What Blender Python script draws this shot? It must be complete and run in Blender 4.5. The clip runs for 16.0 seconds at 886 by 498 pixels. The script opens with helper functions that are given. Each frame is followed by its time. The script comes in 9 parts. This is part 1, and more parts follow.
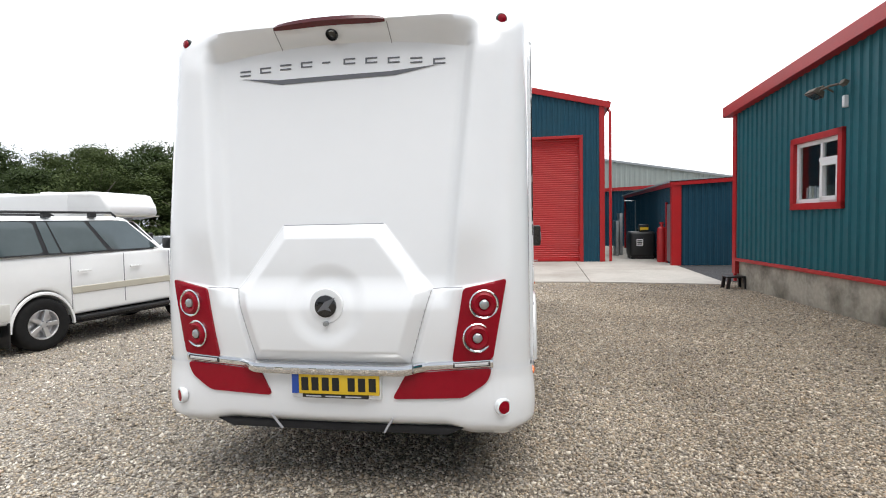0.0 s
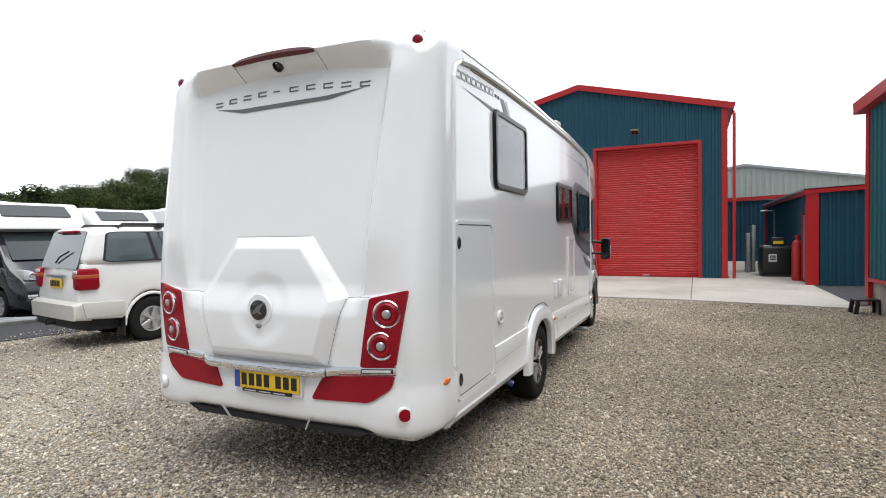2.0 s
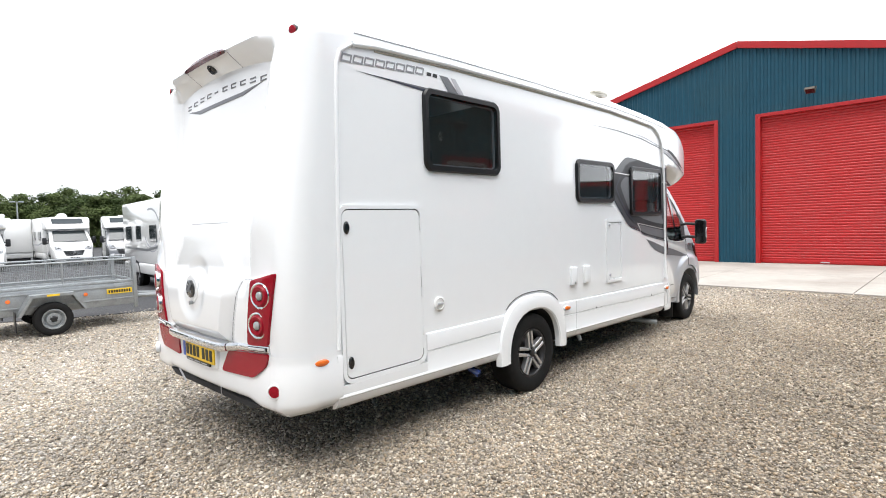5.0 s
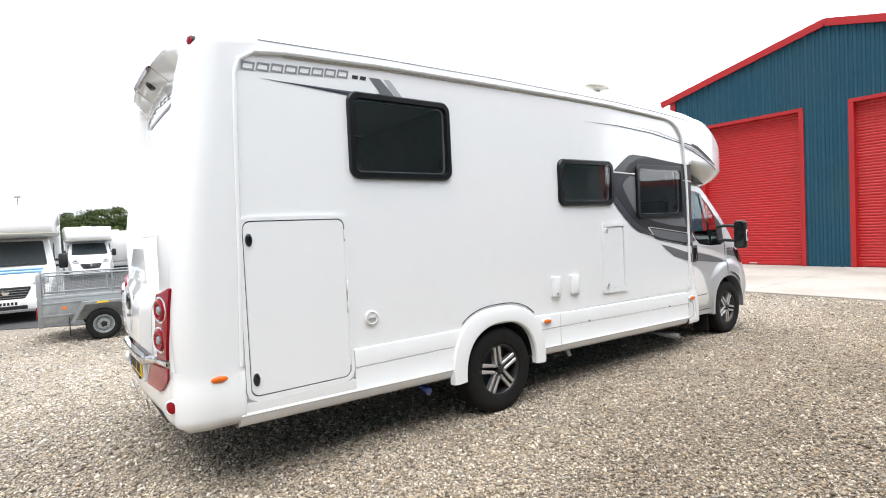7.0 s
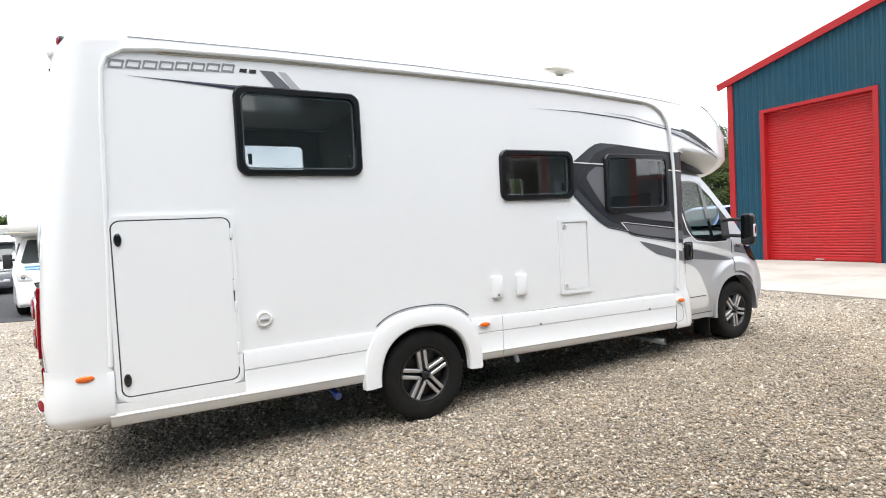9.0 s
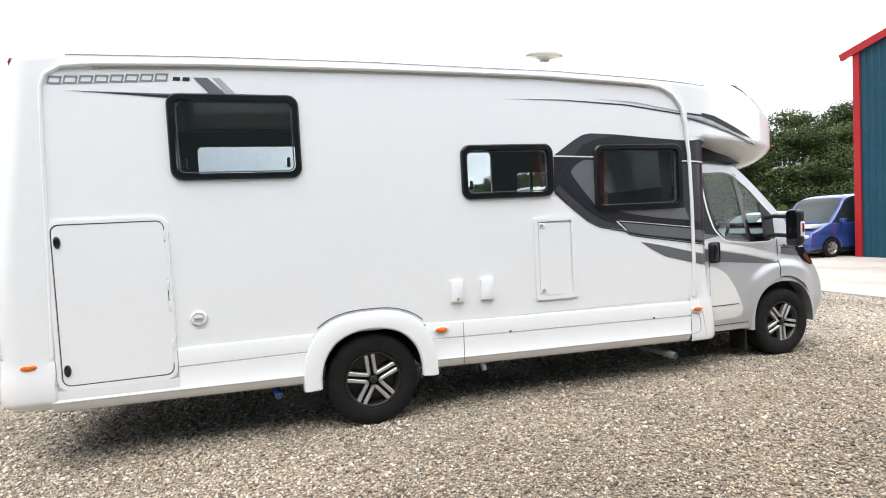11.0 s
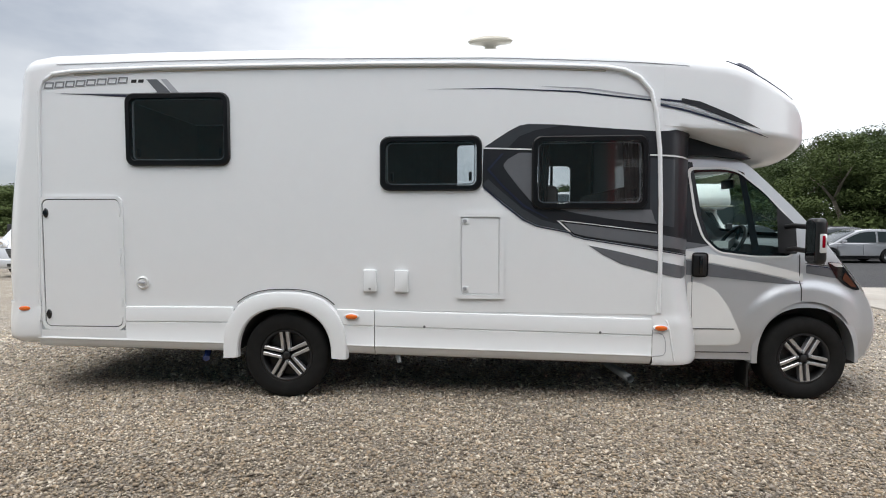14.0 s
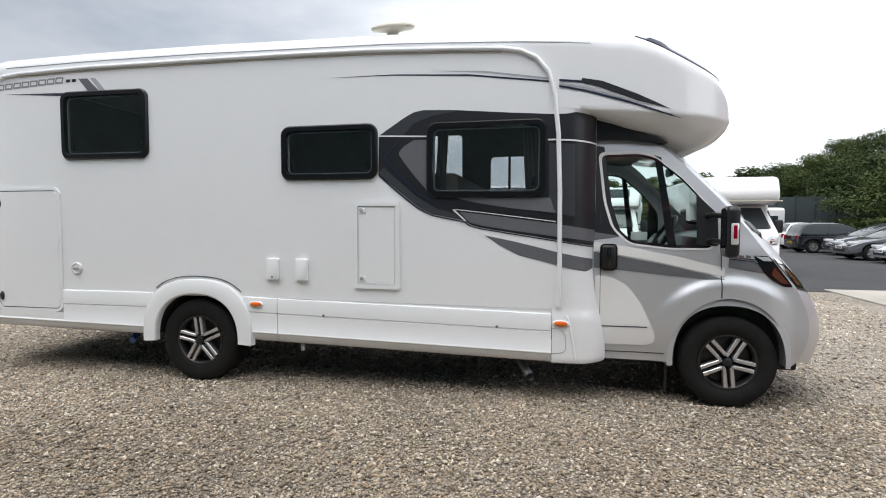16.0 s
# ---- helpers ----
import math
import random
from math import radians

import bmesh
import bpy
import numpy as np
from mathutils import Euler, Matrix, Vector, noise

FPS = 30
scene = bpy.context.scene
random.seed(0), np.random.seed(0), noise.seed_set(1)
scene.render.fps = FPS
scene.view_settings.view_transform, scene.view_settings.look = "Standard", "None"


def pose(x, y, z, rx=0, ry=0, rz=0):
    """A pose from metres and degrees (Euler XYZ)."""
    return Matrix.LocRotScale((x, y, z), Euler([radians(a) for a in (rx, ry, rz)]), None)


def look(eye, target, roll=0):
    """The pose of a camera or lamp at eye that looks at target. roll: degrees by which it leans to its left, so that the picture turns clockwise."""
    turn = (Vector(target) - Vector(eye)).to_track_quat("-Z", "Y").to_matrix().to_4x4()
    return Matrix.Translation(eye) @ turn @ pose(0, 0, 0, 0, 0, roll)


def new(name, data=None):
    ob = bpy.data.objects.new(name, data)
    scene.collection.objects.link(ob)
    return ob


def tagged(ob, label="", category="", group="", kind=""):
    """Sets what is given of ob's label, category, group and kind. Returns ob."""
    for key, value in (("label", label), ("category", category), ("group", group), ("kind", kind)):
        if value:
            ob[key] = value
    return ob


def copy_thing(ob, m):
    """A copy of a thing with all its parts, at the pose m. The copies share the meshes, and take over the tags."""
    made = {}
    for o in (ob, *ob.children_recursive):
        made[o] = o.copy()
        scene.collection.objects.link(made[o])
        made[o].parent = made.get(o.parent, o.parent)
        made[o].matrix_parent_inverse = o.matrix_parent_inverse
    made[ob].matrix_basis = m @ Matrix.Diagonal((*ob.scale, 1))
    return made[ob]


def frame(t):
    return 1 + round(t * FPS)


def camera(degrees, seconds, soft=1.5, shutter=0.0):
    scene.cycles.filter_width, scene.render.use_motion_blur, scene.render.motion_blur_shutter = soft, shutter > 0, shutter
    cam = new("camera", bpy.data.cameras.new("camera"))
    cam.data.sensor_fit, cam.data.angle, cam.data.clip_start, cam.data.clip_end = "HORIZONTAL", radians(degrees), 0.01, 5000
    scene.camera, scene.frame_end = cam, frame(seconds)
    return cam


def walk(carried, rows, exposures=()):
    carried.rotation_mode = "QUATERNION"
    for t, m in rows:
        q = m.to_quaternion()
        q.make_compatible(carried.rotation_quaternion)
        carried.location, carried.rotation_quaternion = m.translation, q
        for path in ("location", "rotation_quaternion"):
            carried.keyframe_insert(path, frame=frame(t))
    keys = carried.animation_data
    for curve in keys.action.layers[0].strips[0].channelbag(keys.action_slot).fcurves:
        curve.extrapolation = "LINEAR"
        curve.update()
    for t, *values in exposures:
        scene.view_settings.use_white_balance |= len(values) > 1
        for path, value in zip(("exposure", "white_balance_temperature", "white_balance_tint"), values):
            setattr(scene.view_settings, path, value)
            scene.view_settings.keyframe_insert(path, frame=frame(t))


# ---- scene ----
cam = camera(79.4, 16.0, soft=1.0)
PATH = [
    (0, (0.086, 0.554, 1.588), (-0.285, 2.516, 1.483), -1.2),
    (0.5, (0.411, 0.591, 1.589), (-0.107, 2.521, 1.509), -1.1),
    (1, (0.694, 0.698, 1.564), (0.058, 2.593, 1.491), -0.9),
    (1.5, (1.005, 0.765, 1.577), (0.258, 2.618, 1.501), -0.9),
    (2, (1.323, 0.84, 1.577), (0.464, 2.646, 1.523), -0.9),
    (2.5, (1.579, 1.004, 1.536), (0.63, 2.764, 1.489), -1.2),
    (3, (1.86, 1.109, 1.541), (0.811, 2.81, 1.468), -1.3),
    (3.2, (2.001, 1.141, 1.552), (0.921, 2.822, 1.49), -1.2),
    (5.3, (2.811, 2.07, 1.533), (1.363, 3.446, 1.445), -1.7),
    (5.5, (2.859, 2.166, 1.533), (1.391, 3.521, 1.451), -1.6),
    (6, (3.034, 2.391, 1.545), (1.514, 3.684, 1.415), -1.7),
    (6.5, (3.178, 2.629, 1.552), (1.596, 3.848, 1.446), -2.2),
    (7, (3.267, 2.904, 1.526), (1.643, 4.071, 1.458), -2.7),
    (7.5, (3.379, 3.183, 1.524), (1.714, 4.287, 1.456), -2.7),
    (8, (3.553, 3.436, 1.534), (1.849, 4.482, 1.46), -2.3),
    (8.5, (3.621, 3.736, 1.504), (1.887, 4.729, 1.429), -2.5),
    (9, (3.699, 4.039, 1.493), (1.933, 4.975, 1.416), -3),
    (9.5, (3.825, 4.387, 1.505), (2.032, 5.27, 1.441), -3),
    (9.7, (3.857, 4.499, 1.475), (2.046, 5.343, 1.407), -3.3),
    (11.8, (4.105, 5.852, 1.531), (2.138, 6.19, 1.417), -2.2),
    (12, (4.139, 6.001, 1.531), (2.163, 6.288, 1.411), -2.1),
    (12.5, (4.202, 6.324, 1.544), (2.213, 6.489, 1.427), -1.3),
    (13, (4.183, 6.692, 1.509), (2.188, 6.781, 1.398), -0.4),
    (13.5, (4.209, 7.075, 1.432), (2.212, 7.063, 1.33), -0.1),
    (14, (4.205, 7.39, 1.446), (2.212, 7.258, 1.347), -0),
    (14.5, (4.119, 7.726, 1.393), (2.132, 7.524, 1.29), -0.3),
    (15, (4.087, 8.109, 1.365), (2.106, 7.851, 1.272), -0.1),
    (15.5, (4.049, 8.442, 1.391), (2.081, 8.095, 1.291), 0.1),
    (16, (3.947, 8.786, 1.372), (1.993, 8.374, 1.268), 0.1),
]
walk(cam, [(t, look(eye, target, roll)) for t, eye, target, roll in PATH],
     [(0.0, 1.12), (0.5, 0.98), (2.6, 0.98), (3.0, 1.18), (5.5, 1.58), (9.5, 1.68), (12.0, 1.58), (12.5, 1.34), (13.5, 1.22), (14.0, 1.06), (14.5, 1.20), (15.0, 1.27), (15.5, 1.15), (16.0, 1.07)])

# ---- world and light: bright overcast sky ----
world = bpy.data.worlds.new("world")
scene.world = world
world.use_nodes = True
wt = world.node_tree
wt.nodes.clear()


def wnode(kind, **kw):
    n = wt.nodes.new(kind)
    for k, v in kw.items():
        n.inputs[k].default_value = v
    return n


w_out = wnode("ShaderNodeOutputWorld")
w_bg = wnode("ShaderNodeBackground", Strength=1.08)
w_sky = wnode("ShaderNodeTexSky")
w_sky.sky_type, w_sky.sun_disc = "NISHITA", False
w_sky.sun_elevation, w_sky.sun_rotation = radians(72), radians(135)
w_gain = wnode("ShaderNodeMix")
w_gain.data_type, w_gain.blend_type = "RGBA", "MULTIPLY"
w_gain.inputs[0].default_value = 1.0
w_gain.inputs[7].default_value = (0.10, 0.10, 0.10, 1)
w_tc = wnode("ShaderNodeTexCoord")
w_map = wnode("ShaderNodeMapping")
w_map.inputs["Scale"].default_value = (1.0, 1.0, 2.6)
w_noise = wnode("ShaderNodeTexNoise", Scale=1.7, Detail=6.0, Roughness=0.55)
w_ramp = wnode("ShaderNodeValToRGB")
w_ramp.color_ramp.elements[0].position, w_ramp.color_ramp.elements[0].color = 0.36, (0.40, 0.43, 0.48, 1)
w_ramp.color_ramp.elements[1].position, w_ramp.color_ramp.elements[1].color = 0.60, (0.71, 0.72, 0.735, 1)
w_mix = wnode("ShaderNodeMix")
w_mix.data_type = "RGBA"
w_mix.inputs[0].default_value = 0.88
wl = wt.links.new
w_sep = wnode("ShaderNodeSeparateXYZ")
w_grad = wnode("ShaderNodeMapRange")
w_grad.inputs["From Min"].default_value, w_grad.inputs["From Max"].default_value = -0.7, 0.7
w_grad.inputs["To Min"].default_value, w_grad.inputs["To Max"].default_value = 0.44, 1.34
w_bright = wnode("ShaderNodeMix")
w_bright.data_type, w_bright.blend_type = "RGBA", "MULTIPLY"
w_bright.inputs[0].default_value = 1.0
wl(w_tc.outputs["Generated"], w_sep.inputs[0])
wl(w_sep.outputs["Y"], w_grad.inputs["Value"])
wl(w_ramp.outputs["Color"], w_bright.inputs[6])
wl(w_grad.outputs["Result"], w_bright.inputs[7])
wl(w_tc.outputs["Generated"], w_map.inputs["Vector"])
wl(w_map.outputs["Vector"], w_noise.inputs["Vector"])
wl(w_noise.outputs["Fac"], w_ramp.inputs["Fac"])
wl(w_sky.outputs["Color"], w_gain.inputs[6])
wl(w_gain.outputs[2], w_mix.inputs[6])
wl(w_bright.outputs[2], w_mix.inputs[7])
wl(w_mix.outputs[2], w_bg.inputs["Color"])
wl(w_bg.outputs["Background"], w_out.inputs["Surface"])

sun = new("sun", bpy.data.lights.new("sun", "SUN"))
sun.data.energy, sun.data.angle, sun.data.color = 1.5, radians(60), (1.0, 0.98, 0.95)
sun.matrix_world = look((7, -7, 30), (0, 0, 0))


# ---- materials ----
def material(name, base=(0.5, 0.5, 0.5), rough=0.5, metal=0.0, vary=0.0, scale=8.0, bump=0.0, bump_scale=60.0, coat=0.0,
             dirt=None, dirt_amount=0.0, dirt_scale=1.5, island=0.0, objects=0.0, spec=0.5):
    """A principled material with variation at two scales, optional dirt blotches and fine relief."""
    m = bpy.data.materials.new(name)
    m.use_nodes = True
    nt = m.node_tree
    bs = nt.nodes["Principled BSDF"]
    bs.inputs["Roughness"].default_value = rough
    bs.inputs["Metallic"].default_value = metal
    bs.inputs["Coat Weight"].default_value = coat
    bs.inputs["Coat Roughness"].default_value = 0.05
    bs.inputs["Specular IOR Level"].default_value = spec
    tc = nt.nodes.new("ShaderNodeTexCoord")
    last = None

    def mixed(prev, color, fac_socket):
        mx = nt.nodes.new("ShaderNodeMix")
        mx.data_type = "RGBA"
        if prev is None:
            mx.inputs[6].default_value = (*base, 1)
        else:
            nt.links.new(prev, mx.inputs[6])
        mx.inputs[7].default_value = (*color, 1)
        nt.links.new(fac_socket, mx.inputs[0])
        return mx.outputs[2]

    def noise_fac(sc, amount, detail=4.0, lo=0.35, hi=0.7):
        n = nt.nodes.new("ShaderNodeTexNoise")
        n.inputs["Scale"].default_value, n.inputs["Detail"].default_value = sc, detail
        nt.links.new(tc.outputs["Object"], n.inputs["Vector"])
        mr = nt.nodes.new("ShaderNodeMapRange")
        mr.inputs["From Min"].default_value, mr.inputs["From Max"].default_value = lo, hi
        mr.inputs["To Max"].default_value = amount
        nt.links.new(n.outputs["Fac"], mr.inputs["Value"])
        return mr.outputs["Result"]

    bs.inputs["Base Color"].default_value = (*base, 1)
    if vary:
        last = mixed(last, [c * (1 - vary) for c in base], noise_fac(scale, 1.0))
        last = mixed(last, [min(1, c * (1 + vary)) for c in base], noise_fac(scale * 6.3, 0.6))
    if dirt_amount:
        last = mixed(last, dirt, noise_fac(dirt_scale, dirt_amount, 7.0, 0.45, 0.75))
    if island or objects:
        src = nt.nodes.new("ShaderNodeNewGeometry" if island else "ShaderNodeObjectInfo")
        sock = src.outputs["Random Per Island"] if island else src.outputs["Random"]
        hs = nt.nodes.new("ShaderNodeHueSaturation")
        mr = nt.nodes.new("ShaderNodeMapRange")
        amt = island or objects
        mr.inputs["To Min"].default_value, mr.inputs["To Max"].default_value = 1 - amt, 1 + amt
        nt.links.new(sock, mr.inputs["Value"])
        nt.links.new(mr.outputs["Result"], hs.inputs["Value"])
        if last is None:
            hs.inputs["Color"].default_value = (*base, 1)
        else:
            nt.links.new(last, hs.inputs["Color"])
        last = hs.outputs["Color"]
    if last is not None:
        nt.links.new(last, bs.inputs["Base Color"])
    if bump:
        n = nt.nodes.new("ShaderNodeTexNoise")
        n.inputs["Scale"].default_value, n.inputs["Detail"].default_value = bump_scale, 5.0
        nt.links.new(tc.outputs["Object"], n.inputs["Vector"])
        b = nt.nodes.new("ShaderNodeBump")
        b.inputs["Strength"].default_value, b.inputs["Distance"].default_value = bump, 0.01
        nt.links.new(n.outputs["Fac"], b.inputs["Height"])
        nt.links.new(b.outputs["Normal"], bs.inputs["Normal"])
    return m


def glass(name, tint, gloss_rough=0.02, ior=1.5, haze=0.0):
    """A thin tinted pane: clear through, with a Fresnel mirror on it and a pale diffuse veil put in for reflected haze.
    """
    m = bpy.data.materials.new(name)
    m.use_nodes = True
    nt = m.node_tree
    nt.nodes.clear()
    out = nt.nodes.new("ShaderNodeOutputMaterial")
    tr = nt.nodes.new("ShaderNodeBsdfTransparent")
    tr.inputs["Color"].default_value = (*tint, 1)
    gl = nt.nodes.new("ShaderNodeBsdfGlossy")
    gl.inputs["Roughness"].default_value = gloss_rough
    lw = nt.nodes.new("ShaderNodeLayerWeight")
    lw.inputs["Blend"].default_value = 0.5
    pw = nt.nodes.new("ShaderNodeMath")
    pw.operation = "POWER"
    pw.inputs[1].default_value = 4.0
    fr = nt.nodes.new("ShaderNodeMapRange")
    f0 = ((ior - 1) / (ior + 1)) ** 2
    fr.inputs["To Min"].default_value, fr.inputs["To Max"].default_value = f0, 0.82
    nt.links.new(lw.outputs["Facing"], pw.inputs[0])
    nt.links.new(pw.outputs[0], fr.inputs["Value"])
    mx = nt.nodes.new("ShaderNodeMixShader")
    nt.links.new(fr.outputs["Result"], mx.inputs[0])
    nt.links.new(tr.outputs[0], mx.inputs[1])
    nt.links.new(gl.outputs[0], mx.inputs[2])
    df = nt.nodes.new("ShaderNodeBsdfDiffuse")
    df.inputs["Color"].default_value = (0.5, 0.48, 0.45, 1)
    dm = nt.nodes.new("ShaderNodeMixShader")
    dm.inputs[0].default_value = haze
    nt.links.new(mx.outputs[0], dm.inputs[1])
    nt.links.new(df.outputs[0], dm.inputs[2])
    nt.links.new(dm.outputs[0], out.inputs["Surface"])
    return m


def stone_color(nt, fac_socket):
    """Gravel colours: buff, grey, brown and pale chips."""
    r = nt.nodes.new("ShaderNodeValToRGB")
    r.color_ramp.interpolation = "CONSTANT"
    tones = [(0.0, (0.41, 0.352, 0.278)), (0.18, (0.265, 0.236, 0.198)), (0.34, (0.55, 0.495, 0.415)), (0.5, (0.36, 0.335, 0.305)),
             (0.66, (0.15, 0.128, 0.106)), (0.76, (0.43, 0.352, 0.262)), (0.91, (0.72, 0.67, 0.595))]
    el = r.color_ramp.elements
    while len(el) < len(tones):
        el.new(0.5)
    for e, (p, c) in zip(el, tones):
        e.position, e.color = p, (*c, 1)
    nt.links.new(fac_socket, r.inputs["Fac"])
    return r.outputs["Color"]


def yard_shade(nt, value_socket, fac=1.0):
    """Painted light and shade: paler gravel to the west, darker and browner towards the barn, with a ragged border."""
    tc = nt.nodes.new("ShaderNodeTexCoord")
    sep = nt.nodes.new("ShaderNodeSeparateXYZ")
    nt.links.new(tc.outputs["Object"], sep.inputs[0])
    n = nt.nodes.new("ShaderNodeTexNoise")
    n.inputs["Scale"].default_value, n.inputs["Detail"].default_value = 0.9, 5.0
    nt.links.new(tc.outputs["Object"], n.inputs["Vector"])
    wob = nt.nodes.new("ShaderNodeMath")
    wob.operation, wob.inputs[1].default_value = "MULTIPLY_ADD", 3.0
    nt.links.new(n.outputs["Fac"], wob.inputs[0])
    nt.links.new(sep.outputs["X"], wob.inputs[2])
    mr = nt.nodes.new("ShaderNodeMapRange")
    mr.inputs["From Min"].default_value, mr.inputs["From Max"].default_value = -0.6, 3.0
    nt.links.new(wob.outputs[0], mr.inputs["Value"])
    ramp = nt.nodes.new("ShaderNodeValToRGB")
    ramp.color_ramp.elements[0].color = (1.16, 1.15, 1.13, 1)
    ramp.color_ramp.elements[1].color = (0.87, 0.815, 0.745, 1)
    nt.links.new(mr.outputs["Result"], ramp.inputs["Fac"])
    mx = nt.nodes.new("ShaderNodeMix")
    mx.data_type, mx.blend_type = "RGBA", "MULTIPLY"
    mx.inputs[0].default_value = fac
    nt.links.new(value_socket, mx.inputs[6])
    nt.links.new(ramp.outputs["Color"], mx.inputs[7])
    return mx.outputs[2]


def gravel_material():
    """Loose chippings: cells of stone colour with raised relief, over light and shade painted across the yard."""
    m = bpy.data.materials.new("gravel")
    m.use_nodes = True
    nt = m.node_tree
    bs = nt.nodes["Principled BSDF"]
    bs.inputs["Roughness"].default_value = 0.85
    tc = nt.nodes.new("ShaderNodeTexCoord")
    v = nt.nodes.new("ShaderNodeTexVoronoi")
    v.inputs["Scale"].default_value = 72.0
    nt.links.new(tc.outputs["Object"], v.inputs["Vector"])
    sep = nt.nodes.new("ShaderNodeSeparateColor")
    nt.links.new(v.outputs["Color"], sep.inputs["Color"])
    col = stone_color(nt, sep.outputs["Red"])
    n = nt.nodes.new("ShaderNodeTexNoise")
    n.inputs["Scale"].default_value, n.inputs["Detail"].default_value = 0.55, 6.0
    nt.links.new(tc.outputs["Object"], n.inputs["Vector"])
    mr = nt.nodes.new("ShaderNodeMapRange")
    mr.inputs["From Min"].default_value, mr.inputs["From Max"].default_value = 0.35, 0.7
    mr.inputs["To Min"].default_value, mr.inputs["To Max"].default_value = 0.86, 1.20
    nt.links.new(n.outputs["Fac"], mr.inputs["Value"])
    # shade between the stones, painted in: colour darkens towards each cell's edge
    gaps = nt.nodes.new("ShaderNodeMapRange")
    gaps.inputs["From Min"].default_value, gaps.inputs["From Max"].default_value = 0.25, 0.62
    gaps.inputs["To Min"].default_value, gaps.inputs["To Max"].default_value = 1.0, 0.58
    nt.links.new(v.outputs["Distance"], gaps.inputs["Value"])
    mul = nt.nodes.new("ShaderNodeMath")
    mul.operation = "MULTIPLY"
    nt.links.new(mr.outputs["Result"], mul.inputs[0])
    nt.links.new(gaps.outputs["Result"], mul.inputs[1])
    hs = nt.nodes.new("ShaderNodeHueSaturation")
    nt.links.new(col, hs.inputs["Color"])
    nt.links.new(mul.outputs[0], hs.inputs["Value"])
    nt.links.new(yard_shade(nt, hs.outputs["Color"]), bs.inputs["Base Color"])
    b = nt.nodes.new("ShaderNodeBump")
    b.invert = True
    b.inputs["Strength"].default_value, b.inputs["Distance"].default_value = 0.9, 0.02
    nt.links.new(v.outputs["Distance"], b.inputs["Height"])
    nt.links.new(b.outputs["Normal"], bs.inputs["Normal"])
    return m


def chip_material():
    m = bpy.data.materials.new("gravel_chip")
    m.use_nodes = True
    nt = m.node_tree
    bs = nt.nodes["Principled BSDF"]
    bs.inputs["Roughness"].default_value = 0.8
    g = nt.nodes.new("ShaderNodeNewGeometry")
    col = stone_color(nt, g.outputs["Random Per Island"])
    tc = nt.nodes.new("ShaderNodeTexCoord")
    n = nt.nodes.new("ShaderNodeTexNoise")
    n.inputs["Scale"].default_value = 0.55
    n.inputs["Detail"].default_value = 6.0
    nt.links.new(tc.outputs["Object"], n.inputs["Vector"])
    mr = nt.nodes.new("ShaderNodeMapRange")
    mr.inputs["From Min"].default_value, mr.inputs["From Max"].default_value = 0.35, 0.7
    mr.inputs["To Min"].default_value, mr.inputs["To Max"].default_value = 0.85, 1.2
    nt.links.new(n.outputs["Fac"], mr.inputs["Value"])
    hs = nt.nodes.new("ShaderNodeHueSaturation")
    nt.links.new(col, hs.inputs["Color"])
    nt.links.new(mr.outputs["Result"], hs.inputs["Value"])
    nt.links.new(yard_shade(nt, hs.outputs["Color"]), bs.inputs["Base Color"])
    return m


M_GRAVEL, M_CHIP = gravel_material(), chip_material()
M_WHITE = material("white_gelcoat", (0.825, 0.838, 0.852), 0.16, vary=0.012, scale=1.3, coat=0.6, bump=0.012, bump_scale=3.0)
M_SILVER = material("silver_paint", (0.62, 0.635, 0.66), 0.48, metal=0.7, vary=0.03, scale=200, coat=0.35)
M_GRAPHITE = material("graphite_vinyl", (0.012, 0.013, 0.017), 0.42, vary=0.1, scale=4, coat=0.0)
M_GREY = material("grey_vinyl", (0.125, 0.13, 0.142), 0.40, vary=0.06, scale=4, coat=0.1)
M_SLATE = material("slate_vinyl", (0.045, 0.048, 0.055), 0.32, vary=0.08, scale=4, coat=0.2)
M_FRAME = material("satin_black_frame", (0.007, 0.007, 0.008), 0.30, spec=0.35)
M_LETTER = material("mid_grey_vinyl", (0.24, 0.245, 0.26), 0.3, vary=0.04, scale=4, coat=0.3)
M_PALE = material("pale_grey_vinyl", (0.42, 0.43, 0.46), 0.25, vary=0.04, scale=4, coat=0.4)
M_NAVY = material("navy_vinyl", (0.018, 0.021, 0.045), 0.3, coat=0.2)
M_BLACK = material("black_plastic", (0.012, 0.012, 0.013), 0.38, vary=0.2, scale=30, bump=0.05, bump_scale=300)
M_TRIM = material("gloss_black_frame", (0.008, 0.008, 0.009), 0.12, coat=0.5)
M_RUBBER = material("tyre_rubber", (0.011, 0.011, 0.011), 0.78, vary=0.25, scale=20, dirt=(0.03, 0.027, 0.024), dirt_amount=0.2, dirt_scale=12, spec=0.2)
M_UNDER = material("underbody", (0.018, 0.018, 0.02), 0.8, vary=0.3, scale=10)
M_CHROME = material("chrome", (0.78, 0.79, 0.8), 0.07, metal=1.0)
M_ALLOY = material("machined_alloy", (0.62, 0.62, 0.63), 0.34, metal=0.85, vary=0.04, scale=60)
M_RED = material("red_lens", (0.26, 0.002, 0.012), 0.15, coat=0.1, vary=0.1, scale=30, spec=0.22)
M_WINE = material("dark_red_lens", (0.07, 0.001, 0.004), 0.12, coat=0.2)
M_FINESEAM = material("fine_seam", (0.26, 0.26, 0.27), 0.6)
M_AMBER = material("amber_lens", (0.78, 0.15, 0.012), 0.1, coat=1.0)
M_SMOKED = material("smoked_amber_lens", (0.11, 0.036, 0.018), 0.12, coat=0.8)
M_BULB = material("lamp_bulb_glass", (0.38, 0.38, 0.39), 0.12, metal=0.5, coat=0.8)
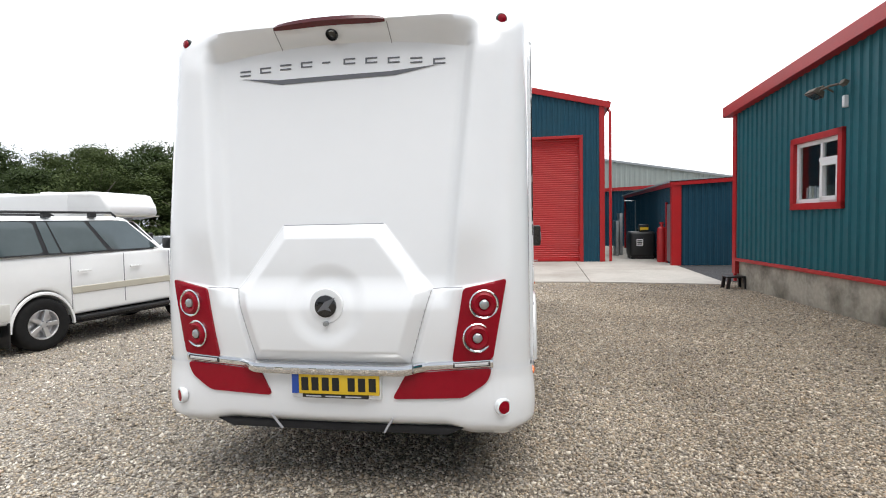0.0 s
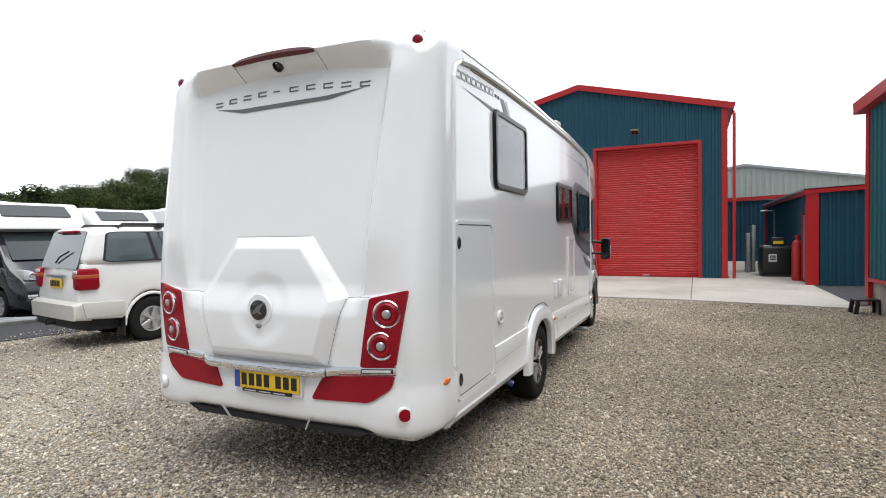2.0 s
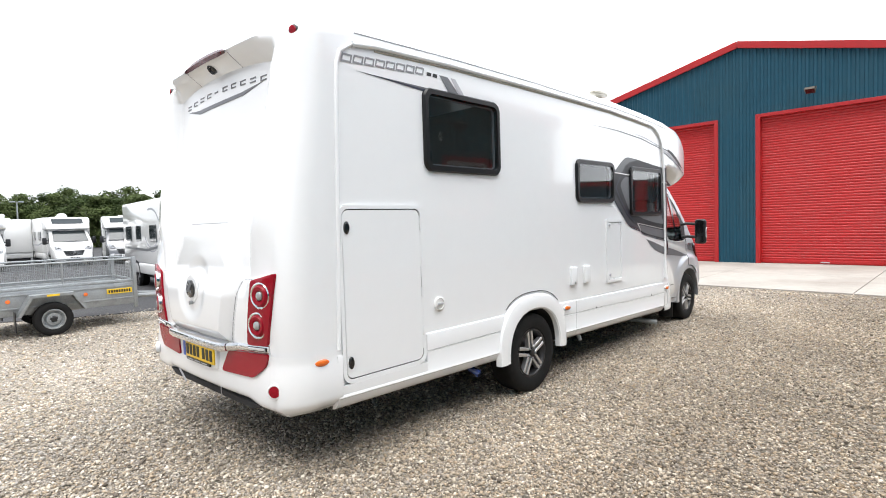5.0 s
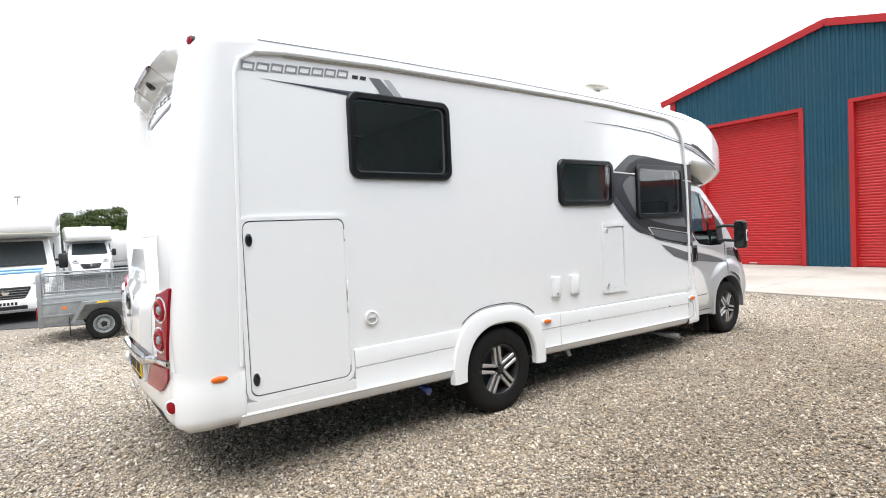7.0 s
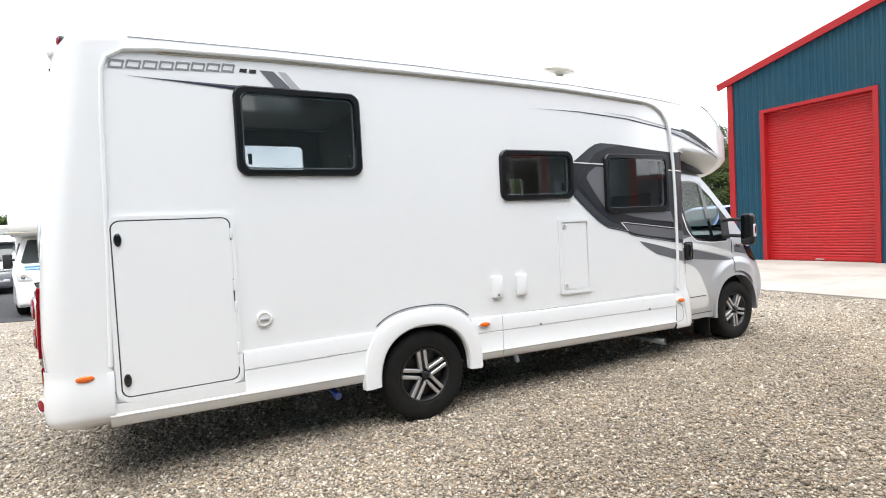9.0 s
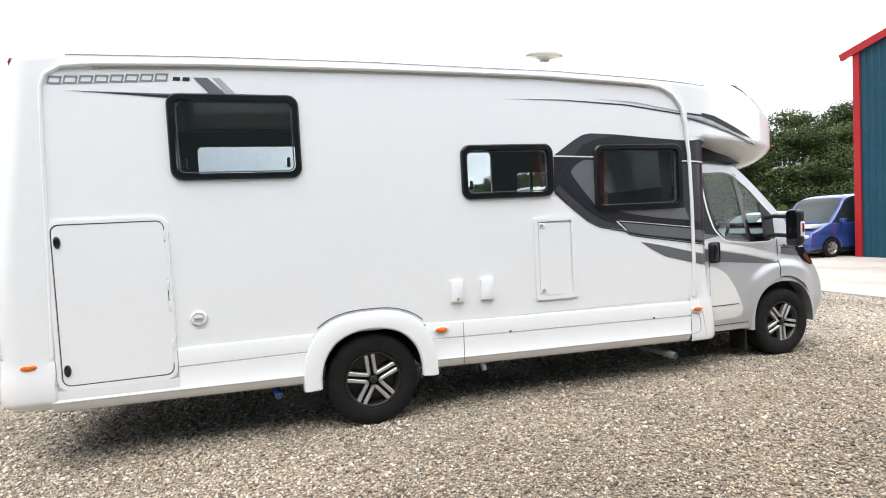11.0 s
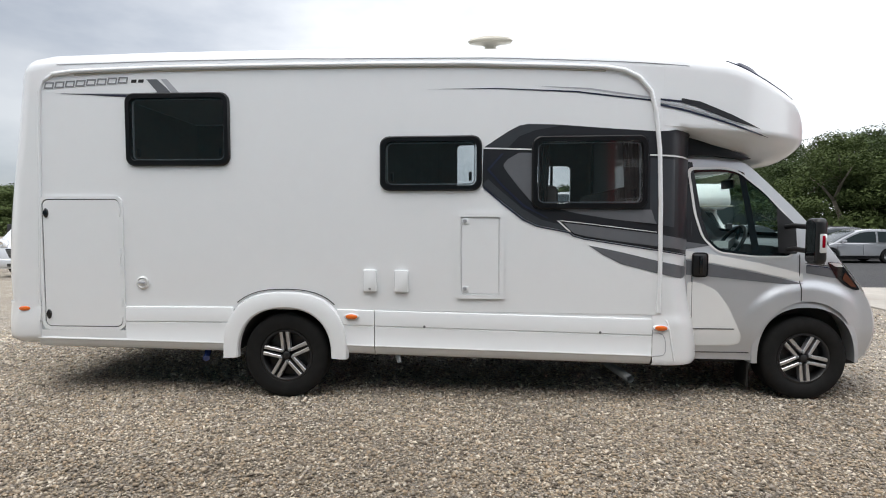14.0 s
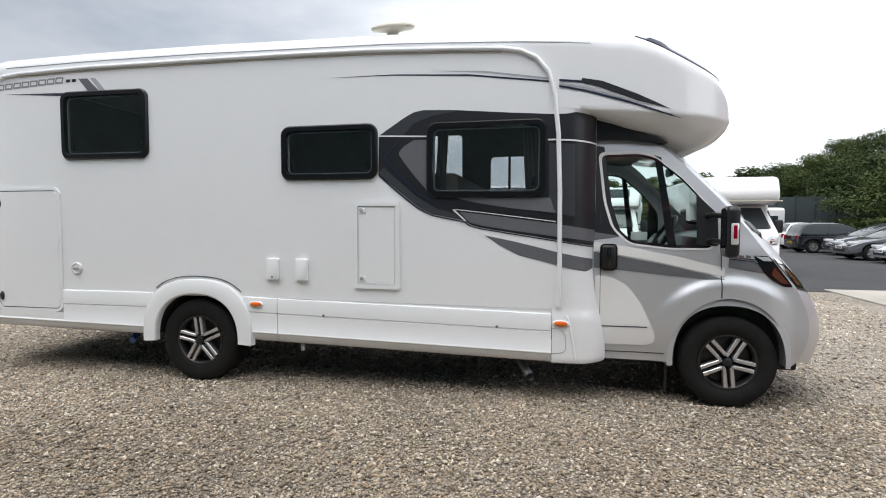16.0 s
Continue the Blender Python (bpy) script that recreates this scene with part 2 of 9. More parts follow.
M_CLEAR = material("clear_lens", (0.75, 0.76, 0.78), 0.06, coat=1.0, metal=0.3)
M_YELLOW = material("plate_yellow", (0.80, 0.53, 0.03), 0.35)
M_PLATEWHITE = material("plate_white", (0.8, 0.8, 0.8), 0.35)
M_BLUE = material("plate_blue", (0.02, 0.07, 0.35), 0.4)
M_INK = material("plate_ink", (0.01, 0.01, 0.01), 0.5)
M_SEAM = material("panel_gap", (0.045, 0.045, 0.05), 0.7)
M_LINING = material("cabin_lining", (0.115, 0.092, 0.075), 0.7, vary=0.3, scale=3)
M_FABRIC = material("seat_fabric", (0.03, 0.03, 0.033), 0.9, vary=0.3, scale=40)
M_CURTAIN = material("curtain", (0.10, 0.085, 0.08), 0.9, vary=0.2, scale=30)
M_CUSHION = material("pale_upholstery", (0.55, 0.53, 0.50), 0.8, vary=0.1, scale=10)
M_TEAL = material("teal_cladding", (0.011, 0.066, 0.105), 0.5, vary=0.12, scale=1.2, dirt=(0.03, 0.075, 0.09), dirt_amount=0.35, dirt_scale=0.8, spec=0.3)
# lit copy of the teal sheet: brighter west light put into the barn's colour
M_TEALLIT = material("teal_cladding_lit", (0.013, 0.108, 0.132), 0.5, vary=0.12, scale=1.2, dirt=(0.03, 0.09, 0.10), dirt_amount=0.35, dirt_scale=0.8, spec=0.3)
# shaded copy of the teal sheet: alley walls made darker and bluer
M_TEALSHADE = material("teal_cladding_shade", (0.010, 0.055, 0.090), 0.5, vary=0.12, scale=1.2, dirt=(0.022, 0.05, 0.07), dirt_amount=0.35, dirt_scale=0.8, spec=0.3)
M_LAMPCASE = material("weathered_lamp_case", (0.10, 0.085, 0.065), 0.6, vary=0.3, scale=20)
M_PEARL = material("pearl_grey_paint", (0.58, 0.57, 0.53), 0.3, vary=0.04, scale=5, coat=0.4)
M_SKYBLUE = material("pale_blue_vinyl", (0.18, 0.38, 0.62), 0.3, vary=0.05, scale=6)
M_REDP = material("red_steel", (0.42, 0.012, 0.014), 0.38, vary=0.08, scale=3, dirt=(0.30, 0.03, 0.03), dirt_amount=0.3, dirt_scale=2)
M_DOOR = material("red_roller_door", (0.47, 0.014, 0.016), 0.36, vary=0.06, scale=2, dirt=(0.36, 0.035, 0.035), dirt_amount=0.25, dirt_scale=1.2)
M_CONC = material("concrete", (0.42, 0.395, 0.355), 0.85, vary=0.12, scale=0.9, bump=0.25, bump_scale=90, dirt=(0.24, 0.21, 0.18), dirt_amount=0.7, dirt_scale=0.5)
M_PLINTH = material("stained_concrete", (0.40, 0.365, 0.30), 0.9, vary=0.35, scale=2.2, bump=0.4, bump_scale=60, dirt=(0.075, 0.068, 0.048), dirt_amount=1.0, dirt_scale=1.1)
M_ASPH = material("asphalt", (0.042, 0.042, 0.045), 0.9, vary=0.2, scale=0.6, bump=0.5, bump_scale=120, dirt=(0.07, 0.067, 0.064), dirt_amount=0.4, dirt_scale=0.35)
M_UPVC = material("white_upvc", (0.8, 0.8, 0.8), 0.3)
M_ROOFGREY = material("grey_roof_sheet", (0.33, 0.36, 0.38), 0.55, vary=0.1, scale=1)
M_LIGHTCLAD = material("pale_green_grey_cladding", (0.33, 0.375, 0.36), 0.55, vary=0.06, scale=0.5)
M_GALV = material("galvanised_steel", (0.34, 0.36, 0.37), 0.42, metal=0.6, vary=0.2, scale=9, dirt=(0.22, 0.22, 0.21), dirt_amount=0.5, dirt_scale=5)
M_GREEN = material("green_fence_sheet", (0.028, 0.04, 0.042), 0.6, vary=0.15, scale=2)
M_BARK = material("bark", (0.19, 0.165, 0.13), 0.9, vary=0.3, scale=6, bump=0.6, bump_scale=20)
M_LEAF = material("leaf", (0.070, 0.094, 0.032), 0.7, vary=0.40, scale=0.30, island=0.12, spec=0.12)
M_LEAF2 = material("leaf_dark", (0.048, 0.070, 0.024), 0.7, vary=0.40, scale=0.30, island=0.12, spec=0.12)
M_TINT = glass("smoked_acrylic", (0.74, 0.75, 0.76), 0.015, 1.52, 0.012)
M_GLASS = glass("car_glass", (0.80, 0.88, 0.86), 0.01, 1.55)
M_DARKGLASS = glass("dark_car_glass", (0.20, 0.24, 0.25), 0.01, 1.6)
M_PANE = glass("window_glass", (0.85, 0.88, 0.88), 0.01, 1.5)
M_BEIGE = material("beige_trim", (0.47, 0.44, 0.36), 0.35, vary=0.03, scale=5, coat=0.3)
M_CARWHITE = material("car_white", (0.78, 0.78, 0.77), 0.2, vary=0.015, scale=2, coat=0.7)
M_CARBLACK = material("car_black", (0.012, 0.013, 0.016), 0.16, coat=0.8)
M_CARGREY = material("car_grey", (0.14, 0.145, 0.155), 0.24, metal=0.4, coat=0.8)
M_CARSILVER = material("car_silver", (0.48, 0.49, 0.51), 0.25, metal=0.5, coat=0.8)
M_CARBLUE = material("car_blue", (0.03, 0.06, 0.22), 0.2, coat=0.8)
M_TANK = material("black_tank", (0.015, 0.015, 0.016), 0.45, vary=0.2, scale=5)
M_WOOD = material("shelf_paper", (0.5, 0.25, 0.22), 0.7, vary=0.2, scale=6)


# ---- building helpers ----
def mesh_ob(name, bm, mat, smooth=None):
    me = bpy.data.meshes.new(name)
    bm.to_mesh(me)
    bm.free()
    me.materials.append(mat)
    if smooth is not None:
        for p in me.polygons:
            p.use_smooth = True
        me.set_sharp_from_angle(angle=radians(smooth))
    return new(name, me)


def part(name, bm, mat, parent, label="", smooth=40):
    ob = mesh_ob(name, bm, mat, smooth)
    ob.parent = parent
    ob.matrix_parent_inverse = parent.matrix_world.inverted() if parent.parent is None and parent.type == "EMPTY" else Matrix()
    if label:
        ob["label"] = label
    return ob


def setting(name, bm, mat, label, category, smooth=40):
    return tagged(mesh_ob(name, bm, mat, smooth), label, category, kind="structure")


def thing(name, label, category, group="", at=None):
    e = new(name)
    e.empty_display_size = 0.2
    if at is not None:
        e.location = at
    return tagged(e, label, category, group)


def box(bm, x0, x1, y0, y1, z0, z1, bevel=0.0, seg=2):
    g = bmesh.ops.create_cube(bm, size=1.0)
    vs = g["verts"]
    for v in vs:
        v.co = Vector(((x0 + x1) / 2 + v.co.x * (x1 - x0), (y0 + y1) / 2 + v.co.y * (y1 - y0), (z0 + z1) / 2 + v.co.z * (z1 - z0)))
    if bevel:
        es = {e for v in vs for e in v.link_edges}
        bmesh.ops.bevel(bm, geom=list(es), offset=bevel, segments=seg, affect="EDGES", profile=0.5)
    return bm


def boxes(*specs, bevel=0.0):
    bm = bmesh.new()
    for s in specs:
        box(bm, *s, bevel=bevel)
    return bm


AX = {"x": lambda a, b, c: Vector((c, a, b)), "y": lambda a, b, c: Vector((a, c, b)), "z": lambda a, b, c: Vector((a, b, c))}


def prism(bm, pts, axis, c0, c1, bevel=0.0, seg=2):
    """A 2-D outline (y,z for axis x; x,z for y; x,y for z) drawn out from c0 to c1 along the axis."""
    f = AX[axis]
    a = [bm.verts.new(f(p, q, c0)) for p, q in pts]
    b = [bm.verts.new(f(p, q, c1)) for p, q in pts]
    n = len(pts)
    faces = [bm.faces.new(a), bm.faces.new(b[::-1])]
    for i in range(n):
        faces.append(bm.faces.new((a[i], b[i], b[(i + 1) % n], a[(i + 1) % n])))
    bmesh.ops.recalc_face_normals(bm, faces=faces)
    if bevel:
        es = set(faces[0].edges) | set(faces[1].edges)
        bmesh.ops.bevel(bm, geom=list(es), offset=bevel, segments=seg, affect="EDGES", profile=0.5)
    return bm


def rrect(a0, a1, b0, b1, r, n=6):
    out = []
    for cx, cy, s in ((a1 - r, b1 - r, 0), (a0 + r, b1 - r, 90), (a0 + r, b0 + r, 180), (a1 - r, b0 + r, 270)):
        for i in range(n + 1):
            t = radians(s + 90 * i / n)
            out.append((cx + r * math.cos(t), cy + r * math.sin(t)))
    return out


def smooth_poly(pts, r=0.03, n=4):
    """Rounds the corners of a closed outline."""
    out = []
    k = len(pts)
    for i in range(k):
        p, a, b = Vector(pts[i]), Vector(pts[i - 1]), Vector(pts[(i + 1) % k])
        d1, d2 = a - p, b - p
        s = min(r, d1.length * 0.45, d2.length * 0.45)
        q1, q2 = p + d1.normalized() * s, p + d2.normalized() * s
        for j in range(n + 1):
            t = j / n
            out.append(tuple((1 - t) ** 2 * q1 + 2 * t * (1 - t) * p + t * t * q2))
    return out


def ring(bm, outer, inner, axis, c0, c1):
    """A frame between two outlines of equal count, c0 to c1 along the axis."""
    f = AX[axis]
    n = len(outer)
    rows = [[bm.verts.new(f(p, q, c)) for p, q in o] for o, c in ((outer, c0), (outer, c1), (inner, c1), (inner, c0))]
    fs = []
    for k in range(4):
        A, B = rows[k], rows[(k + 1) % 4]
        for i in range(n):
            fs.append(bm.faces.new((A[i], A[(i + 1) % n], B[(i + 1) % n], B[i])))
    bmesh.ops.recalc_face_normals(bm, faces=fs)
    return bm


def tube(bm, pts, r, seg=10, caps=True, up=Vector((0, 0, 1))):
    pts = [Vector(p) for p in pts]
    rows = []
    n = len(pts)
    prev = None
    for i, p in enumerate(pts):
        d = (pts[min(i + 1, n - 1)] - pts[max(i - 1, 0)]).normalized()
        if prev is None:
            u = d.orthogonal().normalized()
        else:
            u = (prev - d * prev.dot(d)).normalized()
        prev = u
        w = d.cross(u)
        rr = r[i] if isinstance(r, (list, tuple)) else r
        rows.append([bm.verts.new(p + rr * (math.cos(2 * math.pi * k / seg) * u + math.sin(2 * math.pi * k / seg) * w)) for k in range(seg)])
    for A, B in zip(rows, rows[1:]):
        for k in range(seg):
            bm.faces.new((A[k], A[(k + 1) % seg], B[(k + 1) % seg], B[k]))
    if caps:
        bm.faces.new(rows[0][::-1])
        bm.faces.new(rows[-1])
    return bm


def lathe(bm, prof, m, seg=32, closed=False):
    """Turns a profile of (radius, height) round the local z axis of m."""
    rows = []
    for r, h in prof:
        rows.append([bm.verts.new(m @ Vector((r * math.cos(2 * math.pi * k / seg), r * math.sin(2 * math.pi * k / seg), h))) for k in range(seg)])
    pairs = list(zip(rows, rows[1:])) + ([(rows[-1], rows[0])] if closed else [])
    for A, B in pairs:
        for k in range(seg):
            bm.faces.new((A[k], A[(k + 1) % seg], B[(k + 1) % seg], B[k]))
    if not closed:
        bm.faces.new(rows[-1])
    bmesh.ops.recalc_face_normals(bm, faces=bm.faces[:])
    return bm


TO_X = Matrix.Rotation(radians(90), 4, "Y")  # local z along world +x
TO_NEG_Y = Matrix.Rotation(radians(90), 4, "X")  # local z along world -y


def at(x, y, z, turn=None):
    return Matrix.Translation((x, y, z)) @ (turn or Matrix())


def fixn(bm, want):
    bm.normal_update()
    if sum((f.normal.dot(want) * f.calc_area() for f in bm.faces)) < 0:
        bmesh.ops.reverse_faces(bm, faces=bm.faces[:])
    return bm


def panel(outline, holes=(), fn=None, step=0.1, thick=0.0):
    """A sheet from a 2-D outline with holes, cut on a grid and laid on a surface fn(a, b) -> point."""
    bm = bmesh.new()
    for loop in (outline, *holes):
        vs = [bm.verts.new((a, b, 0)) for a, b in loop]
        for i in range(len(vs)):
            bm.edges.new((vs[i], vs[(i + 1) % len(vs)]))
    bmesh.ops.triangle_fill(bm, use_beauty=True, use_dissolve=False, edges=bm.edges[:])
    if step:
        for axis in (0, 1):
            lo, hi = min(p[axis] for p in outline), max(p[axis] for p in outline)
            c = lo + step
            while c < hi - 0.01:
                n = Vector((1, 0, 0)) if axis == 0 else Vector((0, 1, 0))
                bmesh.ops.bisect_plane(bm, geom=bm.verts[:] + bm.edges[:] + bm.faces[:], plane_co=n * c, plane_no=n, dist=0.0005)
                c += step
    for v in bm.verts:
        v.co = fn(v.co.x, v.co.y)
    bmesh.ops.recalc_face_normals(bm, faces=bm.faces[:])
    if thick:
        r = bmesh.ops.solidify(bm, geom=bm.faces[:], thickness=thick)
    return bm


def sstep(a, b, x):
    t = min(1.0, max(0.0, (x - a) / (b - a)))
    return t * t * (3 - 2 * t)


def lerp_table(tab, x):
    if x <= tab[0][0]:
        return tab[0][1]
    for (a, va), (b, vb) in zip(tab, tab[1:]):
        if x <= b:
            return va + (vb - va) * (x - a) / (b - a)
    return tab[-1][1]


def cut(ob, cutters):
    """Cuts the prisms of the cutter mesh out of ob for good."""
    other = mesh_ob("cutter", cutters, M_BLACK)
    mod = ob.modifiers.new("cut", "BOOLEAN")
    mod.operation, mod.solver, mod.object = "DIFFERENCE", "EXACT", other
    dg = bpy.context.evaluated_depsgraph_get()
    me = bpy.data.meshes.new_from_object(ob.evaluated_get(dg))
    ob.modifiers.clear()
    old = ob.data
    ob.data = me
    bpy.data.meshes.remove(old)
    gone = other.data
    bpy.data.objects.remove(other)
    bpy.data.meshes.remove(gone)


# ---- ground ----
def sheet(pts, z):
    bm = bmesh.new()
    bm.faces.new([bm.verts.new((x, y, z)) for x, y in pts])
    return bm


bm = bmesh.new()
bmesh.ops.create_grid(bm, x_segments=8, y_segments=8, size=900)
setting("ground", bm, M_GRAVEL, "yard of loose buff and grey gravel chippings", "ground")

bm = bmesh.new()
prism(bm, [(-8.0, 21), (-7.7, 14.2), (-8.1, 10), (-8.3, 6.3), (-8.9, 4.2), (-10.2, 1.8), (-11.5, -2), (-13, -30), (-120, -30), (-120, 120), (-8.0, 120)], "z", -0.05, 0.012)
setting("road_car_park", bm, M_ASPH, "dark worn asphalt car park beside the gravel yard", "asphalt")

bm = bmesh.new()
# concrete apron in bays with joints, before the sheds and up the alley
edge = lambda x: 13.55 + (0.9 if x < 1 else 0.9 * (3.5 - x) / 2.5 if x < 3.5 else 0) * 0.55
xs = [-8.0, -4.9, -1.9, 1.2, 4.22]
for a, b in zip(xs, xs[1:]):
    prism(bm, [(a + 0.008, edge(a)), (b - 0.008, edge(b)), (b - 0.008, 17.0), (a + 0.008, 17.0)], "z", -0.05, 0.03, 0.006, 1)
    prism(bm, [(a + 0.008, 17.016), (b - 0.008, 17.016), (b - 0.008, 20.3), (a + 0.008, 20.3)], "z", -0.05, 0.03, 0.006, 1)
prism(bm, [(2.3, 20.316), (4.22, 20.316), (4.22, 40), (2.3, 40)], "z", -0.05, 0.03, 0.006, 1)
setting("pavement_apron", bm, M_CONC, "pale concrete apron in cast bays, stained and dusty with gravel at its edge", "concrete apron")

bm = sheet([(4.23, 14.2), (9, 14.0), (9, 18.5), (4.23, 18.5)], 0.016)
setting("road_strip", bm, M_ASPH, "dark asphalt strip before the lean-to", "asphalt")


# ---- profiled steel cladding ----
def cladding(origin, along, length, z0, top, openings=(), pitch=0.19, depth=0.028, out=None):
    """Trapezoid-ribbed sheet along a wall; top(s) gives the height; openings are (s0, s1, z0, z1)."""
    d = Vector((*along, 0)).normalized()
    n = Vector(out).normalized() if out is not None else Vector((d.y, -d.x, 0))
    o = Vector(origin)
    cuts = {0.0, length}
    s = 0.0
    prof = ((0.0, 0.0), (0.34, 0.0), (0.46, 1.0), (0.78, 1.0), (0.90, 0.0))
    stations = []
    while s < length:
        for f, h in prof:
            stations.append((min(length, s + f * pitch), h * depth))
        s += pitch
    stations.append((length, 0.0))
    for a, b, *_ in openings:
        cuts |= {a, b}
    allst = []
    for (s0, h0), (s1, h1) in zip(stations, stations[1:]):
        allst.append((s0, h0))
        for c in sorted(cuts):
            if s0 + 1e-4 < c < s1 - 1e-4:
                allst.append((c, h0 + (h1 - h0) * (c - s0) / (s1 - s0)))
    allst.append(stations[-1])
    bm = bmesh.new()
    P = lambda s, h, z: bm.verts.new(o + d * s + n * h + Vector((0, 0, z)))
    for (s0, h0), (s1, h1) in zip(allst, allst[1:]):
        if s1 - s0 < 1e-5:
            continue
        mid = (s0 + s1) / 2
        spans = [(z0, None)]
        for a, b, za, zb in openings:
            if a - 1e-6 <= mid <= b + 1e-6:
                spans = [(z0, za), (zb, None)] if za > z0 + 0.01 else [(zb, None)]
        for lo, hi in spans:
            t0, t1 = (top(s0), top(s1)) if hi is None else (hi, hi)
            bm.faces.new((P(s0, h0, lo), P(s1, h1, lo), P(s1, h1, t1), P(s0, h0, t0)))
    bmesh.ops.remove_doubles(bm, verts=bm.verts[:], dist=0.0005)
    return bm


def beam(bm, p, q, w, h, up=Vector((0, 0, 1))):
    """A square bar from p to q, w across and h high."""
    p, q = Vector(p), Vector(q)
    d = (q - p).normalized()
    side = d.cross(up).normalized() * w / 2
    v = side.cross(d).normalized() * h / 2
    a = [bm.verts.new(p + s * side + t * v) for s, t in ((-1, -1), (1, -1), (1, 1), (-1, 1))]
    b = [bm.verts.new(q + s * side + t * v) for s, t in ((-1, -1), (1, -1), (1, 1), (-1, 1))]
    fs = [bm.faces.new(a[::-1]), bm.faces.new(b)]
    for i in range(4):
        fs.append(bm.faces.new((a[i], a[(i + 1) % 4], b[(i + 1) % 4], b[i])))
    bmesh.ops.recalc_face_normals(bm, faces=fs)
    return bm


def roller_curtain(x0, x1, z0, z1, y, pitch=0.078):
    bm = bmesh.new()
    rows = []
    z = z0
    while z < z1:
        for f, h in ((0.0, 0.0), (0.12, 0.014), (0.5, 0.020), (0.88, 0.014), (0.96, 0.0)):
            zz = min(z1, z + f * pitch)
            rows.append((bm.verts.new((x0, y - h, zz)), bm.verts.new((x1, y - h, zz))))
        z += pitch
    for (a, b), (c, d) in zip(rows, rows[1:]):
        bm.faces.new((a, b, d, c))
    return bm


# ---- large shed with two roller doors ----
SY, SX0, SX1, RIDGE, EAVE, TOPZ = 20.2, -7.05, 2.2, -2.45, 5.55, 6.68
shed = thing("shed", "large teal steel workshop shed with two red roller doors", "industrial building")
slope_top = lambda x: TOPZ - (TOPZ - EAVE) * abs(x - RIDGE) / (SX1 - RIDGE)
DOORS = [(-6.0, -3.05, 4.5), (-1.95, 1.46, 4.5)]
part("wall", cladding((SX0, SY, 0), (1, 0), SX1 - SX0, 0.03, lambda s: slope_top(SX0 + s), [(a - SX0, b - SX0, 0.03, h) for a, b, h in DOORS]), M_TEAL, shed, "teal profiled steel front wall", None)
part("wall", cladding((SX0, SY + 24, 0), (0, -1), 24, 0.03, lambda s: EAVE, out=(-1, 0, 0)), M_TEAL, shed, "", None)
part("wall", cladding((SX1, SY, 0), (0, 1), 24, 0.03, lambda s: EAVE, out=(1, 0, 0)), M_TEAL, shed, "", None)
part("wall", cladding((SX1, SY + 24, 0), (-1, 0), SX1 - SX0, 0.03, lambda s: slope_top(SX1 - s), out=(0, 1, 0)), M_TEAL, shed, "", None)
bm = bmesh.new()
prism(bm, [(SX0 - 0.12, EAVE - 0.02), (RIDGE, TOPZ + 0.06), (SX1 + 0.12, EAVE - 0.02), (SX1 + 0.12, EAVE + 0.06), (RIDGE, TOPZ + 0.14), (SX0 - 0.12, EAVE + 0.06)], "y", SY - 0.05, SY + 24.05)
part("roof", bm, M_ROOFGREY, shed, "grey steel sheet roof", None)
bm = bmesh.new()
for s in (-1, 1):
    ex = RIDGE + s * (SX1 - RIDGE + 0.22)
    beam(bm, (RIDGE, SY - 0.09, TOPZ + 0.02), (ex, SY - 0.09, EAVE - 0.05), 0.06, 0.20)
part("bargeboard", bm, M_REDP, shed, "red folded steel verge trim", None)
for x in (SX0 + 0.09, SX1 - 0.09):
    part("corner_trim", boxes((x - 0.065, x + 0.11, SY - 0.05, SY + 0.1, 0.03, EAVE)), M_REDP, shed, "red steel corner trim", None)
for a, b, h in DOORS:
    d = part("roller_door", roller_curtain(a + 0.1, b - 0.1, 0.14, h - 0.08, SY + 0.16), M_DOOR, shed, "closed red slatted roller shutter", 60)
    part("bottom_bar", boxes((a + 0.1, b - 0.1, SY + 0.12, SY + 0.18, 0.03, 0.15), bevel=0.01), M_DOOR, d)
    part("door_handle", boxes(((a + b) / 2 - 0.11, (a + b) / 2 + 0.11, SY + 0.085, SY + 0.12, 0.07, 0.10), bevel=0.006), M_ALLOY, d)
    for x0, x1, z0, z1 in ((a - 0.02, a + 0.1, 0.03, h - 0.08), (b - 0.1, b + 0.02, 0.03, h - 0.08), (a - 0.02, b + 0.02, h - 0.08, h + 0.02)):
        part("door_frame", boxes((x0, x1, SY - 0.045, SY + 0.22, z0, z1), bevel=0.006), M_REDP, shed, "red steel door surround", None)
bm = bmesh.new()
tube(bm, [(SX1 + 0.2, SY + 0.3, EAVE - 0.15), (SX1 + 0.2, SY - 0.12, EAVE - 0.3), (SX1 + 0.2, SY - 0.12, 0.05)], 0.05)
part("downpipe", bm, M_REDP, shed, "red rainwater pipe")
bm = bmesh.new()
box(bm, SX1, SX1 + 0.2, SY - 0.1, SY + 24, EAVE - 0.12, EAVE + 0.03)
part("gutter", bm, M_REDP, shed, "red box gutter", None)


